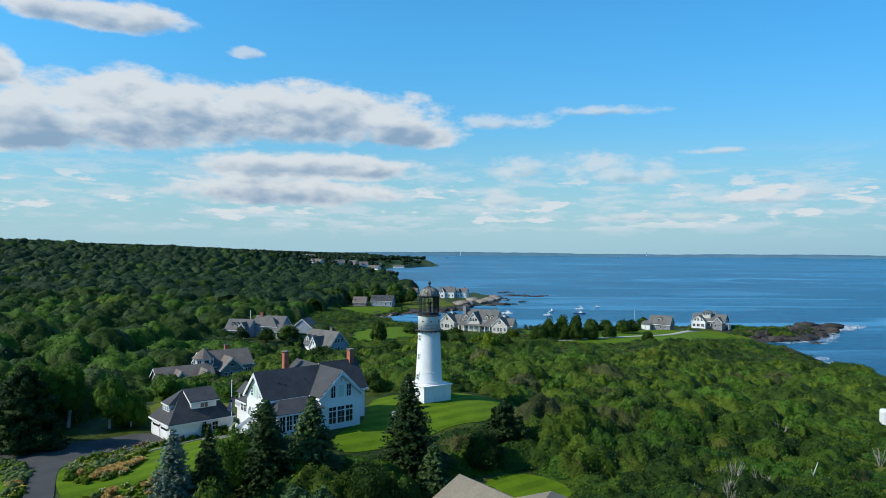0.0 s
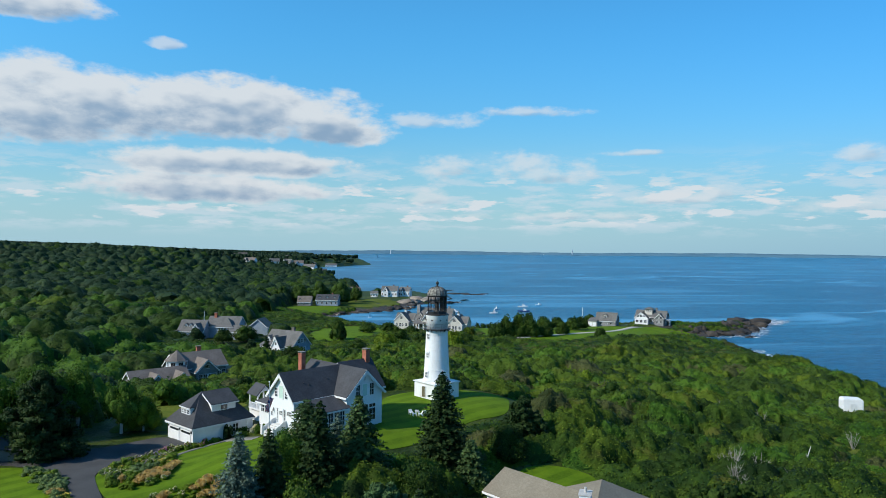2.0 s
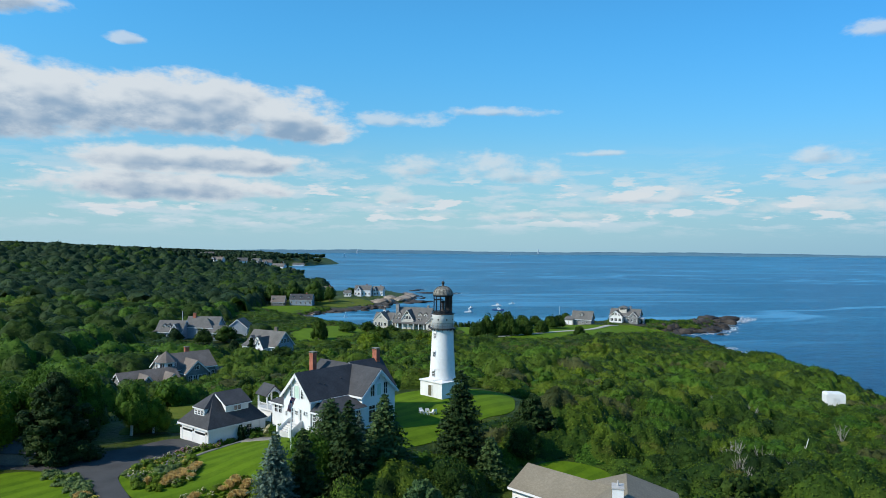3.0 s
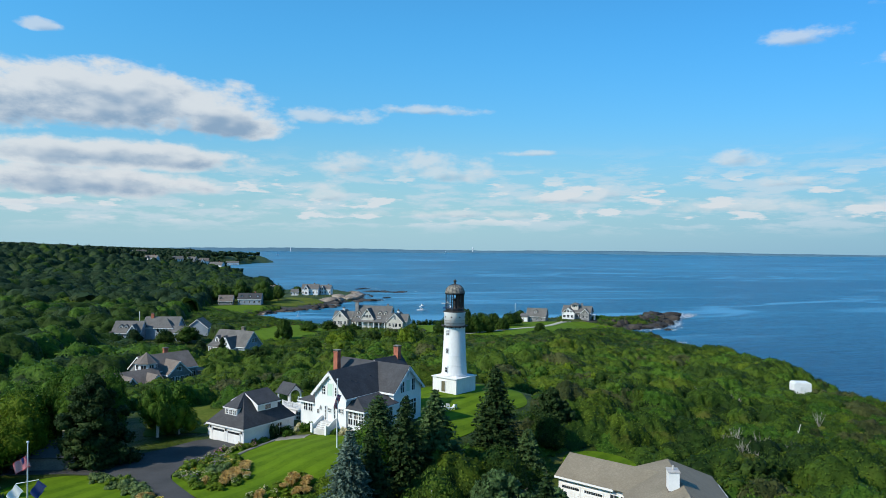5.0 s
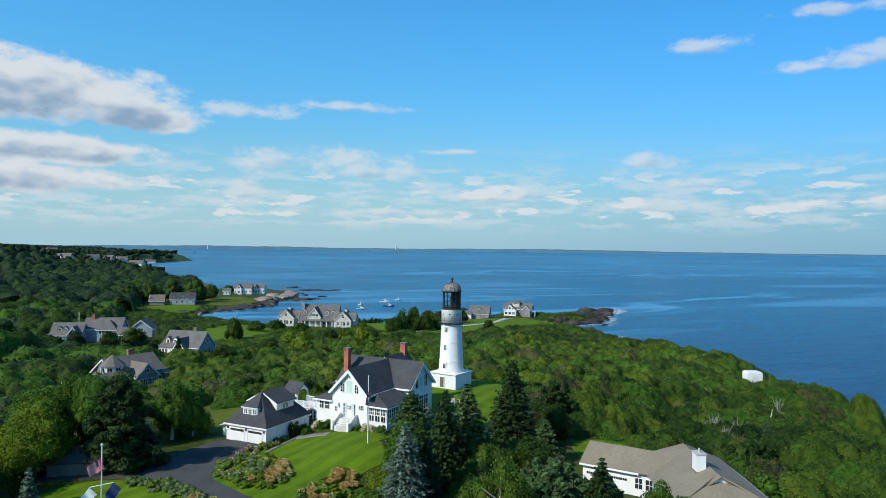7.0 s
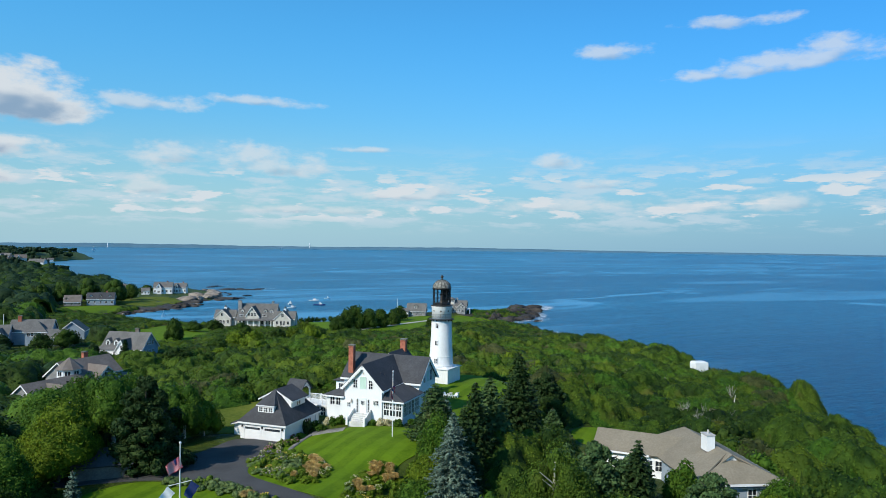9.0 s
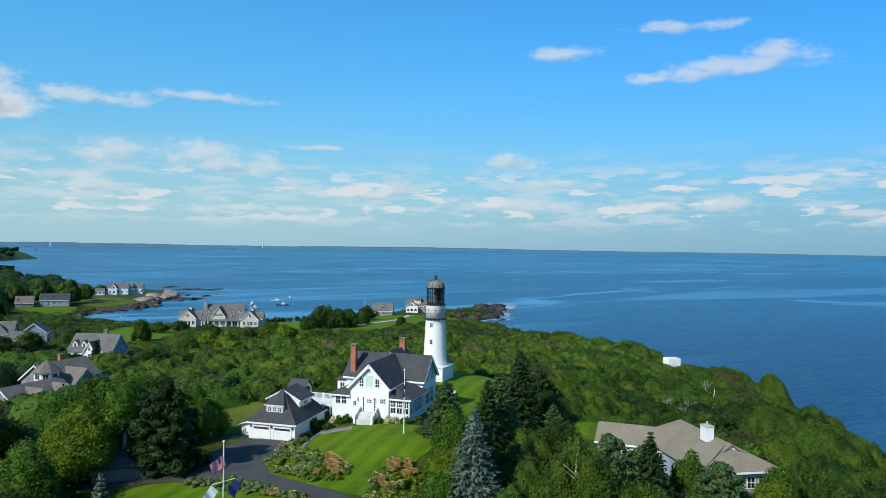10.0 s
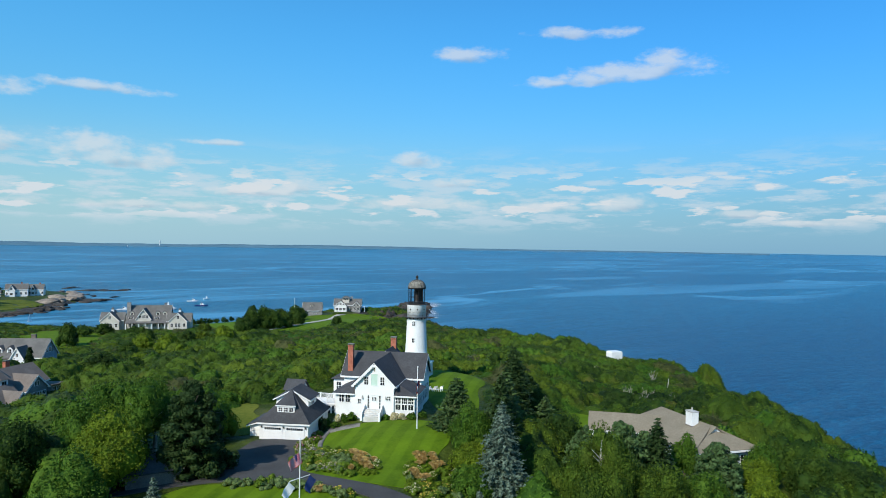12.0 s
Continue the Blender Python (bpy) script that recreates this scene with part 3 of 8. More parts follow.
HOME_LAWN = [(-35.5, 95.5), (-31.0, 97.0), (-24.0, 91.5), (-20.5, 86.0), (-25.0, 79.0), (-30, 77), (-36.5, 70.5), (-39.5, 71.0), (-43.5, 76.0), (-46.0, 81.0), (-45.8, 86.0), (-42.0, 91.0), (-38.8, 94.5)]
TOWER_LAWN = [(-15.5, 94.5), (-12, 100), (-12, 108), (-12, 118), (-2, 122), (6, 121.5), (11, 119), (10, 112), (8, 106), (2, 103), (-2, 98), (-8, 92), (-14, 88)]
NEAR_LAWN = [(-64, 50), (-66, 84), (-58, 88.0), (-53, 83.4), (-49.5, 79.0), (-45.5, 73.5), (-43.5, 66), (-45, 50)]
DRIVE = [(-37.5, 95.0), (-43.4, 100.6), (-47.0, 97.5), (-51.5, 93.8), (-60, 93.5), (-78, 96), (-78, 90.5), (-60, 88.8), (-52.5, 85.0), (-48.6, 80.2), (-44.5, 72.2), (-41.0, 62), (-39, 44), (-34.8, 44), (-37.6, 62), (-40.4, 70.5), (-44.6, 78.2), (-46.4, 82.5), (-44.8, 87.0), (-41.0, 91.8)]
WEST_MEADOW = [(-53, 102), (-48, 104.5), (-42.5, 102.6), (-40.6, 107), (-37.2, 109), (-38.4, 114), (-34.4, 117.5), (-36.2, 122), (-39, 123), (-41, 128), (-45, 126), (-49, 130), (-52, 124), (-50.4, 117), (-52.4, 111)]
POINT_LAWN = [(40, 340), (44, 380), (80, 380), (104, 372), (128, 362), (150, 368), (166, 352), (148, 328), (122, 308), (94, 290), (68, 284), (46, 286), (38, 304)]
BAY_LAWN = [(-40, 290), (-22, 286), (-6, 320), (-4, 345), (-14, 362), (-34, 352), (-42, 320)]
FAR_LAWN = [(-86, 502), (-78, 478), (-58, 465), (-47, 468), (-42, 488), (-33, 506), (-35, 520), (-60, 518), (-82, 515)]
PEN_LAWN = [(-46, 540), (-20, 515), (0, 535), (14, 560), (0, 590), (-30, 590)]
EAST_LAWN = [(5, 83), (10, 81.5), (16, 83.5), (17, 88), (12, 91), (6, 89)]
EAST_DRIVE = [(-27, 54), (-18, 60), (-10, 66), (-3, 70), (-1, 66), (-8, 60), (-16, 53), (-24, 47)]
TANK_GRASS = [(58, 92), (66, 92), (76, 104), (88, 120), (98, 128), (98, 138), (88, 138), (78, 126), (68, 112)]
patch("lawn", HOME_LAWN, LAWN, 0.06, "mown green lawn sloping below the white house", "lawn")
patch("lawn", TOWER_LAWN, LAWN, 0.06, "mown grass round the foot of the tower", "lawn")
patch("lawn", NEAR_LAWN, LAWN, 0.06, "bright mown lawn with the flagpole", "lawn")
patch("lawn", POINT_LAWN, LAWN, 0.10, "broad mown lawn on the low point", "lawn", 4.0)
patch("lawn", BAY_LAWN, LAWN, 0.10, "mown field beside the bay", "lawn", 4.0)
patch("lawn", FAR_LAWN, LAWN, 0.10, "mown field in front of the far trees", "lawn", 5.0)
patch("meadow", PEN_LAWN, MEADOW, 0.10, "rough green slope on the small rocky spit", "meadow", 5.0)
patch("lawn", EAST_LAWN, LAWN, 0.06, "small shaded lawn beside the taupe-roofed house", "lawn")
patch("meadow", WEST_MEADOW, MEADOW, 0.06, "dry rough grass behind the garage", "meadow")
patch("meadow", TANK_GRASS, MEADOW, 0.06, "low green growth leading to a white tank", "meadow", 2.5)
patch("driveway", DRIVE, ASPHALT, 0.10, "dark asphalt driveway curving to the garage", "driveway", 1.5)
patch("driveway", EAST_DRIVE, ASPHALT, 0.10, "grey asphalt drive under tree shade", "driveway", 1.5)


def ribbon(name, line, wide, material, lift, label, category, step=3.0):
    """A road or path along a line."""
    p = np.asarray(line, float)
    for _ in range(3):
        mid = np.stack([0.75 * p[:-1] + 0.25 * p[1:], 0.25 * p[:-1] + 0.75 * p[1:]], 1).reshape(-1, 2)
        p = np.concatenate([p[:1], mid, p[-1:]])
    d = np.gradient(p, axis=0)
    n = np.stack([-d[:, 1], d[:, 0]], 1) / np.linalg.norm(d, axis=1)[:, None]
    cols = [p + n * wide * k for k in (-0.52, -0.5, 0, 0.5, 0.52)]
    verts = []
    for k, c in enumerate(cols):
        z = land(c[:, 0], c[:, 1]) + (lift if 0 < k < 4 else -0.3)
        verts.append(np.stack([c[:, 0], c[:, 1], z], 1))
    m = len(p)
    faces = [(a * m + i, a * m + i + 1, (a + 1) * m + i + 1, (a + 1) * m + i) for a in range(4) for i in range(m - 1)]
    return mesh_object(name, np.concatenate(verts), faces, material, None, label, category, "structure")


ribbon("road", [(-12, 296), (14, 306), (30, 296), (48, 294), (72, 306), (98, 323), (118, 345), (130, 360), (138, 366)], 3.4, GRAVEL, 0.22, "pale gravel drive across the point lawns", "road")
ribbon("road", [(-26, 260), (-8, 276), (2, 300)], 2.6, GRAVEL, 0.22, "pale gravel track among shrubs", "road")
ribbon("path", [(-33.8, 97.0), (-36.2, 94.6), (-38.6, 91.5), (-39.5, 89.0)], 0.65, FLAGSTONE, 0.12, "curved stone path along the flower bed", "path")
ribbon("path", [(-29.6, 95.0), (-31.8, 96.4), (-33.8, 97.0)], 1.8, FLAGSTONE, 0.12, "flagstone landing before the front steps", "path")


def build_far_shore():
    """Low wooded land across the bay."""
    n = 240
    az = np.radians(np.linspace(-40, 66, n))
    deg = np.degrees(az)
    r = 4700.0
    fade = np.clip((62 - deg) / 40, 0, 1) ** 0.8
    top = 25 + 20 * fade * (0.75 + 0.2 * np.sin(deg * 0.22 + 1) + 0.06 * np.sin(deg * 0.9)) + 1.0 * np.sin(deg * 4.1) * fade
    x, y = np.sin(az) * r - 40, np.cos(az) * r
    back = 1.03
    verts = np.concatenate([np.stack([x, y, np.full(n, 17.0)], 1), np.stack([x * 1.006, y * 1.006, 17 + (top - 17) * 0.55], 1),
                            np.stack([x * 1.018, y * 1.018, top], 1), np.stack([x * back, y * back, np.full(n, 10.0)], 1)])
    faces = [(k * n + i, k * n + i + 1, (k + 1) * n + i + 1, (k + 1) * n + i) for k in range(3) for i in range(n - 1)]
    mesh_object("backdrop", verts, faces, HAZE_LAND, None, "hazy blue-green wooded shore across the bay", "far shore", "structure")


# distance haze is put into this blue-green woodland colour
HAZE_LAND = surface("haze_tinted_woods", (0.052, 0.125, 0.175), (0.075, 0.160, 0.215), 0.004, 0.03, 0.95, 0.0)
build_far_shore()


# ---- parts that buildings share ----
def facing(x, y, z, turn):
    """A pose on a wall: local x runs along the wall, local -y is outwards; turn in degrees about z."""
    return pose(x, y, z, 0, 0, turn)


def lattice(bm, xs, zs, y0, y1, m):
    """A frame with bars in one piece: every second field between the lines is an opening."""
    v = {(i, j, k): bm.verts.new(m @ Vector((x, y, z))) for i, x in enumerate(xs) for j, z in enumerate(zs) for k, y in enumerate((y0, y1))}
    solid = lambda i, j: 0 <= i < len(xs) - 1 and 0 <= j < len(zs) - 1 and not (i % 2 and j % 2)
    for i in range(len(xs) - 1):
        for j in range(len(zs) - 1):
            if not solid(i, j):
                continue
            for k in (0, 1):
                bm.faces.new([v[i, j, k], v[i + 1, j, k], v[i + 1, j + 1, k], v[i, j + 1, k]])
            for di, dj, p, q in ((-1, 0, (i, j), (i, j + 1)), (1, 0, (i + 1, j), (i + 1, j + 1)), (0, -1, (i, j), (i + 1, j)), (0, 1, (i, j + 1), (i + 1, j + 1))):
                if not solid(i + di, j + dj):
                    bm.faces.new([v[(*p, 0)], v[(*q, 0)], v[(*q, 1)], v[(*p, 1)]])


def window(parent, m, w, h, cols=2, rows=2, material=None, glass=None):
    """A framed window with muntins, proud of its wall, and a pane behind them. m stands at the sill's middle."""
    bm = bmesh.new()
    t, bar = 0.09, 0.025
    xs, zs = [-w / 2 - t, -w / 2], [-t, 0]
    for i in range(1, cols):
        xs += [-w / 2 + w * i / cols - bar, -w / 2 + w * i / cols + bar]
    for i in range(1, rows):
        zs += [h * i / rows - bar, h * i / rows + bar]
    lattice(bm, xs + [w / 2, w / 2 + t], zs + [h, h + t], -0.065, 0.02, m)
    frame_part = part("window", bm, material or TRIM, parent)
    bm = bmesh.new()
    box(bm, -w / 2, w / 2, -0.02, 0.01, 0, h, m)
    part("pane", bm, glass or GLASS, frame_part, "" if glass is None else "pale green panel")
    return frame_part


def panel_door(parent, m, w, h, material=None):
    bm = bmesh.new()
    for x0, x1 in ((-w / 2 - 0.12, -w / 2), (w / 2, w / 2 + 0.12)):
        box(bm, x0, x1, -0.08, 0.02, 0, h + 0.12, m)
    box(bm, -w / 2, w / 2, -0.08, 0.02, h, h + 0.12, m)
    frame_part = part("door_frame", bm, TRIM, parent)
    bm = bmesh.new()
    box(bm, -w / 2, w / 2, -0.03, 0.02, 0, h, m)
    for z0, z1 in ((0.15, 0.75), (0.9, 1.3)):
        for x0, x1 in ((-w / 2 + 0.1, -0.05), (0.05, w / 2 - 0.1)):
            box(bm, x0, x1, -0.05, 0, z0, z1, m)
    door = part("door", bm, material or TRIM, frame_part)
    return door


def chimney(parent, x, y, z0, z1, w=0.8, d=0.6, material=None, cap=None):
    bm = bmesh.new()
    box(bm, x - w / 2, x + w / 2, y - d / 2, y + d / 2, z0, z1 - 0.28)
    box(bm, x - w / 2 - 0.06, x + w / 2 + 0.06, y - d / 2 - 0.06, y + d / 2 + 0.06, z1 - 0.42, z1 - 0.3)
    stack = part("chimney", bm, material or BRICK_RED, parent, "red brick chimney" if material is None else "")
    bm = bmesh.new()
    box(bm, x - w / 2 - 0.08, x + w / 2 + 0.08, y - d / 2 - 0.08, y + d / 2 + 0.08, z1 - 0.1, z1)
    for sx in (-1, 1):
        for sy in (-1, 1):
            box(bm, x + sx * (w / 2 - 0.06) - 0.05, x + sx * (w / 2 - 0.06) + 0.05, y + sy * (d / 2 - 0.06) - 0.05, y + sy * (d / 2 - 0.06) + 0.05, z1 - 0.28, z1 - 0.1)
    part("cap", bm, cap or FLAGSTONE, stack)


def gable_block(parent, x0, x1, y0, y1, h, ridge, along, wall, roof, over=0.35, trim=True, base=-1.5, thick=0.16):
    """A block of walls under a gable roof; along says which axis the ridge follows."""
    bm = bmesh.new()
    if along == "y":
        mid = (x0 + x1) / 2
        prism(bm, [(x0, base), (x1, base), (x1, h), (mid, ridge - 0.1), (x0, h)], y0, y1, "y")
    else:
        mid = (y0 + y1) / 2
        prism(bm, [(y0, base), (y1, base), (y1, h), (mid, ridge - 0.1), (y0, h)], x0, x1, "x")
    part("wall", bm, wall, parent)
    half = ((x1 - x0) if along == "y" else (y1 - y0)) / 2
    drop = (ridge - h) / half
    for s in (-1, 1):
        bm = bmesh.new()
        e = mid + s * (half + over)
        ze = ridge - drop * (half + over) + 0.06
        if along == "y":
            pts = [(mid, y0 - over, ridge + 0.06), (mid, y1 + over, ridge + 0.06), (e, y1 + over, ze), (e, y0 - over, ze)]
        else:
            pts = [(x0 - over, mid, ridge + 0.06), (x1 + over, mid, ridge + 0.06), (x1 + over, e, ze), (x0 - over, e, ze)]
        slab(bm, pts, thick)
        part("roof", bm, roof, parent)
        if trim:
            bm = bmesh.new()
            if along == "y":
                xa, xb = (e - 0.02, e + 0.06) if s > 0 else (e - 0.06, e + 0.02)
                box(bm, xa, xb, y0 - over, y1 + over, ze - 0.30, ze - 0.03)
                for yy in (y0 - over, y1 + over):
                    slab(bm, [(mid, yy - 0.05, ridge - 0.04), (mid, yy + 0.05, ridge - 0.04), (e, yy + 0.05, ze - 0.1), (e, yy - 0.05, ze - 0.1)], 0.26)
            else:
                ya, yb = (e - 0.02, e + 0.06) if s > 0 else (e - 0.06, e + 0.02)
                box(bm, x0 - over, x1 + over, ya, yb, ze - 0.30, ze - 0.03)
                for xx in (x0 - over, x1 + over):
                    slab(bm, [(xx - 0.05, mid, ridge - 0.04), (xx + 0.05, mid, ridge - 0.04), (xx + 0.05, e, ze - 0.1), (xx - 0.05, e, ze - 0.1)], 0.26)
            part("fascia", bm, TRIM, parent)


def hip_block(parent, x0, x1, y0, y1, h, ridge, wall, roof, over=0.4, base=-1.5, inset=None, along="y", open_end=False):
    """A block of walls under a hipped roof. open_end: no hip at the far end, where the roof runs into another."""
    bm = bmesh.new()
    box(bm, x0, x1, y0, y1, base, h)
    part("wall", bm, wall, parent)
    X0, X1, Y0, Y1 = x0 - over, x1 + over, y0 - over, y1 + over
    k = inset if inset is not None else min(X1 - X0, Y1 - Y0) / 2
    ze = h - 0.02
    if along == "y":
        m = (X0 + X1) / 2
        a, b = (m, Y0 + k, ridge), (m, Y1 if open_end else Y1 - k, ridge)
        planes = [[(X0, Y0, ze), (X1, Y0, ze), a], [(X0, Y0, ze), a, b, (X0, Y1, ze)], [(X1, Y0, ze), (X1, Y1, ze), b, a]]
        if not open_end:
            planes.append([(X0, Y1, ze), b, (X1, Y1, ze)])
    else:
        m = (Y0 + Y1) / 2
        a, b = (X0 + k, m, ridge), (X1 - k, m, ridge)
        planes = [[(X0, Y0, ze), a, (X0, Y1, ze)], [(X1, Y0, ze), (X1, Y1, ze), b], [(X0, Y0, ze), (X1, Y0, ze), b, a], [(X0, Y1, ze), a, b, (X1, Y1, ze)]]
    for p in planes:
        bm = bmesh.new()
        slab(bm, p, 0.14)
        part("roof", bm, roof, parent)
    bm = bmesh.new()
    box(bm, X0 - 0.03, X1 + 0.03, Y0 - 0.03, Y0 + 0.06, ze - 0.28, ze - 0.06)
    box(bm, X0 - 0.03, X1 + 0.03, Y1 - 0.06, Y1 + 0.03, ze - 0.28, ze - 0.06)
    box(bm, X0 - 0.03, X0 + 0.06, Y0, Y1, ze - 0.28, ze - 0.06)
    box(bm, X1 - 0.06, X1 + 0.03, Y0, Y1, ze - 0.28, ze - 0.06)
    part("fascia", bm, TRIM, parent)


# ---- the lighthouse ----
def build_lighthouse():
    tower = thing("lighthouse", pose(-2.3, 116.2, 20.3, 0, 0, 35), "white cast-iron lighthouse with a black lantern and weathered dome", "lighthouse")
    bm = bmesh.new()
    box(bm, -2.75, 2.75, -2.75, 2.75, -1.5, 2.75)
    part("plinth", bm, TOWER, tower, "square white base with a small door")
    bm = bmesh.new()
    prism(bm, [(-2.95, -2.95), (2.95, -2.95), (2.95, 2.95), (-2.95, 2.95)], 2.75, 2.9, "z")
    turned(bm, [(3.5, 2.9), (2.45, 3.15)], 4, pose(0, 0, 0, 0, 0, 45))
    part("plinth_cap", bm, TOWER, tower)
    bm = bmesh.new()
    turned(bm, [(2.42, 2.95), (2.36, 3.2), (2.28, 3.5), (2.14, 6.0), (2.02, 8.4), (1.93, 10.6), (1.92, 11.5), (2.02, 11.7)], 48)
    smooth(part("shaft", bm, TOWER, tower))
    for z in (3.25, 4.95, 6.65, 8.35, 10.05, 11.05):
        r = float(np.interp(z, [3.2, 6.0, 8.4, 10.6, 11.5], [2.36, 2.14, 2.02, 1.93, 1.92]))
        bm = bmesh.new()
        turned(bm, [(r + 0.01, z - 0.05), (r + 0.022, z - 0.04), (r + 0.022, z + 0.04), (r + 0.01, z + 0.05)], 48)
        part("seam_ring", bm, TOWER, tower)
    # lower gallery
    bm = bmesh.new()
    turned(bm, [(2.0, 11.86), (2.38, 11.88), (2.42, 11.90), (2.42, 11.97), (1.9, 12.0)], 40)
    deck = part("gallery_deck", bm, IRON, tower, "dark iron gallery deck")
    for i in range(16):
        bm = bmesh.new()
        m = pose(0, 0, 0, 0, 0, i * 22.5)
        prism(bm, [(1.9, 11.55), (1.97, 11.55), (2.30, 11.80), (2.30, 11.87), (1.9, 11.87)], -0.035, 0.035, "y", m)
        part("bracket", bm, IRON, deck)

    def railing(r, z, high, posts, rings):
        bm = bmesh.new()
        for i in range(posts):
            a = 2 * math.pi * i / posts
            rod(bm, (r * math.cos(a), r * math.sin(a), z), (r * math.cos(a), r * math.sin(a), z + high), 0.014, segments=6)
        for k in range(1, rings + 1):
            zz = z + high * k / rings
            hoop(bm, r, zz, 0.013)
        part("railing", bm, IRON, tower, "thin black iron railing")

    railing(2.4, 11.98, 1.0, 16, 2)
    bm = bmesh.new()
    turned(bm, [(1.9, 11.95), (1.9, 14.1), (1.98, 14.25), (2.02, 14.4)], 48)
    drum = smooth(part("watch_room", bm, TOWER, tower))
    for i in range(8):
        bm = bmesh.new()
        a = radians(22 + i * 45)
        m = Matrix.Translation((1.88 * math.cos(a), 1.88 * math.sin(a), 13.55)) @ Matrix.Rotation(a, 4, "Z") @ Matrix.Rotation(radians(90), 4, "Y")
        turned(bm, [(0.14, 0), (0.14, 0.05)], 12, m)
        part("porthole", bm, IRON, drum)
    bm = bmesh.new()
    turned(bm, [(1.95, 14.38), (2.06, 14.42), (2.10, 14.46), (2.10, 14.53), (1.7, 14.58)], 40)
    part("gallery_deck", bm, IRON, tower, "dark iron gallery deck")
    # lantern
    bm = bmesh.new()
    turned(bm, [(1.70, 14.55), (1.70, 14.95), (1.62, 15.0)], 12)
    for i in range(12):
        a = radians(30 * i)
        b = radians(30 * (i + 1))
        p = (1.64 * math.cos(a), 1.64 * math.sin(a))
        q = (1.64 * math.cos(b), 1.64 * math.sin(b))
        rod(bm, (*p, 14.9), (*p, 17.75), 0.075, segments=6)
        for z in (15.9, 16.8):
            rod(bm, (*p, z), (*q, z), 0.032, segments=6)
    turned(bm, [(1.62, 17.55), (1.78, 17.6), (1.82, 17.7), (1.82, 17.8), (1.7, 17.85)], 24)
    lantern = part("lantern_cage", bm, BLACK_IRON, tower, "black iron lantern cage with slender bars")
    bm = bmesh.new()
    for i in (11, 0):
        a, b = radians(30 * i + 2), radians(30 * (i + 1) - 2)
        pts = [(1.58 * math.cos(a), 1.58 * math.sin(a)), (1.58 * math.cos(b), 1.58 * math.sin(b)), (1.54 * math.cos(b), 1.54 * math.sin(b)), (1.54 * math.cos(a), 1.54 * math.sin(a))]
        prism(bm, pts, 14.95, 17.6, "z")
    part("blank_panel", bm, BLACK_IRON, lantern)
    bm = bmesh.new()
    turned(bm, [(0.55, 14.5), (0.42, 14.8), (0.30, 15.2), (0.30, 16.4), (0.5, 16.6), (0.2, 16.8)], 12)
    part("lens_pedestal", bm, IRON, lantern)
    bm = bmesh.new()
    dome = [(1.76 * math.cos(radians(a)) ** 0.85, 17.8 + 1.55 * math.sin(radians(a))) for a in (0, 12, 24, 36, 48, 60, 72, 82)]
    turned(bm, [(1.8, 17.72)] + dome + [(0.2, 19.36)], 16)
    part("dome", bm, DOME, tower, "weathered grey-brown ribbed dome")
    bm = bmesh.new()
    for i in range(16):
        a = 2 * math.pi * i / 16
        for (r0, z0), (r1, z1) in zip(dome, dome[1:]):
            rod(bm, (r0 * math.cos(a), r0 * math.sin(a), z0), (r1 * math.cos(a), r1 * math.sin(a), z1), 0.035, segments=5)
    part("dome_rib", bm, IRON, tower)
    bm = bmesh.new()
    turned(bm, [(0.24, 19.3), (0.30, 19.42), (0.16, 19.5), (0.13, 19.68), (0.22, 19.76), (0.28, 19.9), (0.28, 20.0), (0.2, 20.14), (0.08, 20.24), (0.03, 20.3), (0.012, 20.55)], 16)
    smooth(part("finial_ball", bm, IRON, tower))
    # door and windows
    m = facing(-2.76, 0.2, 0.35, -90)
    panel_door(tower, m, 0.85, 1.85, DOOR_WOOD)
    for z in (3.75, 7.1, 10.35):
        r = float(np.interp(z, [3.2, 6.0, 8.4, 10.6], [2.36, 2.14, 2.02, 1.93]))
        window(tower, pose(-r + 0.02, 0, z, 0, 0, -90), 0.5, 0.85, 2, 2)
        bm = bmesh.new()
        turned(bm, [(0.42, -0.1), (0.42, 0.02)], 16, Matrix.Translation((-r + 0.02, 0, z + 0.95)) @ Matrix.Rotation(radians(-90), 4, "Y") @ Matrix.Diagonal((0.55, 1, 1, 1)))
        part("window_hood", bm, TOWER, tower)


build_lighthouse()


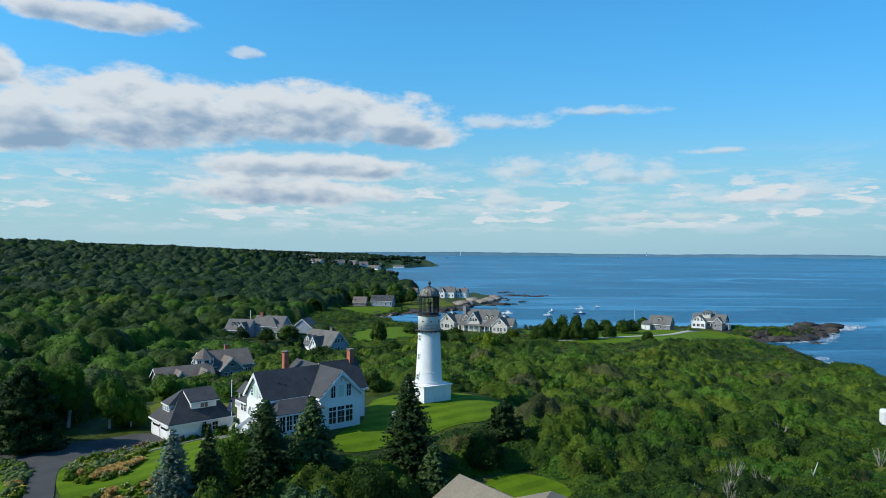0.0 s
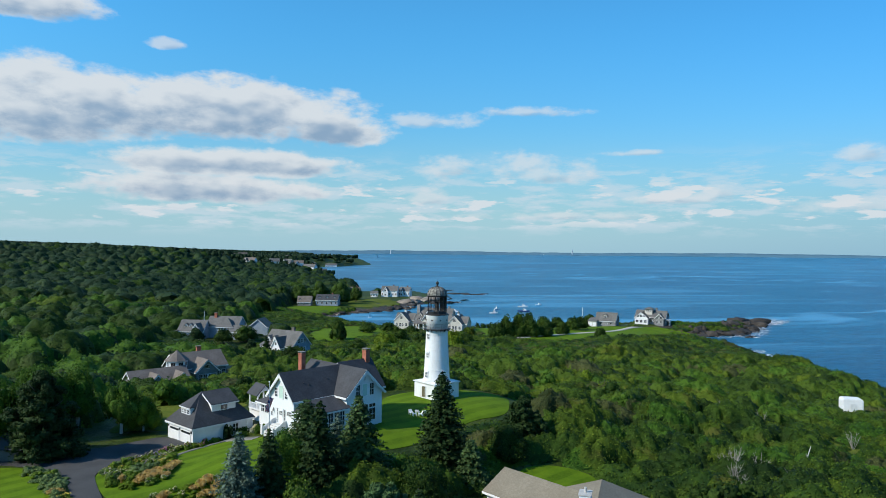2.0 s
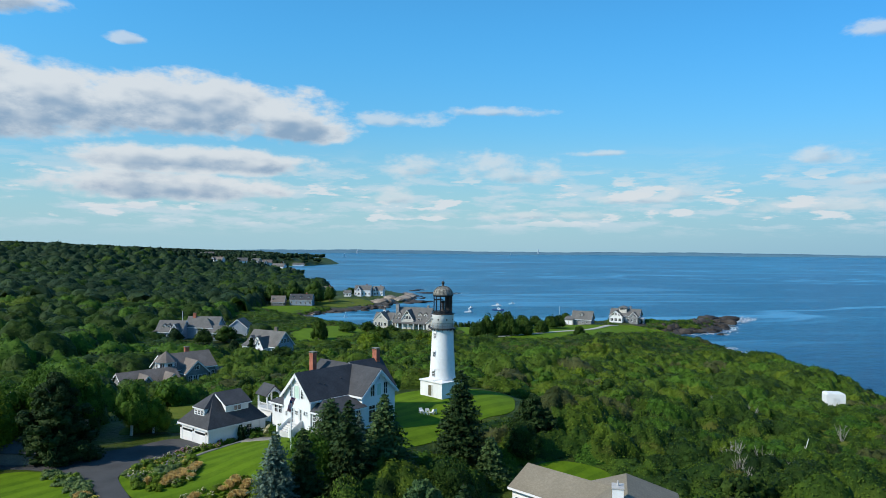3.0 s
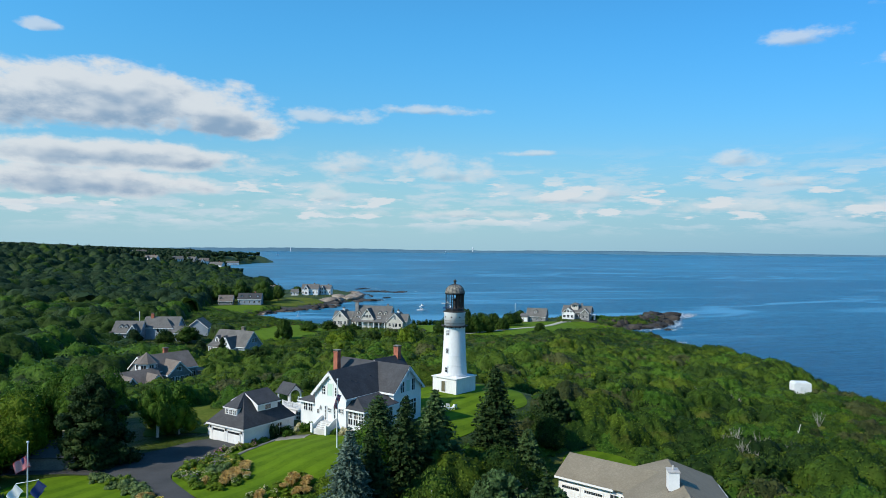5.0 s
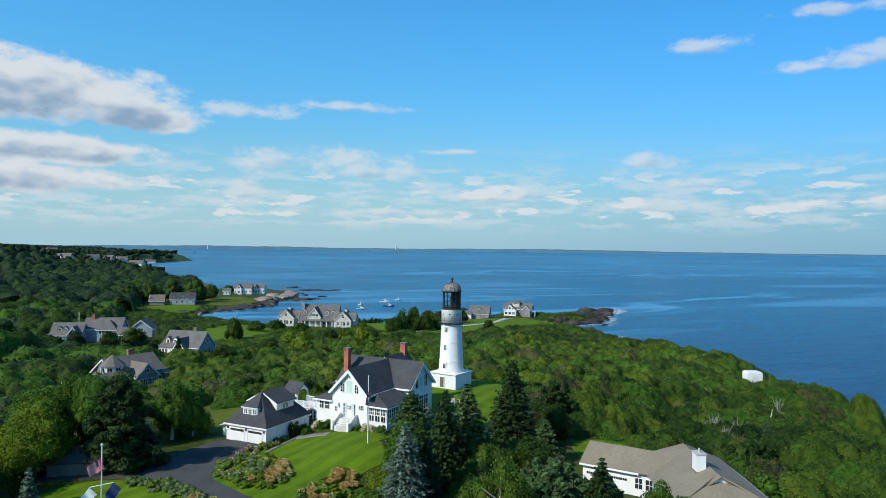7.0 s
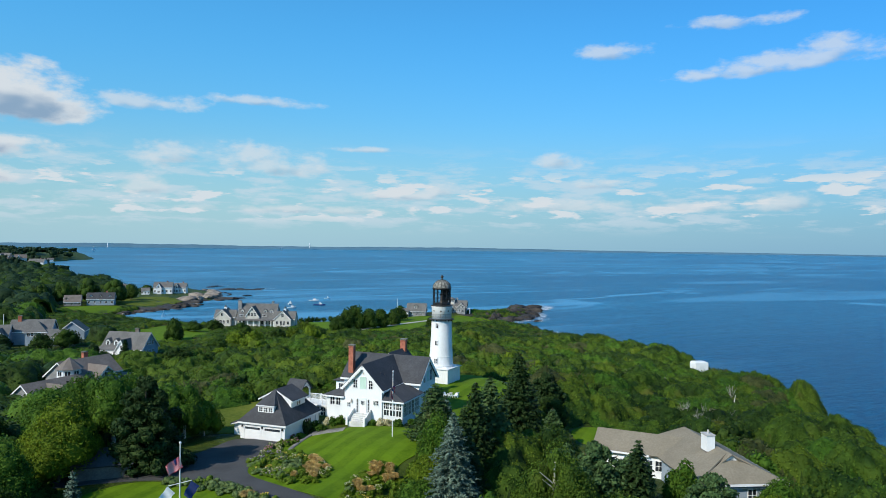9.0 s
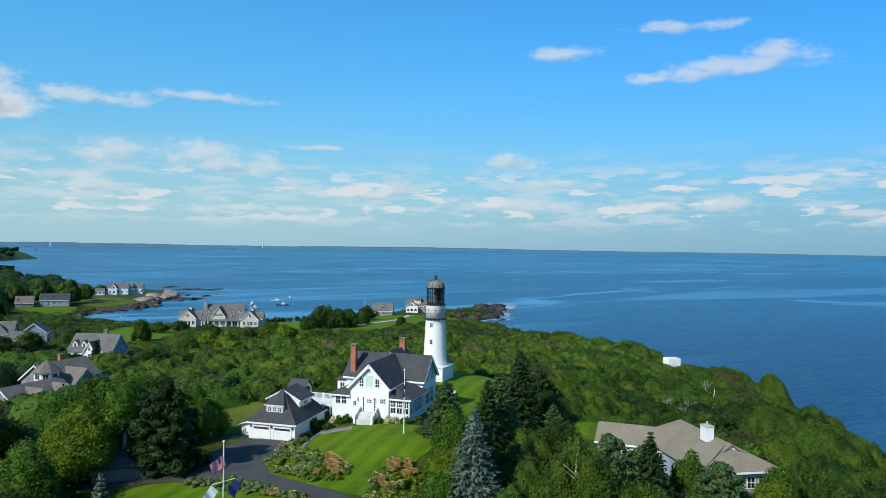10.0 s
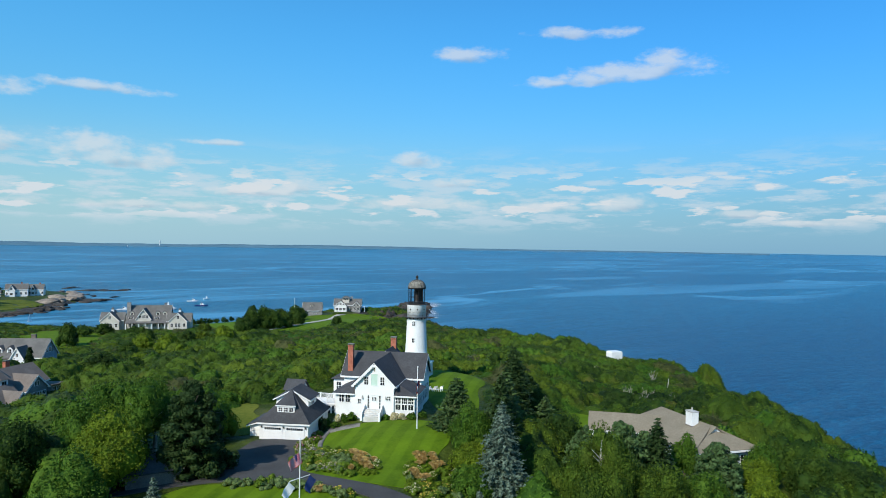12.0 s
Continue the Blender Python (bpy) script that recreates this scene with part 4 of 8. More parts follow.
# ---- the keeper's house ----
def build_house():
    house = thing("house", pose(-26.4, 96.0, 20.3, 0, 0, -50), "white clapboard house with steep charcoal shingle gables", "house")
    gable_block(house, -3.1, 3.1, 0, 9.8, 4.95, 8.15, "y", WHITE, SLATE, 0.42)
    gable_block(house, -7.1, 6.0, 7.0, 13.6, 4.95, 8.15, "x", WHITE, SLATE, 0.45)
    gable_block(house, -4.2, 2.2, 11.0, 16.9, 4.7, 8.3, "y", WHITE, SLATE, 0.42)
    # low side rooms flush with the front
    for s in (-1, 1):
        x0, x1 = (3.1, 6.3) if s > 0 else (-6.3, -3.1)
        bm = bmesh.new()
        box(bm, x0, x1, 0.3, 7.05, -1.5, 3.15)
        part("wall", bm, WHITE, house)
        e, i = (6.75, 3.1) if s > 0 else (-6.75, -3.1)
        for pts in ([(e, -0.12, 3.2), (i, -0.12, 3.2), (i, 2.0, 4.7)], [(e, -0.12, 3.2), (i, 2.0, 4.7), (i, 7.0, 4.7), (e, 7.3, 3.2)]):
            bm = bmesh.new()
            slab(bm, pts, 0.14)
            part("roof", bm, SLATE, house)
        bm = bmesh.new()
        box(bm, min(e, i), max(e, i), -0.16, -0.06, 2.92, 3.14)
        box(bm, min(e, e - 0.1 * s), max(e, e - 0.1 * s), -0.16, 7.3, 2.92, 3.14)
        part("fascia", bm, TRIM, house)
    # rear corner bay
    bm = bmesh.new()
    box(bm, -9.2, -7.1, 8.0, 12.4, -1.5, 3.7)
    part("wall", bm, WHITE, house)
    for pts in ([(-9.6, 7.6, 3.75), (-7.05, 7.6, 3.75), (-7.05, 9.0, 4.8)], [(-9.6, 7.6, 3.75), (-7.05, 9.0, 4.8), (-7.05, 11.4, 4.8), (-9.6, 12.8, 3.75)], [(-9.6, 12.8, 3.75), (-7.05, 11.4, 4.8), (-7.05, 12.8, 3.75)]):
        bm = bmesh.new()
        slab(bm, pts, 0.14)
        part("roof", bm, SLATE, house)
    # scalloped bargeboards on the front gable and the end gables
    def bargeboard(m, half, z_eave, z_ridge, count):
        bm = bmesh.new()
        for s in (-1, 1):
            slope = math.atan2(z_ridge - z_eave, half)
            run = math.hypot(half, z_ridge - z_eave)
            for k in range(count):
                d = (k + 0.5) / count
                c = Vector((s * half * d, 0, z_ridge - (z_ridge - z_eave) * d - 0.42))
                r = run / count * 0.5
                turned(bm, [(r, -0.04), (r, 0.04)], 10, m @ Matrix.Translation(c) @ Matrix.Rotation(radians(90), 4, "X"))
        part("bargeboard", bm, TRIM, house, "scalloped white bargeboard")
    bargeboard(pose(0, -0.42, 0), 3.4, 4.75, 8.15, 12)
    bargeboard(pose(6.42, 10.3, 0, 0, 0, 90), 3.6, 4.8, 8.15, 12)
    # chimneys
    chimney(house, -6.1, 7.6, 3.5, 9.75, 0.85, 0.75)
    chimney(house, -0.9, 16.2, 6.5, 9.95, 0.95, 0.75)
    # front: door with side lights, green panel, small windows
    f = lambda x, z: facing(x, 0, z, 0)
    panel_door(house, f(0, 0.93), 1.0, 2.1)
    window(house, f(0, 2.15) @ pose(0, -0.02, 0), 0.6, 0.6, 3, 2)
    for s in (-1, 1):
        window(house, f(s * 0.92, 1.0), 0.22, 2.0, 1, 4)
        bm = bmesh.new()
        box(bm, s * 1.85 - 0.09, s * 1.85 + 0.09, -0.26, -0.05, 2.45, 2.75)
        box(bm, s * 1.85 - 0.03, s * 1.85 + 0.03, -0.2, 0.0, 2.75, 2.95)
        part("wall_lantern", bm, MORTAR, house)
        window(house, f(s * 1.28, 4.65), 0.62, 1.2, 2, 3)
    window(house, f(0, 4.55), 1.0, 1.75, 1, 1, glass=GREEN_PANEL)
    window(house, f(0, 6.75), 0.1, 0.7, 1, 1)
    window(house, f(-2.35, 1.75), 0.42, 0.6, 2, 2)
    window(house, f(2.3, 2.35), 0.42, 0.6, 2, 2)
    for x in (-5.3, -4.3):
        window(house, facing(x, 0.3, 1.75, 0), 0.72, 1.15, 2, 2)
    for x in (3.72, 4.72, 5.72):
        window(house, facing(x, 0.3, 0.95, 0), 0.78, 0.8, 2, 1)
        window(house, facing(x, 0.3, 1.9, 0), 0.78, 0.85, 3, 2)
    for y in np.arange(0.95, 6.9, 1.0):
        window(house, facing(6.3, float(y), 0.85, 90), 0.75, 1.95, 2, 3)
    # right gable end
    e = lambda y, z: facing(6.0, y, z, 90)
    for y, w, glass in ((9.0, 0.7, None), (10.3, 0.85, GREEN_PANEL), (11.6, 0.7, None)):
        window(house, e(y, 4.3), w, 1.7, 2 if glass is None else 1, 2 if glass is None else 1, glass=glass)
    for y in (8.9, 10.3, 11.7):
        window(house, e(y, 0.6), 1.15, 1.7, 2, 2)
        window(house, e(y, 2.45), 1.15, 0.5, 2, 1)
    window(house, e(10.3, 6.6), 0.1, 0.6, 1, 1)
    for y in (14.6, 15.6):
        window(house, facing(2.2, y, 2.2, 90), 0.8, 1.5, 2, 3)
    window(house, facing(3.1, 5.2, 4.0, 90), 0.5, 0.5, 2, 2)
    window(house, facing(-8.3, 8.0, 1.9, 0), 0.75, 1.3, 2, 2)
    # roof vents
    for x, y, z in ((1.6, 2.6, 6.55), (1.9, 3.4, 6.25), (1.5, 6.8, 6.65)):
        bm = bmesh.new()
        box(bm, x - 0.08, x + 0.08, y - 0.08, y + 0.08, z - 0.2, z + 0.10)
        part("roof_vent", bm, SLATE, house)
    # front steps with sloping side rails
    bm = bmesh.new()
    for k in range(5):
        box(bm, -1.25, 1.25, -2.1 + 0.32 * k, 0.0, -0.6, 0.18 + 0.185 * k)
    part("front_steps", bm, PALE_STONE, house, "pale stone front steps")
    for s in (-1, 1):
        bm = bmesh.new()
        prism(bm, [(-2.2, -0.4), (-0.02, -0.4), (-0.02, 1.6), (-0.5, 1.55), (-1.9, 0.7), (-2.2, 0.7)], s * 1.4 - 0.06, s * 1.4 + 0.06, "x")
        box(bm, s * 1.4 - 0.16, s * 1.4 + 0.16, -2.35, -2.1, -0.4, 0.9)
        part("stair_rail", bm, TRIM, house, "white boarded stair rail")
    # glazed link with a roof terrace towards the garage
    bm = bmesh.new()
    box(bm, -12.6, -6.3, 2.6, 5.6, -2.6, 0.65)
    part("wall", bm, WHITE, house)
    for x in (-9.4, -8.3, -7.2):
        window(house, facing(x, 2.6, -1.5, 0), 0.85, 1.95, 2, 3)
    bm = bmesh.new()
    box(bm, -12.9, -6.2, 2.35, 5.8, 0.65, 0.85)
    deck = part("terrace", bm, TRIM, house, "roof terrace with a white balustrade")
    bm = bmesh.new()
    for x in np.arange(-12.8, -6.2, 0.16):
        box(bm, x - 0.025, x + 0.025, 2.42, 2.47, 0.85, 1.65)
        box(bm, x - 0.025, x + 0.025, 5.68, 5.73, 0.85, 1.65)
    for x in (-12.8, -10.6, -8.4, -6.3):
        box(bm, x - 0.07, x + 0.07, 2.38, 2.52, 0.85, 1.85)
        box(bm, x - 0.07, x + 0.07, 5.63, 5.77, 0.85, 1.85)
    for y in (2.45, 5.7):
        box(bm, -12.85, -6.2, y - 0.05, y + 0.05, 1.65, 1.73)
    part("balustrade", bm, TRIM, deck)


build_house()


def build_garage():
    garage = thing("garage", pose(-40.7, 97.8, 18.5, 0, 0, -47.5), "white two-car garage with charcoal hipped roof and dormers", "garage")
    hip_block(garage, -3.6, 3.6, 0, 9.4, 2.55, 6.6, WHITE, SLATE, 0.3, -1.5, 3.4, "y")
    # shed dormers on both sides, their roofs running up to the ridge
    for s in (-1, 1):
        bm = bmesh.new()
        prism(bm, [(s * 0.2, 3.6), (s * 2.45, 3.3), (s * 2.45, 5.12), (s * 0.2, 6.4)], 3.5, 7.3, "y")
        part("dormer_wall", bm, WHITE, garage)
        bm = bmesh.new()
        slab(bm, [(s * 0.02, 3.2, 6.63), (s * 0.02, 7.6, 6.63), (s * 2.85, 7.6, 5.16), (s * 2.85, 3.2, 5.16)], 0.12)
        part("roof", bm, SLATE, garage)
        bm = bmesh.new()
        slab(bm, [(s * 0.1, 3.14, 6.5), (s * 0.1, 3.24, 6.5), (s * 2.85, 3.24, 5.06), (s * 2.85, 3.14, 5.06)], 0.16)
        box(bm, min(s * 2.81, s * 2.89), max(s * 2.81, s * 2.89), 3.14, 7.65, 4.90, 5.06)
        part("fascia", bm, TRIM, garage)
        window(garage, facing(s * 2.45, 5.4, 4.12, 90 * s), 1.1, 0.72, 2, 1)
    # front dormer: its roof carries the slope on up to the peak
    bm = bmesh.new()
    box(bm, -1.3, 1.3, 0.8, 3.2, 3.0, 4.80)
    part("dormer_wall", bm, WHITE, garage)
    for x in (-0.8, 0, 0.8):
        window(garage, facing(x, 0.8, 3.92, 0), 0.56, 0.56, 2, 2)
    for pts in ([(-1.5, 0.62, 4.86), (1.5, 0.62, 4.86), (0, 3.3, 6.7)], [(-1.5, 0.62, 4.86), (0, 3.3, 6.7), (-1.5, 2.4, 4.86)], [(1.5, 0.62, 4.86), (1.5, 2.4, 4.86), (0, 3.3, 6.7)]):
        bm = bmesh.new()
        slab(bm, pts, 0.1)
        part("roof", bm, SLATE, garage)
    bm = bmesh.new()
    box(bm, -1.52, 1.52, 0.58, 0.66, 4.70, 4.83)
    part("fascia", bm, TRIM, garage)
    # doors
    for x in (-1.62, 1.62):
        bm = bmesh.new()
        for x0, x1, z0, z1 in ((x - 1.42, x - 1.3, -0.2, 1.95), (x + 1.3, x + 1.42, -0.2, 1.95), (x - 1.42, x + 1.42, 1.95, 2.05)):
            box(bm, x0, x1, -0.07, 0.02, z0, z1)
        frame_part = part("door_frame", bm, TRIM, garage)
        bm = bmesh.new()
        box(bm, x - 1.3, x + 1.3, -0.03, 0.02, -0.2, 1.95)
        for r in range(3):
            for c in range(4):
                box(bm, x - 1.24 + 0.64 * c, x - 0.68 + 0.64 * c, -0.05, 0, -0.1 + 0.52 * r, 0.34 + 0.52 * r)
        door = part("garage_door", bm, TRIM, frame_part, "white panelled garage door with a window row")
        bm = bmesh.new()
        for c in range(8):
            box(bm, x - 1.2 + 0.305 * c, x - 0.94 + 0.305 * c, -0.06, 0, 1.50, 1.80)
        part("pane", bm, GLASS, door)
    for x in (-3.25, 0, 3.25):
        bm = bmesh.new()
        box(bm, x - 0.08, x + 0.08, -0.2, -0.02, 1.75, 2.0)
        part("wall_lantern", bm, IRON, garage)
    # right wall: a dark creeper-framed opening and a window
    window(garage, facing(3.6, 6.6, 0.9, 90), 0.8, 1.1, 2, 2)
    panel_door(garage, facing(3.6, 8.9, 0.1, 90), 0.8, 2.0)
    # lean-to store
    bm = bmesh.new()
    prism(bm, [(-5.5, -1.5), (-3.6, -1.5), (-3.6, 2.35), (-5.5, 1.75)], 1.2, 7.2, "y")
    part("wall", bm, WHITE, garage)
    bm = bmesh.new()
    slab(bm, [(-3.5, 0.8, 2.55), (-3.5, 7.6, 2.55), (-5.9, 7.6, 1.8), (-5.9, 0.8, 1.8)], 0.13)
    part("roof", bm, SLATE, garage)
    bm = bmesh.new()
    slab(bm, [(-3.6, 0.76, 2.40), (-3.6, 0.84, 2.40), (-5.9, 0.84, 1.66), (-5.9, 0.76, 1.66)], 0.15)
    part("fascia", bm, TRIM, garage)
    pavilion = thing("garden_pavilion", pose(-31.6, 111.0, 19.6, 0, 0, 36.5), "small open white pavilion with a charcoal gable roof", "pavilion")
    bm = bmesh.new()
    for x in (-1.2, 1.2):
        for y in (-1.3, 1.3):
            box(bm, x - 0.1, x + 0.1, y - 0.1, y + 0.1, -1.0, 2.9)
    box(bm, -1.3, 1.3, -1.4, 1.4, -1.0, 0.9)
    part("post_frame", bm, TRIM, pavilion)
    bm = bmesh.new()
    arch = [(-1.3, 2.7), (-1.3, 3.05), (0, 4.35), (1.3, 3.05), (1.3, 2.7)] + [(0.95 * math.cos(radians(a)), 2.7 + 0.75 * math.sin(radians(a))) for a in range(0, 181, 20)]
    prism(bm, arch, -1.4, -1.3, "y")
    prism(bm, arch, 1.3, 1.4, "y")
    part("gable_arch", bm, TRIM, pavilion)
    for s in (-1, 1):
        bm = bmesh.new()
        slab(bm, [(0, -1.7, 4.5), (0, 1.7, 4.5), (s * 1.65, 1.7, 2.9), (s * 1.65, -1.7, 2.9)], 0.12)
        part("roof", bm, SLATE, pavilion)


build_garage()


# ---- the taupe-roofed house among the trees ----
def build_taupe_house():
    house = thing("house", pose(0, 0, 0), "low blue-grey house with a broad taupe shingle roof", "house")

    def block(cx, cy, cz, turn):
        ob = new("wing")
        ob.parent = house
        ob.matrix_basis = pose(cx, cy, cz, 0, 0, turn)
        return ob

    def local(ob, bm, name, mat, label=""):
        bm.transform(ob.matrix_basis)
        return part(name, bm, mat, house, label)

    # garage wing, ridge along local x
    g = pose(4.2, 74.0, 15.4, 0, 0, -54)
    bm = bmesh.new()
    prism(bm, [(-3.3, -1.5), (3.3, -1.5), (3.3, 3.2), (0, 4.9), (-3.3, 3.2)], -3.4, 9.0, "x", g)
    part("wall", bm, WHITE, house)
    for s in (-1, 1):
        bm = bmesh.new()
        slab(bm, [g @ Vector(p) for p in ((-3.7, 0, 5.06), (9.5, 0, 5.06), (9.5, s * 3.8, 3.1), (-3.7, s * 3.8, 3.1))], 0.16)
        part("roof", bm, TAUPE, house)
        bm = bmesh.new()
        box(bm, -3.7, 4.0, min(s * 3.75, s * 3.85), max(s * 3.75, s * 3.85), 2.82, 3.06, g)
        part("fascia", bm, TRIM, house)
    for x in (-1.7, 1.3):
        bm = bmesh.new()
        box(bm, x - 1.25, x + 1.25, -3.36, -3.3, -0.1, 2.2, g)
        for c in range(4):
            for r in range(3):
                box(bm, x - 1.18 + 0.6 * c, x - 0.66 + 0.6 * c, -3.39, -3.3, 0.05 + 0.52 * r, 0.48 + 0.52 * r, g)
        door = part("garage_door", bm, TRIM, house, "white panelled garage door")
        bm = bmesh.new()
        for c in range(8):
            box(bm, x - 1.16 + 0.29 * c, x - 0.92 + 0.29 * c, -3.4, -3.3, 1.72, 2.0, g)
        part("pane", bm, GLASS, door)
    for x in (3.9, 5.2, 6.5):
        window(house, g @ facing(x, -3.3, 1.0, 0), 0.9, 1.3, 2, 2)
    # main block: hipped, with a gablet at its end
    b = pose(8.9, 64.0, 15.2, 0, 0, 67)
    bm = bmesh.new()
    box(bm, -8.4, 6.5, -5.2, 5.2, -2.5, 3.2, b)
    part("wall", bm, BLUE_WALL, house)
    ez, rz = 3.2, 5.95
    for pts in ([(-5.6, 0, rz), (6.2, 0, rz), (9.2, 5.8, ez), (-9.0, 5.8, ez)], [(-5.6, 0, rz), (-9.0, -5.8, ez), (9.2, -5.8, ez), (6.2, 0, rz)],
                [(-5.8, 0, rz - 0.35), (-9.0, 5.8, ez), (-9.0, -5.8, ez)], [(6.2, 0, rz), (9.2, -5.8, ez), (9.2, 5.8, ez)]):
        bm = bmesh.new()
        slab(bm, [b @ Vector(p) for p in pts], 0.16)
        part("roof", bm, TAUPE, house)
    bm = bmesh.new()
    prism(bm, [(-1.5, rz - 1.3), (1.5, rz - 1.3), (0, rz - 0.12)], -6.4, -6.0, "x", b)
    gablet = part("gablet", bm, TRIM, house, "small pale gablet with a vent")
    bm = bmesh.new()
    box(bm, -6.43, -6.38, -0.3, 0.3, rz - 1.1, rz - 0.65, b)
    part("vent", bm, GREY_WALL, gablet)
    for s in (-1, 1):
        bm = bmesh.new()
        slab(bm, [b @ Vector(p) for p in ((-6.7, 0, rz + 0.05), (-5.4, 0, rz + 0.05), (-5.4, s * 1.9, rz - 1.35), (-6.7, s * 1.9, rz - 1.35))], 0.12)
        part("roof", bm, TAUPE, house)
    bm = bmesh.new()
    box(bm, -9.05, 6.6, -5.9, -5.78, ez - 0.3, ez - 0.05, b)
    box(bm, -9.1, -8.98, -5.9, 5.9, ez - 0.3, ez - 0.05, b)
    part("fascia", bm, TRIM, house)
    for x in (-7.4, -5.6, -3.9):
        window(house, b @ facing(x, 5.2, 0.9, 180), 0.9, 1.4, 2, 2)
    for y in (-3.2, -1.6, 1.6, 3.2):
        window(house, b @ facing(-8.4, y, 0.9, -90), 1.0, 1.4, 2, 2)
    bm = bmesh.new()
    c = b @ Vector((-2.6, 1.0, 0))
    m = Matrix.Translation((c.x, c.y, 15.2)) @ Matrix.Rotation(radians(67), 4, "Z")
    box(bm, -0.75, 0.75, -0.55, 0.55, 4.6, 7.3, m)
    stack = part("chimney", bm, TRIM, house, "broad white-painted chimney")
    bm = bmesh.new()
    box(bm, -0.82, 0.82, -0.62, 0.62, 7.3, 7.42, m)
    rod(bm, m @ Vector((0, 0, 7.4)), m @ Vector((0, 0, 7.9)), 0.12)
    part("cap", bm, MORTAR, stack)
    bm = bmesh.new()
    box(bm, -0.8, 0.8, -0.6, 0.6, 4.5, 5.35, m)
    part("flashing", bm, BROWN_ROOF, stack)


build_taupe_house()


# ---- small buildings close by ----
def build_shed():
    shed = thing("shed", pose(-60.6, 92.0, 18.4, 0, 0, -10), "dark grey shed with a plain grey gable roof", "shed")
    gable_block(shed, -3.0, 3.0, -2.2, 2.2, 2.0, 3.3, "x", BROWN_ROOF, SLATE, 0.3, False)
    window(shed, facing(-3.0, 0, 0.9, -90), 0.8, 0.9, 2, 2)
    tank = thing("storage_tank", pose(89.0, 133.5, land_at(89, 133.5), 0, 0, -20), "white box-shaped tank standing in low shrubs", "tank")
    bm = bmesh.new()
    prism(bm, [(-2.0, -0.5), (2.0, -0.5), (2.0, 2.5), (1.75, 2.85), (-1.75, 2.85), (-2.0, 2.5)], -1.5, 1.5, "y")
    bmesh.ops.bevel(bm, geom=bm.edges[:], offset=0.12, segments=2, affect="EDGES")
    part("body", bm, TRIM, tank)
    bm = bmesh.new()
    box(bm, -0.6, 0.6, -1.55, -1.5, 0.5, 1.9)
    part("hatch", bm, METAL, tank)


build_shed()


# ---- flags ----
def cloth(name, parent, m, w, h, material, ripple=0.12, nx=18, droop=0.25, label="", z0=0.0, z1=1.0):
    """A rippling flag, or a strip of one between z0 and z1 of its height."""
    rows = max(2, round(6 * (z1 - z0)) + 1)
    verts, faces = [], []
    for side in (0, 0.012):
        for j in range(rows):
            v = z0 + (z1 - z0) * j / (rows - 1)
            for i in range(nx + 1):
                u = i / nx
                wave = ripple * u ** 0.7 * math.sin(7.5 * u + 1.6 * v)
                verts.append(m @ Vector((w * u * 0.94, wave + side, h * (v - 1) - droop * u * u * h + 0.05 * h * math.sin(9 * u + v))))
    k = (nx + 1) * rows
    for j in range(rows - 1):
        for i in range(nx):
            a = j * (nx + 1) + i
            faces.append((a, a + 1, a + nx + 2, a + nx + 1))
            faces.append((k + a, k + a + nx + 1, k + a + nx + 2, k + a + 1))
    return mesh_object(name, np.array([tuple(v) for v in verts]), faces, material, parent, label)


def striped_flag(pole, m, w, h):
    base = cloth("flag", pole, m, w, h, FLAG_WHITE, label="red and white striped flag with a blue canton")
    for k in range(0, 13, 2):
        for s in (-0.015, 0.027):
            cloth("stripe", base, m @ Matrix.Translation((0, s, 0)), w, h, FLAG_RED, z0=1 - (k + 1) / 13, z1=1 - k / 13)
    for s in (-0.02, 0.032):
        ob = cloth("canton", base, m @ Matrix.Translation((0, s, 0)), w * 0.42, h, FLAG_BLUE, z0=6 / 13, z1=1.0, droop=0.05, ripple=0.05)


def build_flagpoles():
    z = land_at(-26.5, 85.2)
    pole = thing("flagpole", pose(-26.5, 85.2, z), "slim white flagpole with a furled striped flag", "flagpole")
    bm = bmesh.new()
    rod(bm, (0, 0, -0.3), (0, 0, 8.7), 0.085, 0.05, 12)
    part("pole", bm, TRIM, pole)
    bm = bmesh.new()
    bmesh.ops.create_icosphere(bm, subdivisions=2, radius=0.11, matrix=Matrix.Translation((0, 0, 8.8)))
    part("finial", bm, METAL, pole)
    striped_flag(pole, pose(0.05, 0, 6.9, 0, 66, 200), 1.9, 0.55)
    x, y = -55.8, 65.5
    z = land_at(x, y)
    top = 28.5 - z
    mast = thing("flagpole", pose(x, y, z), "white yardarm flagpole flying three flags", "flagpole")
    bm = bmesh.new()
    rod(bm, (0, 0, -0.3), (0, 0, top), 0.08, 0.05, 12)
    part("pole", bm, METAL, mast)
    bm = bmesh.new()
    bmesh.ops.create_icosphere(bm, subdivisions=2, radius=0.12, matrix=Matrix.Translation((0, 0, top + 0.1)))
    part("finial", bm, METAL, mast)
    bm = bmesh.new()
    a, b = Vector((-0.95, 0.2, top - 3.6)), Vector((0.95, -0.2, top - 3.25))
    rod(bm, a, b, 0.04, 0.03)
    part("yardarm", bm, METAL, mast)
    striped_flag(mast, pose(-0.06, 0.02, top - 1.15, 0, 18, 176), 1.35, 1.0)
    cloth("flag", mast, Matrix.Translation(a) @ pose(0, 0, -0.05, 0, 42, 180), 1.35, 0.9, FLAG_WHITE, label="white flag")
    cloth("flag", mast, Matrix.Translation(b) @ pose(0, 0, -0.05, 0, 48, 185), 1.35, 0.9, FLAG_BLUE, label="navy blue flag")


build_flagpoles()


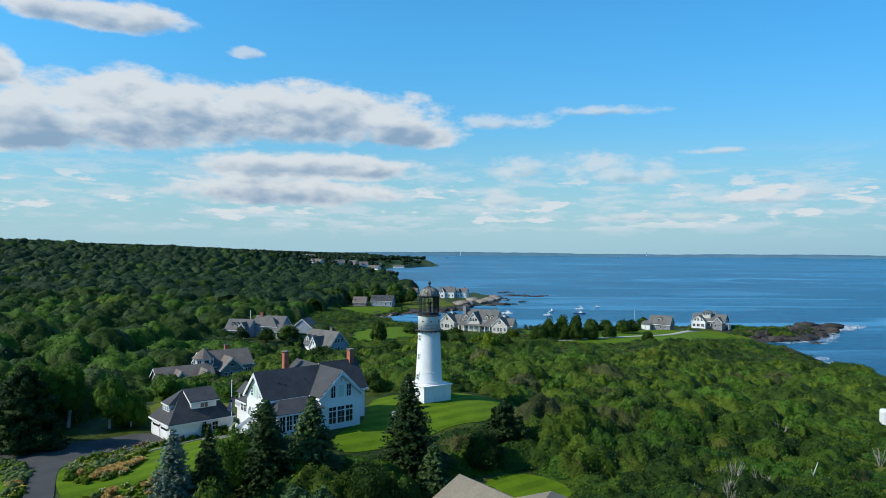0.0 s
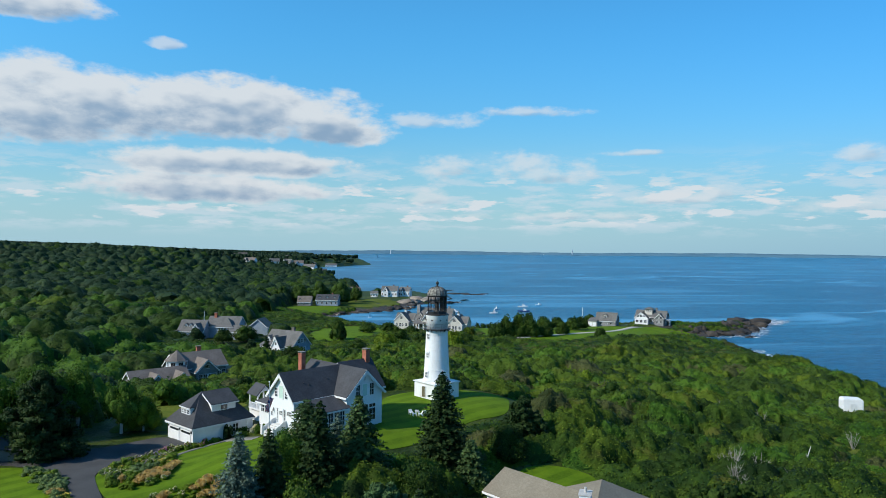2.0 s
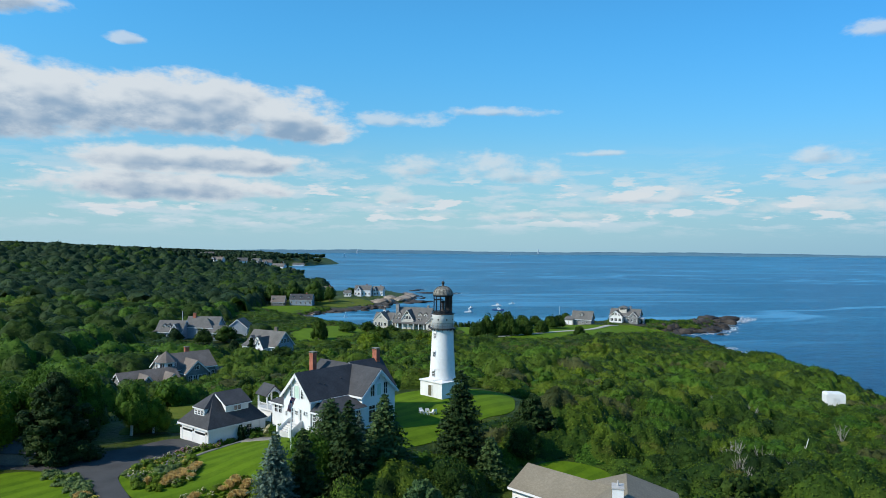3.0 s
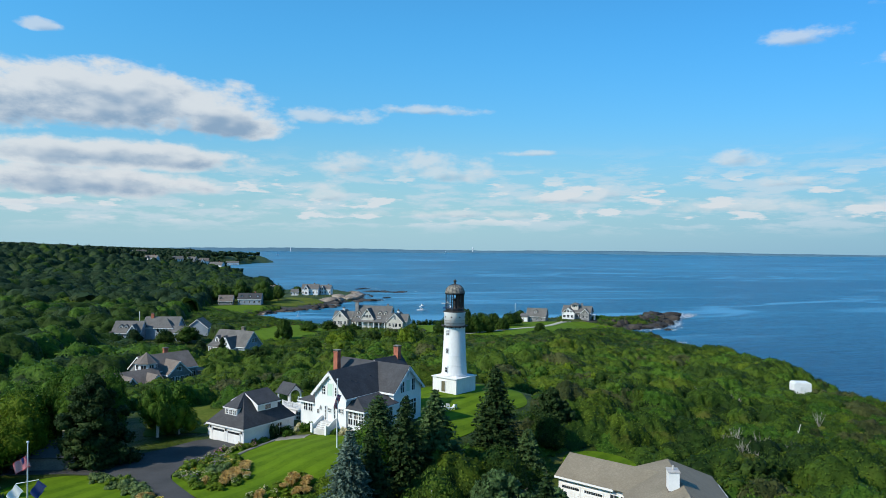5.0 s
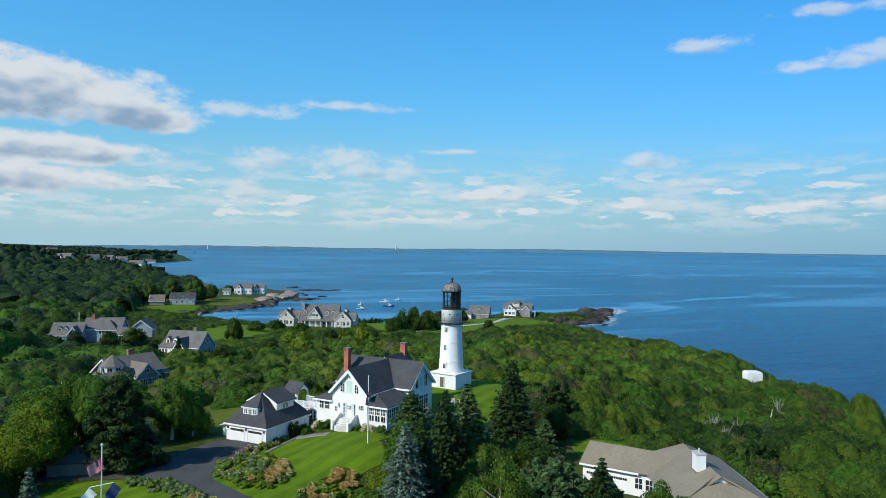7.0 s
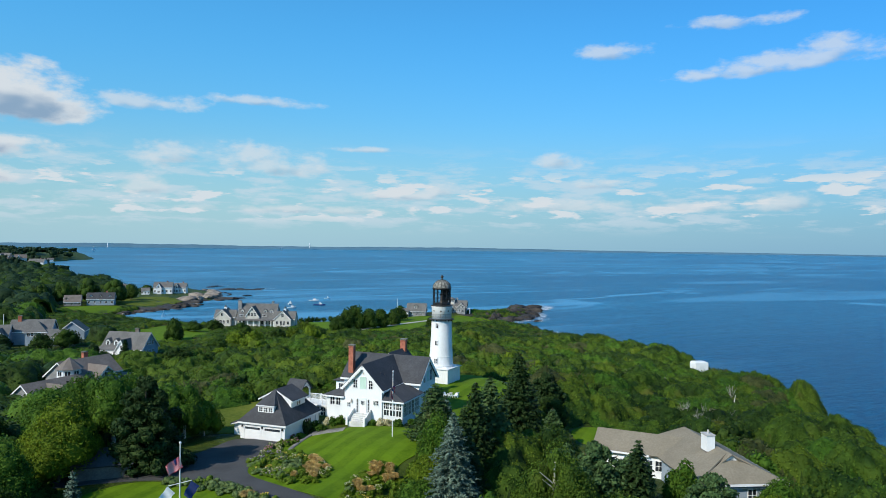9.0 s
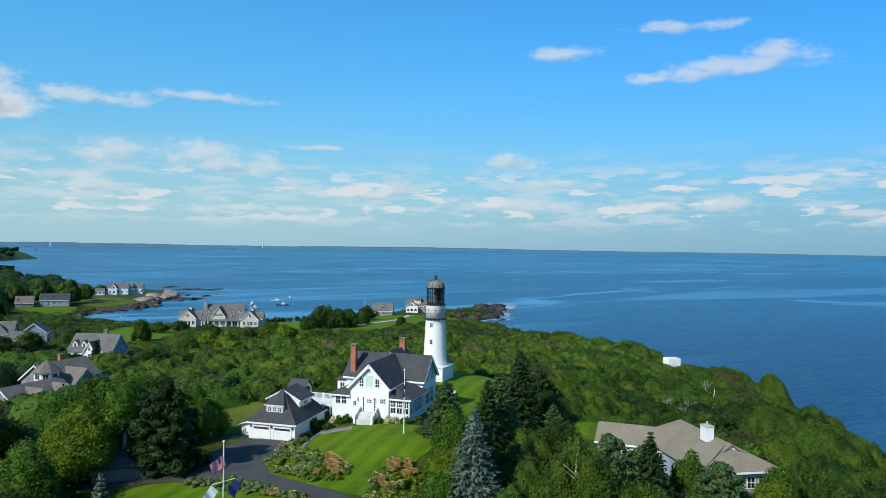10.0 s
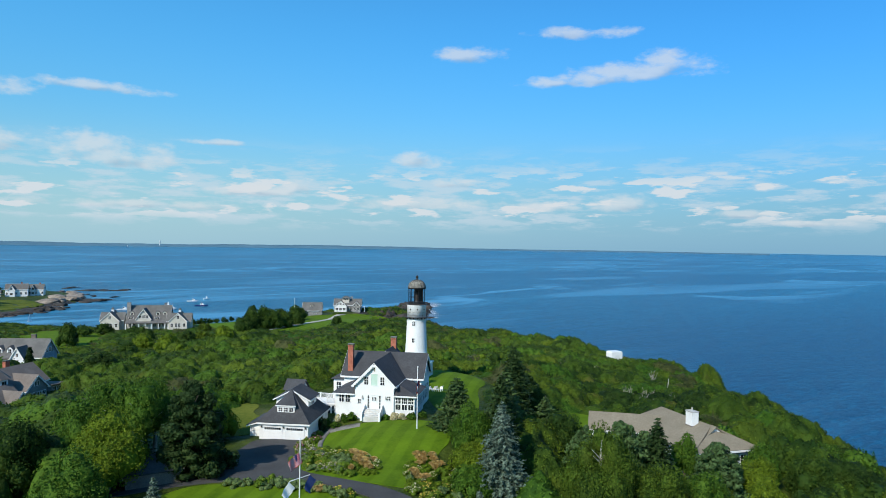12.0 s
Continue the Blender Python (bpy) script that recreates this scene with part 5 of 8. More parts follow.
# ---- plants ----
def cube_ball(k=2):
    """A coarse ball of quads."""
    verts, faces = [], []
    for axis in range(3):
        for s in (-1, 1):
            base = len(verts)
            for i in range(k + 1):
                for j in range(k + 1):
                    p = [0.0, 0.0, 0.0]
                    p[axis], p[(axis + 1) % 3], p[(axis + 2) % 3] = s, 2 * i / k - 1, 2 * j / k - 1
                    v = np.array(p)
                    verts.append(v / np.linalg.norm(v))
            for i in range(k):
                for j in range(k):
                    a = base + i * (k + 1) + j
                    faces.append((a, a + 1, a + k + 2, a + k + 1) if s > 0 else (a, a + k + 1, a + k + 2, a + 1))
    verts, back = np.unique(np.round(np.array(verts), 5), axis=0, return_inverse=True)
    return verts, back.ravel()[np.array(faces)]


BALL, LUMP = cube_ball(3), cube_ball(1)


def leaf_quads(rng, points, normals, size, slim=0.62, tilt=0.75):
    """Small diamond leaves at the points, roughly along the normals."""
    n = len(points)
    nn = normals + rng.normal(0, tilt, (n, 3))
    nn /= np.linalg.norm(nn, axis=1)[:, None] + 1e-9
    t = np.cross(nn, rng.normal(0, 1, (n, 3)))
    t /= np.linalg.norm(t, axis=1)[:, None] + 1e-9
    b = np.cross(nn, t)
    s = size * rng.uniform(0.6, 1.35, n)[:, None]
    v = np.stack([points + t * s, points + b * s * slim, points - t * s, points - b * s * slim], 1).reshape(-1, 3)
    return v, np.arange(4 * n).reshape(n, 4)


def join(pieces):
    verts, faces, at = [], [], 0
    for v, f in pieces:
        verts.append(v)
        faces.append(f + at)
        at += len(v)
    return np.concatenate(verts), np.concatenate(faces)


def lumpy_crown(seed, leaves, leaf, lumps=9, flat=0.8, low=0.15, core=0.74, tilt=0.55, ball=None):
    """A crown of radius 1 whose foot is at z = 0: overlapping lumps covered in leaves, with gaps between them."""
    rng = np.random.default_rng(seed)
    centres, radii = [], []
    for k in range(lumps):
        a, r = rng.uniform(0, 2 * math.pi), math.sqrt(rng.uniform(0.05, 1)) * 0.62
        z = flat * (low + (1.25 - low) * (1 - (r / 0.62) ** 2 * 0.75) * rng.uniform(0.45, 1.0))
        centres.append((r * math.cos(a), r * math.sin(a), z))
        radii.append(rng.uniform(0.26, 0.46))
    centres, radii = np.array(centres), np.array(radii)
    share = radii ** 2 / (radii ** 2).sum()
    which = rng.choice(lumps, leaves * 2, p=share)
    d = rng.normal(0, 1, (leaves * 2, 3))
    d[:, 2] = d[:, 2] * 0.9 + 0.25
    d /= np.linalg.norm(d, axis=1)[:, None]
    p = centres[which] + d * (radii[which] * rng.uniform(0.82, 1.10, leaves * 2))[:, None] * (1, 1, flat + 0.1)
    gap = np.linalg.norm(p[:, None, :] - centres[None], axis=2) / radii[None]
    gap[np.arange(len(p)), which] = 9
    keep = (gap.min(1) > 0.72) & (p[:, 2] > 0.02)
    p, d = p[keep][:leaves], d[keep][:leaves]
    pieces = [leaf_quads(rng, p, d, leaf, 0.62, tilt)]
    ball = ball or LUMP
    for c, r in zip(centres, radii):
        bumpy = ball[0] * rng.uniform(0.84, 1.12, (len(ball[0]), 1))
        pieces.append((bumpy * r * core * (1, 1, flat + 0.1) + c, ball[1]))
    return join(pieces)


def placed(model, x, y, z, size, high, turn):
    v, f = model
    c, s = math.cos(turn), math.sin(turn)
    out = np.empty_like(v)
    out[:, 0] = (v[:, 0] * c - v[:, 1] * s) * size + x
    out[:, 1] = (v[:, 0] * s + v[:, 1] * c) * size + y
    out[:, 2] = v[:, 2] * high + z
    return out, f


HOME_CLEAR = [(-67, 40), (-67, 88), (-60, 97), (-52, 100), (-52, 110), (-46, 119), (-38, 120), (-32, 118), (-22, 120), (-14, 124), (2, 124), (8, 123.5), (13, 120), (11.5, 111),
              (9, 104), (3, 101), (-2, 96), (-7, 90), (-13, 85), (-19, 80), (-22, 74), (-30, 66), (-34, 40)]
EAST_CLEAR = [(-27, 46), (-26, 56), (-14, 65), (-5, 70), (0, 76), (3.5, 82), (5, 90), (12, 92), (17.5, 89), (17, 80), (15, 66), (14, 52), (7, 49), (1, 52), (-2, 62), (-6, 64), (-14, 56), (-22, 46)]
CLEARINGS = [HOME_CLEAR, EAST_CLEAR, POINT_LAWN, BAY_LAWN, FAR_LAWN, PEN_LAWN]
# centre and radius of the ground kept free round each far house
YARDS = [(89, 133.5, 4.5), (-60, 187, 13), (-71, 177, 9), (-48, 263, 12), (-80, 300, 19), (-72, 283, 9), (-88, 286, 9), (20, 352, 24), (122, 374, 14), (148, 378, 14), (-52, 527, 17), (0, 630, 26), (-95, 470, 14), (-130, 455, 12), (14, 306, 3), (30, 296, 3.5), (48, 294, 3.5), (72, 306, 3.5), (98, 323, 3.5), (-8, 276, 3), (-150, 395, 8), (-123, 447, 12), (-170, 427, 9), (-30, 644, 9), (-195, 1032, 16), (-162, 1068, 14), (-146, 1080, 12), (-107, 1026, 16), (-126, 1078, 13), (-270, 1280, 18), (-349, 1292, 16), (-112, 1430, 15), (-128, 1304, 14), (-230, 1184, 13), (-176, 1364, 13), (-120, 1834, 26)]


def scatter(seed, x0, x1, y0, y1, step, keep):
    """Jittered grid of places on open land inside the wedge that can be seen."""
    rng = np.random.default_rng(seed)
    gx, gy = np.meshgrid(np.arange(x0, x1, step), np.arange(y0, y1, step))
    x, y = gx.ravel() + rng.uniform(-0.48, 0.48, gx.size) * step, gy.ravel() + rng.uniform(-0.48, 0.48, gx.size) * step
    ok = (x > -0.74 * y - 14) & (y > 4 + 0.27 * (x + 86)) & (np.hypot(x + 40, y + 2) > 52)
    x, y = x[ok], y[ok]
    ok = keep(x, y)
    for poly in CLEARINGS:
        ok &= ~inside(poly, x, y)
    for cx, cy, r in YARDS:
        ok &= np.hypot(x - cx, y - cy) > r
    x, y = x[ok], y[ok]
    ok = shore_distance(x, y) > 5 + 7 * np.clip((y - 330) / 30, 0, 1) * (x > 120)
    x, y = x[ok], y[ok]
    return rng, x, y, land(x, y)


def field(x, y, scale, shift=0.0):
    """Slow variation over the land, 0 to 1."""
    return 0.5 + 0.25 * np.sin(x * scale + 1.7 * np.sin(y * scale * 0.7 + shift)) + 0.25 * np.sin(y * scale * 1.3 + 1.3 * np.sin(x * scale * 0.9 + shift))


def thicket(name, label, category, material, rng, x, y, z, models, size, high):
    pieces = []
    for i in range(len(x)):
        pieces.append(placed(models[rng.integers(len(models))], x[i], y[i], z[i] - 0.15 * high[i], size[i], high[i], rng.uniform(0, 6.28)))
    v, f = join(pieces)
    return smooth(mesh_object(name, v, f, material, None, label, category, "stuff"))


ROUND = cube_ball(2)
TREE_MID = [lumpy_crown(140 + i, 420, 0.075, 14, 0.95, tilt=0.7, core=0.80, ball=ROUND) for i in range(8)]
TREE_HORIZON = [lumpy_crown(180 + i, 16, 0.16, 4, 0.9, tilt=0.3, core=1.0) for i in range(5)]


def woods(x, y):
    """Where trees stand rather than shrubs."""
    meadow = (x > -78) & (x < 20) & (y > 308) & (y < 505)
    return ~meadow & ((x < -58 - 0.02 * y) & (y > 104) | (y > 470) | ((x < -40) & (y > 300)) | (x < -67))


def grain_field(rng, shape, cells):
    """Smooth random field of the shape, 0 to 1, with features that many grid cells wide."""
    ny, nx = int(shape[0] / cells) + 3, int(shape[1] / cells) + 3
    coarse = rng.uniform(0, 1, (ny, nx))
    v, u = np.arange(shape[0]) / cells, np.arange(shape[1]) / cells
    i, j = v.astype(int), u.astype(int)
    fv, fu = (v - i)[:, None], (u - j)[None]
    fv, fu = fv * fv * (3 - 2 * fv), fu * fu * (3 - 2 * fu)
    c = lambda a, b: coarse[np.ix_(i + a, j + b)]
    return (c(0, 0) * (1 - fu) + c(0, 1) * fu) * (1 - fv) + (c(1, 0) * (1 - fu) + c(1, 1) * fu) * fv


def domes(height, owner, x0, y0, grid, rng, x, y, r, h, steep=(0.40, 0.75)):
    """Raise the height field over each plant; owner keeps which plant is on top."""
    ny, nx = height.shape
    for i in range(len(x)):
        j0, j1 = max(0, int((x[i] - r[i] * 1.3 - x0) / grid)), min(nx, int((x[i] + r[i] * 1.3 - x0) / grid) + 2)
        i0, i1 = max(0, int((y[i] - r[i] * 1.3 - y0) / grid)), min(ny, int((y[i] + r[i] * 1.3 - y0) / grid) + 2)
        if j1 <= j0 or i1 <= i0:
            continue
        dx, dy = (x0 + np.arange(j0, j1) * grid - x[i])[None], (y0 + np.arange(i0, i1) * grid - y[i])[:, None]
        a, p = np.arctan2(dy, dx), rng.uniform(0, 6.28, 2)
        reach = r[i] * (1 + 0.17 * np.sin(2 * a + p[0]) + 0.13 * np.sin(5 * a + p[1]))
        top = h[i] * np.clip(1 - (dx * dx + dy * dy) / reach ** 2, 0, 1) ** rng.uniform(*steep)
        part_of = height[i0:i1, j0:j1]
        higher = top > part_of
        part_of[higher] = top[higher]
        if owner is not None:
            owner[i0:i1, j0:j1][higher] = i


def canopy(name, label, category, seed, region, step, keep, sizes, grid, kinds, drift, leaf, density, lump=0.9, rough=0.5, steep=(0.42, 0.62)):
    """A closed cover of overlapping plants: an uneven leafy surface with loose leaves and sprays standing out of it."""
    x0, x1, y0, y1 = region
    rng, x, y, z = scatter(seed, x0, x1, y0, y1, step, keep)
    r, h = sizes(rng, x, y)
    x0, x1, y0, y1 = x0 - 5, x1 + 5, y0 - 5, y1 + 5
    shape = (int((y1 - y0) / grid) + 1, int((x1 - x0) / grid) + 1)
    height, owner, knobs = np.zeros(shape), np.zeros(shape, int), np.zeros(shape)
    domes(height, owner, x0, y0, grid, rng, x, y, r, h, steep)
    ki, kj = np.nonzero(height > 0)
    m = int(len(ki) * (grid / lump) ** 2 * 0.42)
    at = rng.integers(0, len(ki), m)
    domes(knobs, None, x0, y0, grid, rng, x0 + kj[at] * grid, y0 + ki[at] * grid, lump * rng.uniform(0.6, 1.35, m), rng.uniform(0.35, 1.0, m))
    wide = grain_field(rng, shape, 2.2 * lump / grid + 2)
    height += np.clip(height / lump, 0, 1) * rough * lump * (2.3 * knobs + 1.1 * wide - 1.3 + 0.22 * rng.normal(0, 1, shape))
    gx, gy = np.meshgrid(x0 + np.arange(shape[1]) * grid, y0 + np.arange(shape[0]) * grid)
    if y0 < 140:                                # lower growth along the edges of the gardens
        for poly in (HOME_CLEAR, EAST_CLEAR):
            off = edge_distance(poly, gx, gy) * np.where(inside(poly, gx, gy), -1, 1)
            height *= np.clip(0.18 + off / 6, 0, 1)
    gx, gy = gx + rng.uniform(-0.36, 0.36, shape) * grid, gy + rng.uniform(-0.36, 0.36, shape) * grid
    tall = height > 0.06
    gz = np.where(tall, height, -0.6)
    quad = tall[:-1, :-1] | tall[1:, :-1] | tall[:-1, 1:] | tall[1:, 1:]
    ci, cj = np.nonzero(quad)
    index = ci * shape[1] + cj
    faces = np.stack([index, index + 1, index + shape[1] + 1, index + shape[1]], 1)
    used, back = np.unique(faces, return_inverse=True)
    faces = back.reshape(-1, 4)
    verts = np.stack([gx.ravel()[used], gy.ravel()[used], gz.ravel()[used]], 1)
    verts[:, 2] += land(verts[:, 0], verts[:, 1])
    # kinds of plant
    pick = field(x, y, drift, 2.0) * 0.4 + rng.uniform(0, 0.6, len(x))
    kind = np.searchsorted(np.array([k for k, _ in kinds[:-1]]), pick)
    face_kind = kind[owner[ci, cj]]
    # loose leaves
    a, b, c, d = (verts[faces[:, k]] for k in range(4))
    n = np.cross(c - a, d - b)
    area = np.linalg.norm(n, axis=1)
    count = int(0.5 * area.sum() * density)
    n /= area[:, None] + 1e-9
    which = rng.choice(len(faces), count, p=area / area.sum())
    u, v = rng.uniform(0, 1, (2, count, 1))
    p = (a[which] * (1 - u) + b[which] * u) * (1 - v) + (d[which] * (1 - u) + c[which] * u) * v
    p += n[which] * (rng.uniform(-0.3, 2.4, count) * leaf)[:, None]
    lv, lf = leaf_quads(rng, p, n[which] + (0, 0, 0.15), leaf, 0.6, 0.55)
    ob = mesh_object(name, np.concatenate([verts, lv]), np.concatenate([faces, lf + len(verts)]), kinds[0][1], None, label, category, "stuff")
    for _, material in kinds[1:]:
        ob.data.materials.append(material)
    ob.data.polygons.foreach_set("material_index", np.concatenate([face_kind, face_kind[which]]).astype(np.int32))
    return ob


def mixed(name, label, category, rng, x, y, z, models, size, high, kinds, drift):
    """One thicket for each kind of leaf; the kinds drift over the land."""
    pick = field(x, y, drift, 2.0) * 0.6 + rng.uniform(0, 0.4, len(x))
    edges = [-1] + [k for k, _, _ in kinds[:-1]] + [9]
    for (lo, hi), (_, material, word) in zip(zip(edges, edges[1:]), kinds):
        m = (pick > lo) & (pick <= hi)
        if m.any():
            thicket(name, f"{word} {label}", category, material, rng, x[m], y[m], z[m], models, size[m], high[m])


def thicket_sizes(lo, hi, flat_lo, flat_hi, swell):
    def sizes(rng, x, y):
        wide = field(x, y, 0.09)
        r = (lo + (hi - lo) * rng.uniform(0, 1, len(x)) ** 2.4) * (0.8 + 0.45 * wide)
        h = r * rng.uniform(flat_lo, flat_hi, len(x)) * (0.55 + 0.55 * wide) * swell(x, y)
        return r, h
    return sizes


def tree_sizes(lo, hi, extra=0.0):
    def sizes(rng, x, y):
        r = lo + (hi - lo) * rng.uniform(0, 1, len(x)) ** 1.6
        h = r * rng.uniform(0.75, 1.10, len(x)) + 1.4 + 1.0 * field(x, y, 0.03) + np.clip((-x - 110) / 60, 0, 1) * 1.5 + extra
        h = h * np.where((x > -98) & (y > 126) & (y < 300), 0.52, 1.0)
        return r, h
    return sizes


def build_vegetation():
    tank = lambda x, y: inside(TANK_GRASS, x, y)
    brush = [(0.30, SHRUB_DARK), (0.56, SHRUB), (0.70, SHRUB_GOLD), (0.84, BROADLEAF), (1.0, SHRUB_DRY)]
    bushy = lambda x, y: np.where(tank(x, y) | (np.hypot(x - 80, y - 120) < 20), 0.35, 1 + 0.25 * np.clip((92 - y) / 20, 0, 1) * np.clip((x - 8) / 10, 0, 1))
    canopy("shrubs", "dense coastal shrubs in mixed greens covering the headland", "shrubs", 11, (-40, 140, 36, 128), 3.0, lambda x, y: ~woods(x, y),
           thicket_sizes(1.0, 4.0, 0.75, 1.25, bushy), 0.36, brush, 0.10, 0.16, 10.0, 0.75, 0.55, (0.32, 0.5))
    canopy("shrubs", "low coastal brush on the headland", "shrubs", 12, (-62, 165, 127, 236), 3.4, lambda x, y: ~woods(x, y),
           thicket_sizes(1.1, 4.2, 0.7, 1.15, lambda x, y: np.where(tank(x, y) | (np.hypot(x - 86, y - 130) < 14), 0.35, 1.0)), 0.52, brush, 0.08, 0.21, 5.0, 1.0, 0.52, (0.32, 0.5))
    low = lambda x, y: np.interp(y, [230, 250, 285, 420], [0.80, 0.48, 0.34, 0.38])
    canopy("shrubs", "low shrubs running down to the bay", "shrubs", 13, (-80, 215, 234, 505), 3.6, lambda x, y: ~woods(x, y),
           thicket_sizes(1.5, 4.4, 0.6, 1.1, low), 0.85, brush, 0.05, 0.30, 2.0, 1.4, 0.5, (0.32, 0.5))
    # taller leafy clumps among the shrubs
    clumps = [(0.45, FOREST, "dark green"), (0.75, BROADLEAF, "mid green"), (1.0, LIME_LEAF, "light green")]
    rng, x, y, z = scatter(14, -58, 40, 124, 240, 9.0, lambda x, y: ~woods(x, y) & (field(x, y, 0.05, 1.0) > 0.42))
    s = rng.uniform(1.6, 3.4, len(x))
    mixed("tall_shrubs", "leafy clumps rising over the shrubs", "shrubs", rng, x, y, z, TREE_MID, s, s * rng.uniform(0.8, 1.2, len(x)), clumps, 0.04)
    rng, x, y, z = scatter(19, 4, 60, 34, 80, 5.2, lambda x, y: ~tank(x, y))
    s = rng.uniform(2.0, 3.8, len(x))
    mixed("tall_shrubs", "leafy clumps beside the taupe-roofed house", "shrubs", rng, x, y, z, TREE_MID, s, s * rng.uniform(0.8, 1.2, len(x)),
          [(0.55, FOREST, "dark green"), (0.82, SHRUB_DARK, "deep green"), (1.0, BROADLEAF, "mid green")], 0.2)
    # the woods
    kinds = [(0.30, FOREST), (0.55, SHRUB_DARK), (0.66, DARK_NEEDLE), (0.86, BROADLEAF), (0.93, SHRUB_GOLD), (1.0, FOREST)]
    near = lambda x, y: (y < 175) & (x > -130)
    canopy("woods", "leafy trees at the edge of the woods", "woods", 15, (-140, -40, 50, 180), 5.2, lambda x, y: woods(x, y) & near(x, y),
           tree_sizes(2.4, 5.0), 0.6, kinds, 0.05, 0.22, 4.0, 1.2, 0.42, (0.34, 0.48))
    canopy("woods", "mixed woods with rounded crowns", "woods", 20, (-330, -40, 60, 425), 7.4, lambda x, y: woods(x, y) & ~near(x, y),
           tree_sizes(2.8, 8.2, 0.2), 1.0, kinds, 0.03, 0.36, 1.2, 1.6, 0.42, (0.36, 0.50))
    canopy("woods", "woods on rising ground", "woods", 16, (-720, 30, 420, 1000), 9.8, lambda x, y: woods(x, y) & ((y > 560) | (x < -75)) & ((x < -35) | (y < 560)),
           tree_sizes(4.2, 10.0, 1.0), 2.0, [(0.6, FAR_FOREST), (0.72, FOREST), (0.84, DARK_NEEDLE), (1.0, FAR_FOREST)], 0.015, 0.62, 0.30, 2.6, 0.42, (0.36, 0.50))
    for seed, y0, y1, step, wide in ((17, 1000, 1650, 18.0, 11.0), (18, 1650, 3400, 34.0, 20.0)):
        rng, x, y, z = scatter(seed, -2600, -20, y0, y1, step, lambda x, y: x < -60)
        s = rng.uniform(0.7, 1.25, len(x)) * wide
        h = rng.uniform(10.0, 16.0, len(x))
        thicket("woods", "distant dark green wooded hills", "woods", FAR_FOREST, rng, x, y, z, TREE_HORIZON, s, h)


build_vegetation()


def trunk_mesh(parent, h, r, bark, seed, limbs=5, lean=0.03, label=""):
    rng = random.Random(seed)
    bm = bmesh.new()
    p, q = Vector((0, 0, -0.4)), Vector((rng.uniform(-lean, lean) * h, rng.uniform(-lean, lean) * h, h))
    mid = p.lerp(q, 0.5) + Vector((rng.uniform(-lean, lean) * h, rng.uniform(-lean, lean) * h, 0))
    rod(bm, p, mid, r, r * 0.65)
    rod(bm, mid, q, r * 0.65, r * 0.2)
    for k in range(limbs):
        a, z = rng.uniform(0, 6.28), rng.uniform(0.35, 0.8)
        s = p.lerp(q, z)
        d = h * rng.uniform(0.18, 0.3)
        rod(bm, s, s + Vector((math.cos(a) * d, math.sin(a) * d, d * 0.8)), r * 0.35, r * 0.1, 6)
    return part("trunk", bm, bark, parent, label)


def broadleaf(x, y, h, r, material, bark, label, seed, leaves=3000, leaf=0.15, clear=0.2, name="tree", group="", flat=None):
    z = land_at(x, y)
    tree = thing(name, pose(x, y, z), label, name.replace("_", " "), group)
    trunk_mesh(tree, h * 0.8, 0.03 * h, bark, seed)
    crown_h = h * (1 - clear)
    v, f = lumpy_crown(seed, int(leaves * 1.7), 0.85 * leaf / r, 34, 1.0, 0.05, 0.70, ball=ROUND)
    top = v[:, 2].max()
    v = v * (r, r, crown_h / top) + (0, 0, h * clear)
    mesh_object("crown", v, f, material, tree)
    return tree


def conifer(x, y, h, r, material, label, seed, spray=0.30, density=1.0, clear=0.06, droop=0.25, taper=0.78, name="spruce_tree"):
    """Whorls of drooping boughs, each a row of needle sprays, shorter towards the tip."""
    rng = np.random.default_rng(seed)
    z0 = land_at(x, y)
    tree = thing(name, pose(x, y, z0), label, name.replace("_", " "))
    bm = bmesh.new()
    rod(bm, (0, 0, -0.4), (0, 0, h * 0.97), 0.022 * h + 0.04, 0.02)
    part("trunk", bm, BARK, tree)
    pts, nrm = [], []
    levels = max(9, int(h * 2.6))
    for k in range(levels):
        t = (k + rng.uniform(-0.3, 0.3)) / levels
        t = min(max(t, 0), 1)
        z = h * (clear + (0.98 - clear) * t)
        reach = r * (1 - t) ** taper * rng.uniform(0.82, 1.12) + 0.08
        boughs = max(4, int((6 + 9 * (1 - t)) * density))
        a0 = rng.uniform(0, 6.28)
        for b in range(boughs):
            a = a0 + 2 * math.pi * b / boughs + rng.uniform(-0.2, 0.2)
            length = reach * rng.uniform(0.72, 1.12)
            n = max(3, int(length / (spray * 0.42)))
            u = (np.arange(n) + rng.uniform(0.2, 0.8, n)) / n
            u = 0.12 + 0.88 * u
            side = rng.normal(0, 0.22, n) * length * (1.05 - u) + rng.normal(0, 0.05, n)
            px = np.cos(a) * u * length - np.sin(a) * side
            py = np.sin(a) * u * length + np.cos(a) * side
            pz = z - droop * length * u ** 1.5 + 0.10 * length * u ** 4 + rng.normal(0, 0.05, n)
            pts.append(np.stack([px, py, pz], 1))
            nrm.append(np.stack([np.cos(a) * 0.35 * np.ones(n), np.sin(a) * 0.35 * np.ones(n), np.ones(n)], 1))
    p, n = np.concatenate(pts), np.concatenate(nrm)
    low = p[:, 2] < 0.1
    p, n = p[~low], n[~low]
    v, f = leaf_quads(rng, p, n, spray, 0.5, 0.45)
    mesh_object("crown", v, f, material, tree)
    return tree


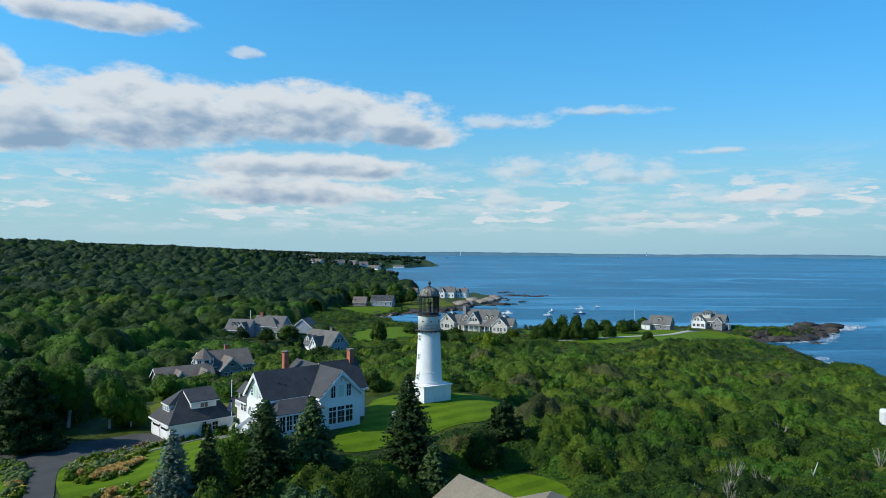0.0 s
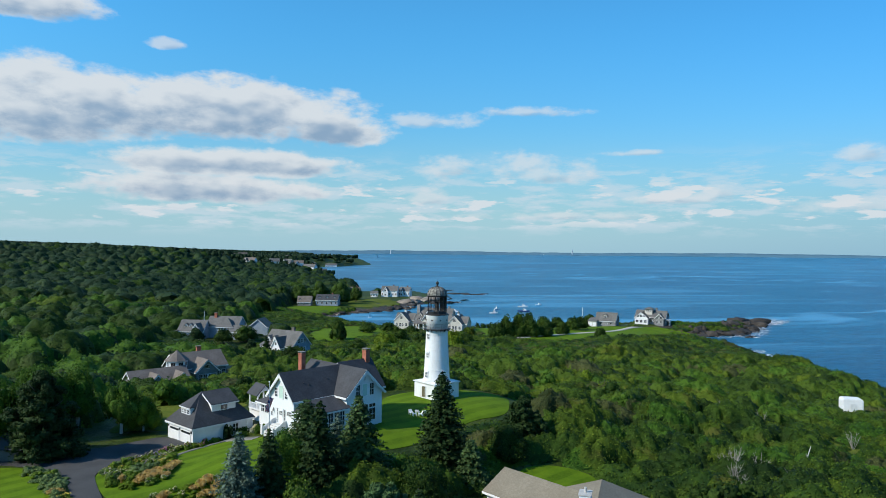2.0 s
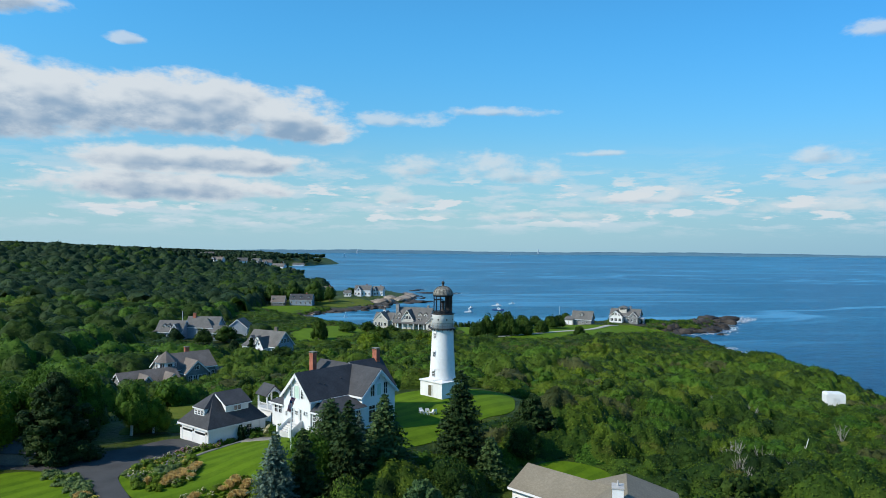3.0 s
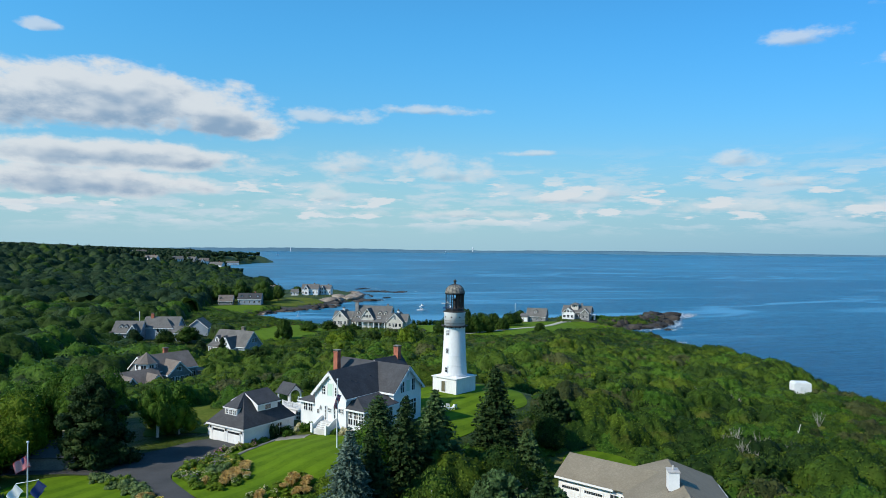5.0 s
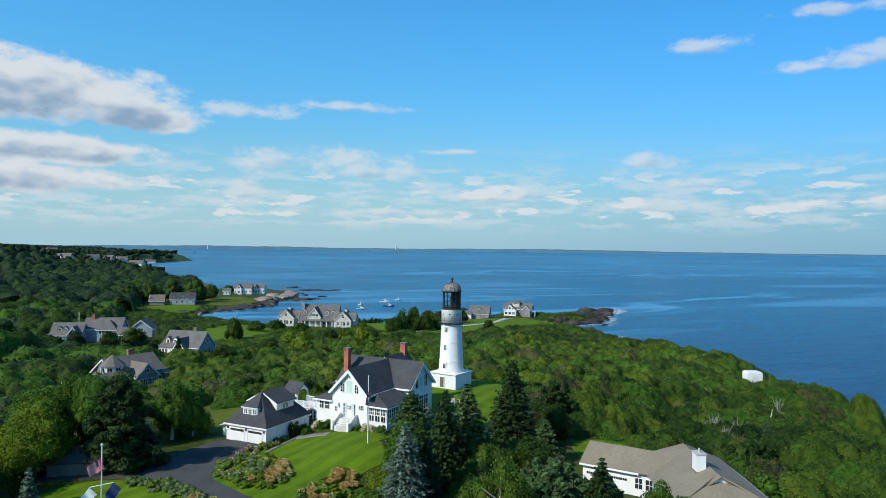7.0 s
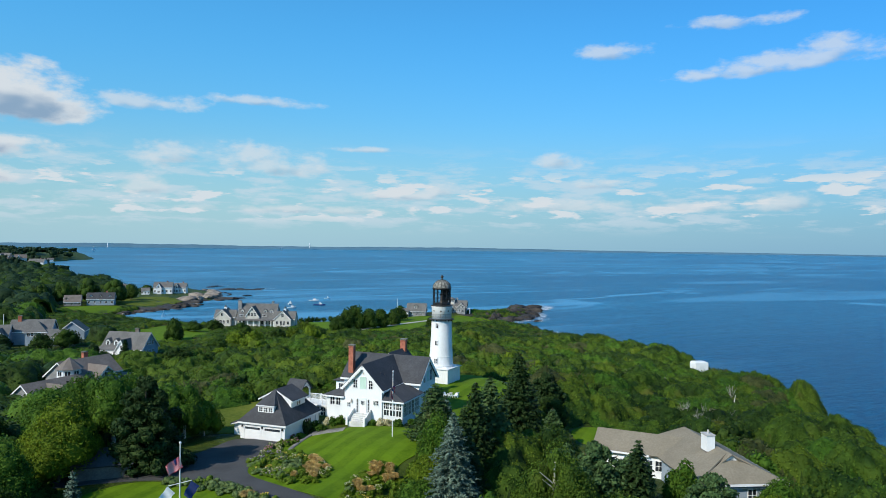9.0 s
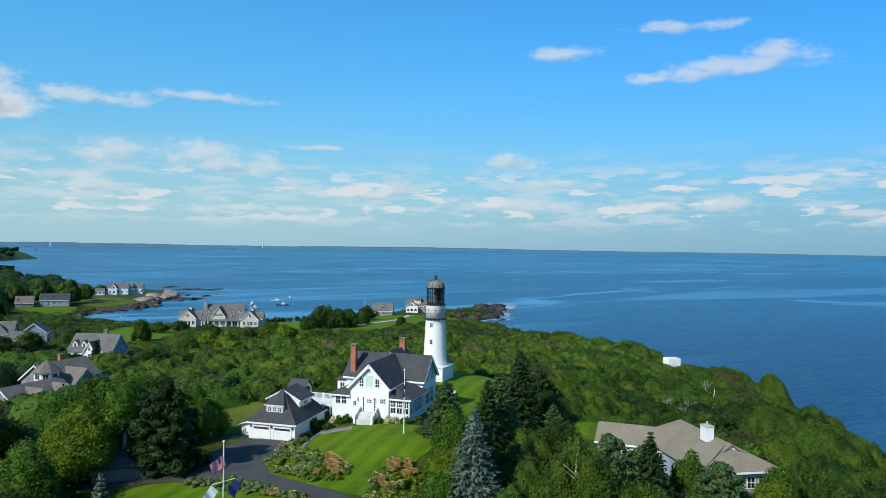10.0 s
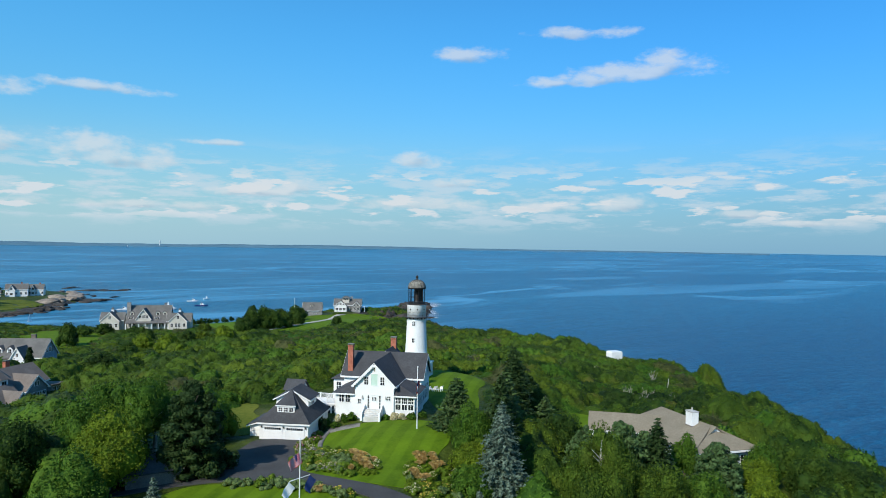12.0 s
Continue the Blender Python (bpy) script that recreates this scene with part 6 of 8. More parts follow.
def pine(x, y, h, r, material, label, seed, leaf=0.24, leaves=2600, clear=0.12):
    """A broad pine: stacked uneven clumps of needles."""
    rng = np.random.default_rng(seed)
    z = land_at(x, y)
    tree = thing("pine_tree", pose(x, y, z), label, "pine tree")
    trunk_mesh(tree, h * 0.92, 0.03 * h, BARK, seed, 6)
    pieces = []
    k = 38
    for i in range(k):
        t = (i + 0.5) / k
        zz = h * (clear + (0.93 - clear) * t)
        reach = r * (1 - t ** 2.2) * 0.72 + 0.25
        a = i * 2.4 + rng.uniform(-0.3, 0.3)
        d = reach * math.sqrt(rng.uniform(0.1, 1))
        size = r * rng.uniform(0.28, 0.44) * (1.05 - 0.45 * t)
        m = lumpy_crown(seed * 31 + i, leaves // k, leaf / size, 6, 0.75, 0.1, 0.84)
        pieces.append(placed(m, d * math.cos(a), d * math.sin(a), zz - 0.4 * size, size, size, rng.uniform(0, 6.28)))
    for i in range(16):                         # the dense middle of the crown
        t = (i + 0.5) / 16
        size = (r * (1 - t ** 2.2) * 0.80 + 0.2) * rng.uniform(0.85, 1.05)
        m = lumpy_crown(seed * 57 + i, leaves // 20, leaf / size, 9, 0.6, 0.1, 0.84)
        pieces.append(placed(m, rng.normal(0, 0.08 * r), rng.normal(0, 0.08 * r), h * (clear + (0.90 - clear) * t) - 0.5 * size, size, min(size, 2.2), rng.uniform(0, 6.28)))
    v, f = join(pieces)
    mesh_object("crown", v, f, material, tree)
    return tree


# conifers and trees round the lawns
conifer(-27.0, 68.0, 12.3, 3.8, BLUE_NEEDLE, "tall silvery blue spruce with dense layered boughs", 1, 0.19, 1.8, 0.10)
conifer(-4.3, 87.6, 13.2, 4.6, DARK_NEEDLE, "tall dark green spruce near the tower lawn", 2, 0.27, 1.5, 0.03, 0.2, 0.75)
conifer(-15.2, 78.9, 10.8, 4.9, SPRUCE_NEEDLE, "broad olive-green spruce with drooping boughs", 3, 0.30, 1.3, 0.03, 0.35, 0.8)
conifer(-21.6, 82.4, 7.8, 3.8, SPRUCE_NEEDLE, "dense dark green conical spruce beside the lawn", 4, 0.24, 1.7, 0.02, 0.1, 0.65)
conifer(-24.3, 70.4, 11.4, 3.4, DARK_NEEDLE, "slim dark spruce behind the blue one", 5, 0.27, 1.4, 0.04)
conifer(-18.0, 86.0, 5.4, 2.0, BLUE_NEEDLE, "small blue-grey spruce by the house", 6, 0.22, 1.5, 0.03)
conifer(-9.6, 57.5, 9.8, 3.4, DARK_NEEDLE, "dark pointed fir beside the taupe-roofed house", 7, 0.25, 1.5, 0.03)
conifer(-19.5, 75.5, 11.2, 3.7, DARK_NEEDLE, "dark spruce behind the silvery blue one", 11, 0.27, 1.3, 0.03)
pine(9.0, 98.5, 6.4, 3.9, DARK_NEEDLE, "dark dense evergreen beside the tower lawn", 12, 0.22, 5000, 0.04)
conifer(-1.0, 83.5, 6.4, 3.0, SPRUCE_NEEDLE, "green spruce above the east lawn", 13, 0.27, 1.3, 0.03)
conifer(-32.0, 66.5, 2.4, 0.9, BLUE_NEEDLE, "little blue spruce in the flower border", 9, 0.16, 1.5, 0.02)
conifer(-64.0, 80.5, 4.5, 1.3, BLUE_NEEDLE, "young blue spruce beside the shed", 10, 0.2, 1.4, 0.02)
pine(-56.2, 91.0, 11.6, 6.1, DARK_NEEDLE, "broad dark pine with dense dark needles", 21, 0.2, 12000, 0.05)
pine(-13.0, 60.5, 8.8, 5.4, PALE_NEEDLE, "wide spreading grey-green pine tree", 22, 0.2, 7000, 0.05)
pine(-7.0, 61.0, 6.6, 3.8, PALE_NEEDLE, "low grey-green pine before the taupe roof", 23, 0.2, 5000, 0.05)
pine(-3.8, 52.5, 7.4, 5.0, PALE_NEEDLE, "rounded grey-green pine before shrubs", 24, 0.2, 5500, 0.04)
pine(-12.0, 67.0, 6.0, 3.8, PALE_NEEDLE, "low grey-green pine beside the drive", 25, 0.2, 5000, 0.04)
broadleaf(-2.4, 57.8, 7.0, 2.4, BROADLEAF, BARK, "round bright green tree beside a fir", 31, 3000, 0.14)
broadleaf(-20.5, 58.0, 10.4, 4.8, SHRUB, PALE_BARK, "large olive-green tree with pale inner branches", 32, 9000, 0.13, 0.03)
broadleaf(-65.4, 91.5, 9.6, 5.0, LIME_LEAF, BARK, "yellow-green maple with dense foliage", 33, 6500, 0.16, 0.12)
broadleaf(-59.5, 99.5, 11.2, 4.0, BROADLEAF, PALE_BARK, "tall birch with pale stems", 34, 3600, 0.15, 0.3, group="birches by the drive")
broadleaf(-62.5, 102.5, 10.8, 3.8, BROADLEAF, PALE_BARK, "tall birch with pale stems", 35, 3400, 0.15, 0.32, group="birches by the drive")
broadleaf(-56.8, 102.8, 10.4, 3.6, BROADLEAF, PALE_BARK, "tall birch with pale stems", 36, 3200, 0.15, 0.3, group="birches by the drive")
broadleaf(-66.5, 98.0, 9.8, 4.0, BROADLEAF, PALE_BARK, "tall birch with pale stems", 37, 3400, 0.15, 0.25, group="birches by the drive")
broadleaf(-50.4, 102.6, 8.4, 3.3, BROADLEAF, PALE_BARK, "light birch with an open crown beside the drive", 38, 1500, 0.15, 0.22)
broadleaf(-47.6, 103.6, 5.6, 2.8, LIME_LEAF, PALE_BARK, "low spreading birch beside the drive", 59, 1500, 0.15, 0.06)
broadleaf(-24.0, 76.8, 6.4, 3.4, BROADLEAF, BARK, "leafy green bush beside the lawn", 39, 4000, 0.15, 0.03, "bush")
broadleaf(-27.5, 72.6, 5.0, 3.2, LIME_LEAF, BARK, "light green bush at the lawn edge", 40, 3600, 0.15, 0.03, "bush")
broadleaf(-30.5, 69.6, 3.8, 2.8, BROADLEAF, BARK, "leafy bush behind the flower border", 41, 3000, 0.14, 0.03, "bush")
broadleaf(-8.0, 74.5, 6.8, 4.0, FOREST, BARK, "dark green rounded tree near the east lawn", 42, 4200, 0.16, 0.05)
broadleaf(-70.5, 84.0, 7.8, 4.2, BROADLEAF, BARK, "leafy green tree beside the near lawn", 45, 4600, 0.16, 0.08)
broadleaf(-74.0, 95.0, 9.2, 4.8, FOREST, BARK, "dark green tree at the edge of the woods", 46, 5000, 0.16, 0.1)
conifer(-77.0, 103.0, 9.0, 3.6, BLUE_NEEDLE, "blue-grey spruce at the edge of the woods", 47, 0.27, 1.4, 0.04)
broadleaf(-71.0, 76.5, 5.4, 3.6, FOREST, BARK, "low dark tree beside the near lawn", 48, 4200, 0.16, 0.05)
broadleaf(5.5, 92.0, 5.0, 3.4, SHRUB_DARK, BARK, "dark rounded bush beside the tower lawn", 49, 3200, 0.16, 0.03, "bush")
broadleaf(-50.5, 108.5, 5.0, 2.8, SHRUB_GOLD, BARK, "olive bush at the meadow edge", 50, 2400, 0.15, 0.05, "bush")

broadleaf(3.2, 50.6, 5.6, 3.0, LIME_LEAF, BARK, "light green leafy bush beside the taupe-roofed house", 51, 4000, 0.14, 0.03, "bush")
broadleaf(6.8, 51.6, 6.4, 3.0, BROADLEAF, BARK, "leafy olive tree at the house corner", 52, 4000, 0.14, 0.05)
broadleaf(-10.0, 51.0, 5.0, 3.2, BROADLEAF, BARK, "green bush under the grey-green pines", 53, 4000, 0.14, 0.03, "bush")
broadleaf(-16.0, 53.0, 6.0, 3.6, SHRUB, BARK, "olive-green bushy tree by the shaded drive", 54, 4500, 0.14, 0.03)
broadleaf(-1.0, 48.0, 4.6, 3.2, LIME_LEAF, BARK, "light green bush below the pines", 55, 4000, 0.14, 0.03, "bush")
broadleaf(11.0, 47.0, 6.6, 3.8, FOREST, BARK, "dark green tree beside the taupe-roofed house", 56, 4800, 0.15, 0.03)
broadleaf(22.0, 50.0, 6.8, 4.2, BROADLEAF, BARK, "broad leafy tree on the seaward slope", 57, 5200, 0.15, 0.03)
broadleaf(16.5, 44.0, 5.6, 3.8, SHRUB_DARK, BARK, "dark broad bush on the seaward slope", 58, 4600, 0.15, 0.03, "bush")


def grass_tuft(rng, blades):
    """A fountain of arching blades, radius and height about 1."""
    a, lean = rng.uniform(0, 2 * math.pi, blades), rng.uniform(0.1, 1.0, blades) ** 0.8
    out, side = np.stack([np.cos(a), np.sin(a)], 1), np.stack([-np.sin(a), np.cos(a)], 1)
    high, wide = rng.uniform(0.6, 1.05, blades), 0.055
    rows = []
    for reach, z, w in ((0.10, 0.0, 0.6), (0.45, 0.72, 1.0), (0.95, 0.95, 0.25)):
        centre = np.concatenate([out * (lean * reach + 0.12 * rng.uniform(0, 1, blades))[:, None], (high * z * (1 - 0.35 * lean * (reach > 0.9)))[:, None]], 1)
        half = np.concatenate([side * wide * w, np.zeros((blades, 1))], 1)
        rows.append((centre - half, centre + half))
    v = np.stack([p for row in rows for p in row], 1).reshape(-1, 3)
    base = np.arange(blades)[:, None] * 6
    return v, np.concatenate([base + (0, 1, 3, 2), base + (2, 3, 5, 4)])


def border(outline, seed, count, palette, size=(0.5, 1.0)):
    """Separate clumps of flowers and shrubs inside a bed."""
    rng = np.random.default_rng(seed)
    edge = np.asarray(outline, float)
    lo, hi = edge.min(0), edge.max(0)
    made, spots = 0, []
    while made < count:
        p = rng.uniform(lo, hi)
        if not inside(edge, p[:1], p[1:])[0] or any(math.hypot(p[0] - a, p[1] - b) < 0.72 for a, b in spots):
            count -= 0.02
            continue
        spots.append(tuple(p))
        name, label, material, lo_h, hi_h, leaf = palette[rng.integers(len(palette))]
        r = rng.uniform(*size)
        h = rng.uniform(lo_h, hi_h)
        x, y = float(p[0]), float(p[1])
        if name == "grass_clump":
            v, f = grass_tuft(rng, 420)
        else:
            v, f = lumpy_crown(int(rng.integers(1e6)), 400, leaf * 0.6 / r, 12, 1.0, 0.1, 0.78, ball=ROUND)
        v = v * (r, r, h / v[:, 2].max()) - (0, 0, 0.05)
        bloom = name == "flower_clump"
        ob = mesh_object(name, v, f, GARDEN_LEAF if bloom else material, None, label, name.replace("_", " "))
        ob.matrix_basis = pose(x, y, land_at(x, y))
        if bloom:
            top = v[rng.choice(len(v), 95)]
            top = top[top[:, 2] > 0.45 * h] + (0, 0, 0.04)
            bv, bf = leaf_quads(rng, top, np.tile((0.0, 0.0, 1.0), (len(top), 1)), 0.085, 0.9, 0.5)
            mesh_object("blossoms", bv, bf, material, ob, "small open blossoms")
        made += 1


MOUND = ("garden_shrub", "grey-green mounded garden shrub", SAGE_LEAF, 0.7, 1.2, 0.10)
GREEN_SHRUB = ("garden_shrub", "rounded green garden shrub", GARDEN_LEAF, 0.6, 1.2, 0.11)
LIME_SHRUB = ("garden_shrub", "low yellow-green garden shrub", LIME_LEAF, 0.5, 0.9, 0.10)
PLUME = ("grass_clump", "tan-gold plume grass in the garden bed", ORANGE_LEAF, 0.7, 1.2, 0.13)
CREAM = ("flower_clump", "cream flowering clump in the garden bed", CREAM_BLOOM, 0.5, 0.9, 0.10)
YELLOW = ("flower_clump", "yellow flowering clump in the garden bed", YELLOW_BLOOM, 0.5, 0.9, 0.10)
LILAC = ("flower_clump", "lavender flowering clump in the garden bed", LILAC_BLOOM, 0.5, 0.9, 0.10)
PINK = ("flower_clump", "pink flowering clump beside the garage", PINK_BLOOM, 0.6, 1.0, 0.11)
# long bed beside the drive, from the garage to its plume grasses
border([(-40.4, 94.0), (-38.6, 95.0), (-40.0, 91.2), (-39.2, 89.4), (-42.6, 87.4), (-44.6, 87.6), (-42.4, 90.6)], 71, 26, [CREAM, GREEN_SHRUB, LILAC, CREAM, PINK, LIME_SHRUB], (0.5, 0.9))
border([(-42.6, 87.4), (-39.2, 89.4), (-38.2, 86.0), (-40.2, 80.4), (-43.2, 78.8), (-45.2, 82.0), (-45.2, 86.4), (-44.6, 87.6)], 75, 40, [MOUND, MOUND, GREEN_SHRUB, YELLOW, CREAM, MOUND, GREEN_SHRUB, LILAC], (0.7, 1.3))
border([(-38.2, 86.0), (-36.8, 83.0), (-37.4, 78.8), (-40.0, 76.2), (-42.6, 77.4), (-43.2, 78.8), (-40.2, 80.4)], 76, 32, [PLUME, PLUME, GREEN_SHRUB, CREAM, PLUME, LIME_SHRUB], (0.5, 0.95))
# bed at the lower lawn edge
border([(-30.4, 78.6), (-32.6, 78.0), (-36.8, 75.0), (-37.6, 73.0), (-34.6, 71.8), (-31.0, 74.6)], 72, 26, [PLUME, PLUME, PLUME, LIME_SHRUB, CREAM], (0.5, 0.95))
border([(-31.0, 74.6), (-34.6, 71.8), (-37.6, 73.0), (-39.4, 71.4), (-39.2, 68.6), (-36.5, 66.2), (-31.5, 67.5), (-28.4, 73.5)], 77, 64, [GREEN_SHRUB, LIME_SHRUB, CREAM, GREEN_SHRUB, MOUND, YELLOW, LIME_SHRUB], (0.6, 1.1))
border([(-36.0, 97.2), (-34.6, 98.0), (-38.0, 93.2), (-39.4, 93.6)], 73, 10, [PINK, GREEN_SHRUB, LILAC], (0.5, 0.9))
border([(-54.8, 85.8), (-52.4, 84.4), (-48.6, 79.2), (-47.4, 77.2), (-48.6, 76.2), (-51.0, 79.4), (-54.6, 83.6)], 74, 18, [MOUND, GREEN_SHRUB, MOUND], (0.7, 1.3))
border([(-47.4, 77.2), (-45.0, 72.6), (-46.2, 71.6), (-48.6, 76.2)], 78, 10, [PLUME, MOUND, YELLOW, GREEN_SHRUB], (0.6, 1.1))
# foundation planting before the white house
for k, (u, v, r, h, mat, what) in enumerate([(-5.6, -0.9, 0.8, 1.3, CREAM_BLOOM, "white hydrangea below the windows"), (-4.4, -0.9, 0.9, 1.4, BROADLEAF, "dark green foundation shrub"), (-3.3, -0.9, 0.9, 1.5, BROADLEAF, "dark green foundation shrub"),
                                             (2.1, -0.9, 0.8, 1.0, BROADLEAF, "low green foundation shrub"), (3.4, -0.8, 0.9, 1.2, CREAM_BLOOM, "white hydrangea below the windows"), (4.6, -0.8, 0.9, 1.2, CREAM_BLOOM, "white hydrangea below the windows"),
                                             (6.0, -0.7, 1.0, 1.2, BROADLEAF, "dark green foundation shrub"), (7.4, 1.2, 0.9, 1.1, BROADLEAF, "dark green foundation shrub"), (-6.9, -2.2, 1.2, 1.2, BROADLEAF, "clipped dark green hedge shrub"),
                                             (-5.2, -3.2, 1.2, 1.1, BROADLEAF, "clipped dark green hedge shrub"), (-8.2, -0.6, 1.1, 1.4, SHRUB, "dense dark green hedge shrub"), (-6.6, -4.6, 0.8, 2.3, DARK_NEEDLE, "dark climbing shrub against the garage")]):
    spot = pose(-26.4, 96.0, 0, 0, 0, -50) @ Vector((u, v, 0))
    vv, ff = lumpy_crown(900 + k, 420, 0.13 / r, 10, 1.0, 0.1, 0.7)
    vv = vv * (r, r, h / vv[:, 2].max()) - (0, 0, 0.1)
    ob = mesh_object("garden_shrub", vv, ff, mat, None, what, "garden shrub")
    ob.matrix_basis = pose(spot.x, spot.y, land_at(spot.x, spot.y))


# ---- houses across the shrubs and along the bay ----
def dormer(parent, m, w, d, h, rise, wall, roof, cols=2):
    """A small gabled dormer; m stands at the middle of its face, local -y outwards."""
    bm = bmesh.new()
    prism(bm, [(-w / 2, -0.6), (w / 2, -0.6), (w / 2, h), (0, h + rise), (-w / 2, h)], 0, d, "y", m)
    face = part("dormer", bm, wall, parent)
    for s in (-1, 1):
        bm = bmesh.new()
        slab(bm, [m @ Vector(p) for p in ((0, -0.25, h + rise + 0.06), (0, d, h + rise + 0.06), (s * (w / 2 + 0.3), d, h - 0.2), (s * (w / 2 + 0.3), -0.25, h - 0.2))], 0.12)
        part("roof", bm, roof, parent)
    window(parent, m @ pose(0, 0, 0.1), w * 0.55, h * 0.8, cols, 2)
    return face


def cupola(parent, x, y, z, w=1.2, high=1.5):
    bm = bmesh.new()
    box(bm, x - w / 2, x + w / 2, y - w / 2, y + w / 2, z - 1.0, z + high * 0.6)
    part("cupola", bm, TRIM, parent)
    bm = bmesh.new()
    turned(bm, [(w * 0.95, z + high * 0.6), (w * 0.35, z + high), (0.05, z + high * 1.5)], 4, Matrix.Translation((x, y, 0)) @ pose(0, 0, 0, 0, 0, 45) @ Matrix.Translation((0, 0, 0)))
    part("cupola_roof", bm, GREY_ROOF, parent)


def row_of_windows(parent, xs, y, z, w, h, turn=0, cols=2, rows=2):
    for x in xs:
        window(parent, facing(x, y, z, turn), w, h, cols, rows)


def build_mansion():
    h = thing("house", pose(17.5, 352.0, land_at(17.5, 350) + 0.2, 0, 0, -28), "large shingled mansion with a steep roof and two pavilions", "house")
    hip_end = 0.35
    gable_block(h, -21.5, -12.5, -3.0, 8.0, 4.6, 9.0, "y", TAN_WALL, GREY_ROOF, hip_end)
    gable_block(h, 12.0, 21.0, -5.0, 6.5, 4.2, 8.6, "y", TAN_WALL, GREY_ROOF, hip_end)
    gable_block(h, -22.5, -11.0, 0.5, 7.5, 4.6, 8.2, "x", TAN_WALL, GREY_ROOF, hip_end)
    gable_block(h, 10.5, 22.5, -1.5, 5.5, 4.2, 7.8, "x", TAN_WALL, GREY_ROOF, hip_end)
    gable_block(h, -9.5, 11.5, 0.0, 12.0, 4.6, 11.6, "x", TAN_WALL, GREY_ROOF, 0.4)
    gable_block(h, -4.6, 2.6, -1.6, 7.0, 5.4, 10.6, "y", TAN_WALL, GREY_ROOF, 0.4)
    cupola(h, -17.0, 3.0, 9.0)
    cupola(h, 16.5, 1.5, 8.6)
    bm = bmesh.new()
    slab(bm, [(-9.8, 0.2, 4.5), (11.8, 0.2, 4.5), (11.8, -3.6, 3.1), (-9.8, -3.6, 3.1)], 0.16)
    part("roof", bm, GREY_ROOF, h)
    for x in (-9.4, -6.2, -3.0, 0.2, 3.4, 6.6, 9.8, 11.4):
        bm = bmesh.new()
        box(bm, x - 0.2, x + 0.2, -3.4, -3.0, -1.0, 3.1)
        part("porch_column", bm, TRIM, h)
    for x in (-7.4, 5.4, 8.8):
        dormer(h, pose(x, 2.0, 6.6), 1.9, 3.4, 1.5, 0.9, TAN_WALL, GREY_ROOF)
    for x in (-7.4, 5.4):
        window(h, pose(x, 0.0, 5.0), 2.2, 0.9, 3, 2)
    row_of_windows(h, (-2.6, -1.0, 0.6), -1.6, 5.4, 1.2, 1.6)
    window(h, facing(-1.0, -1.6, 8.2, 0), 0.9, 1.1, 2, 2)
    row_of_windows(h, (-8.0, -5.8, 4.2, 6.4, 8.6), 0.0, 0.8, 1.2, 1.7)
    for cx, y in ((-17.0, -3.0), (16.5, -5.0)):
        row_of_windows(h, (cx - 3.0, cx + 3.0), y, 1.2, 1.2, 1.7)
        row_of_windows(h, (cx - 0.75, cx + 0.75), y, 1.0, 1.1, 2.0)
        window(h, facing(cx, y, 5.2, 0), 1.3, 1.7, 2, 3)
    for y in (1.5, 4.0):
        window(h, facing(21.0, y, 1.2, 90), 1.2, 1.6)
        window(h, facing(-21.5, y, 1.2, -90), 1.2, 1.6)
    chimney(h, -9.2, 4.0, 6.0, 13.4, 1.9, 1.2, GREY_WALL)
    chimney(h, 8.4, 7.5, 8.0, 12.8, 1.2, 1.0, GREY_WALL)
    h.scale = (0.92, 0.92, 0.92)


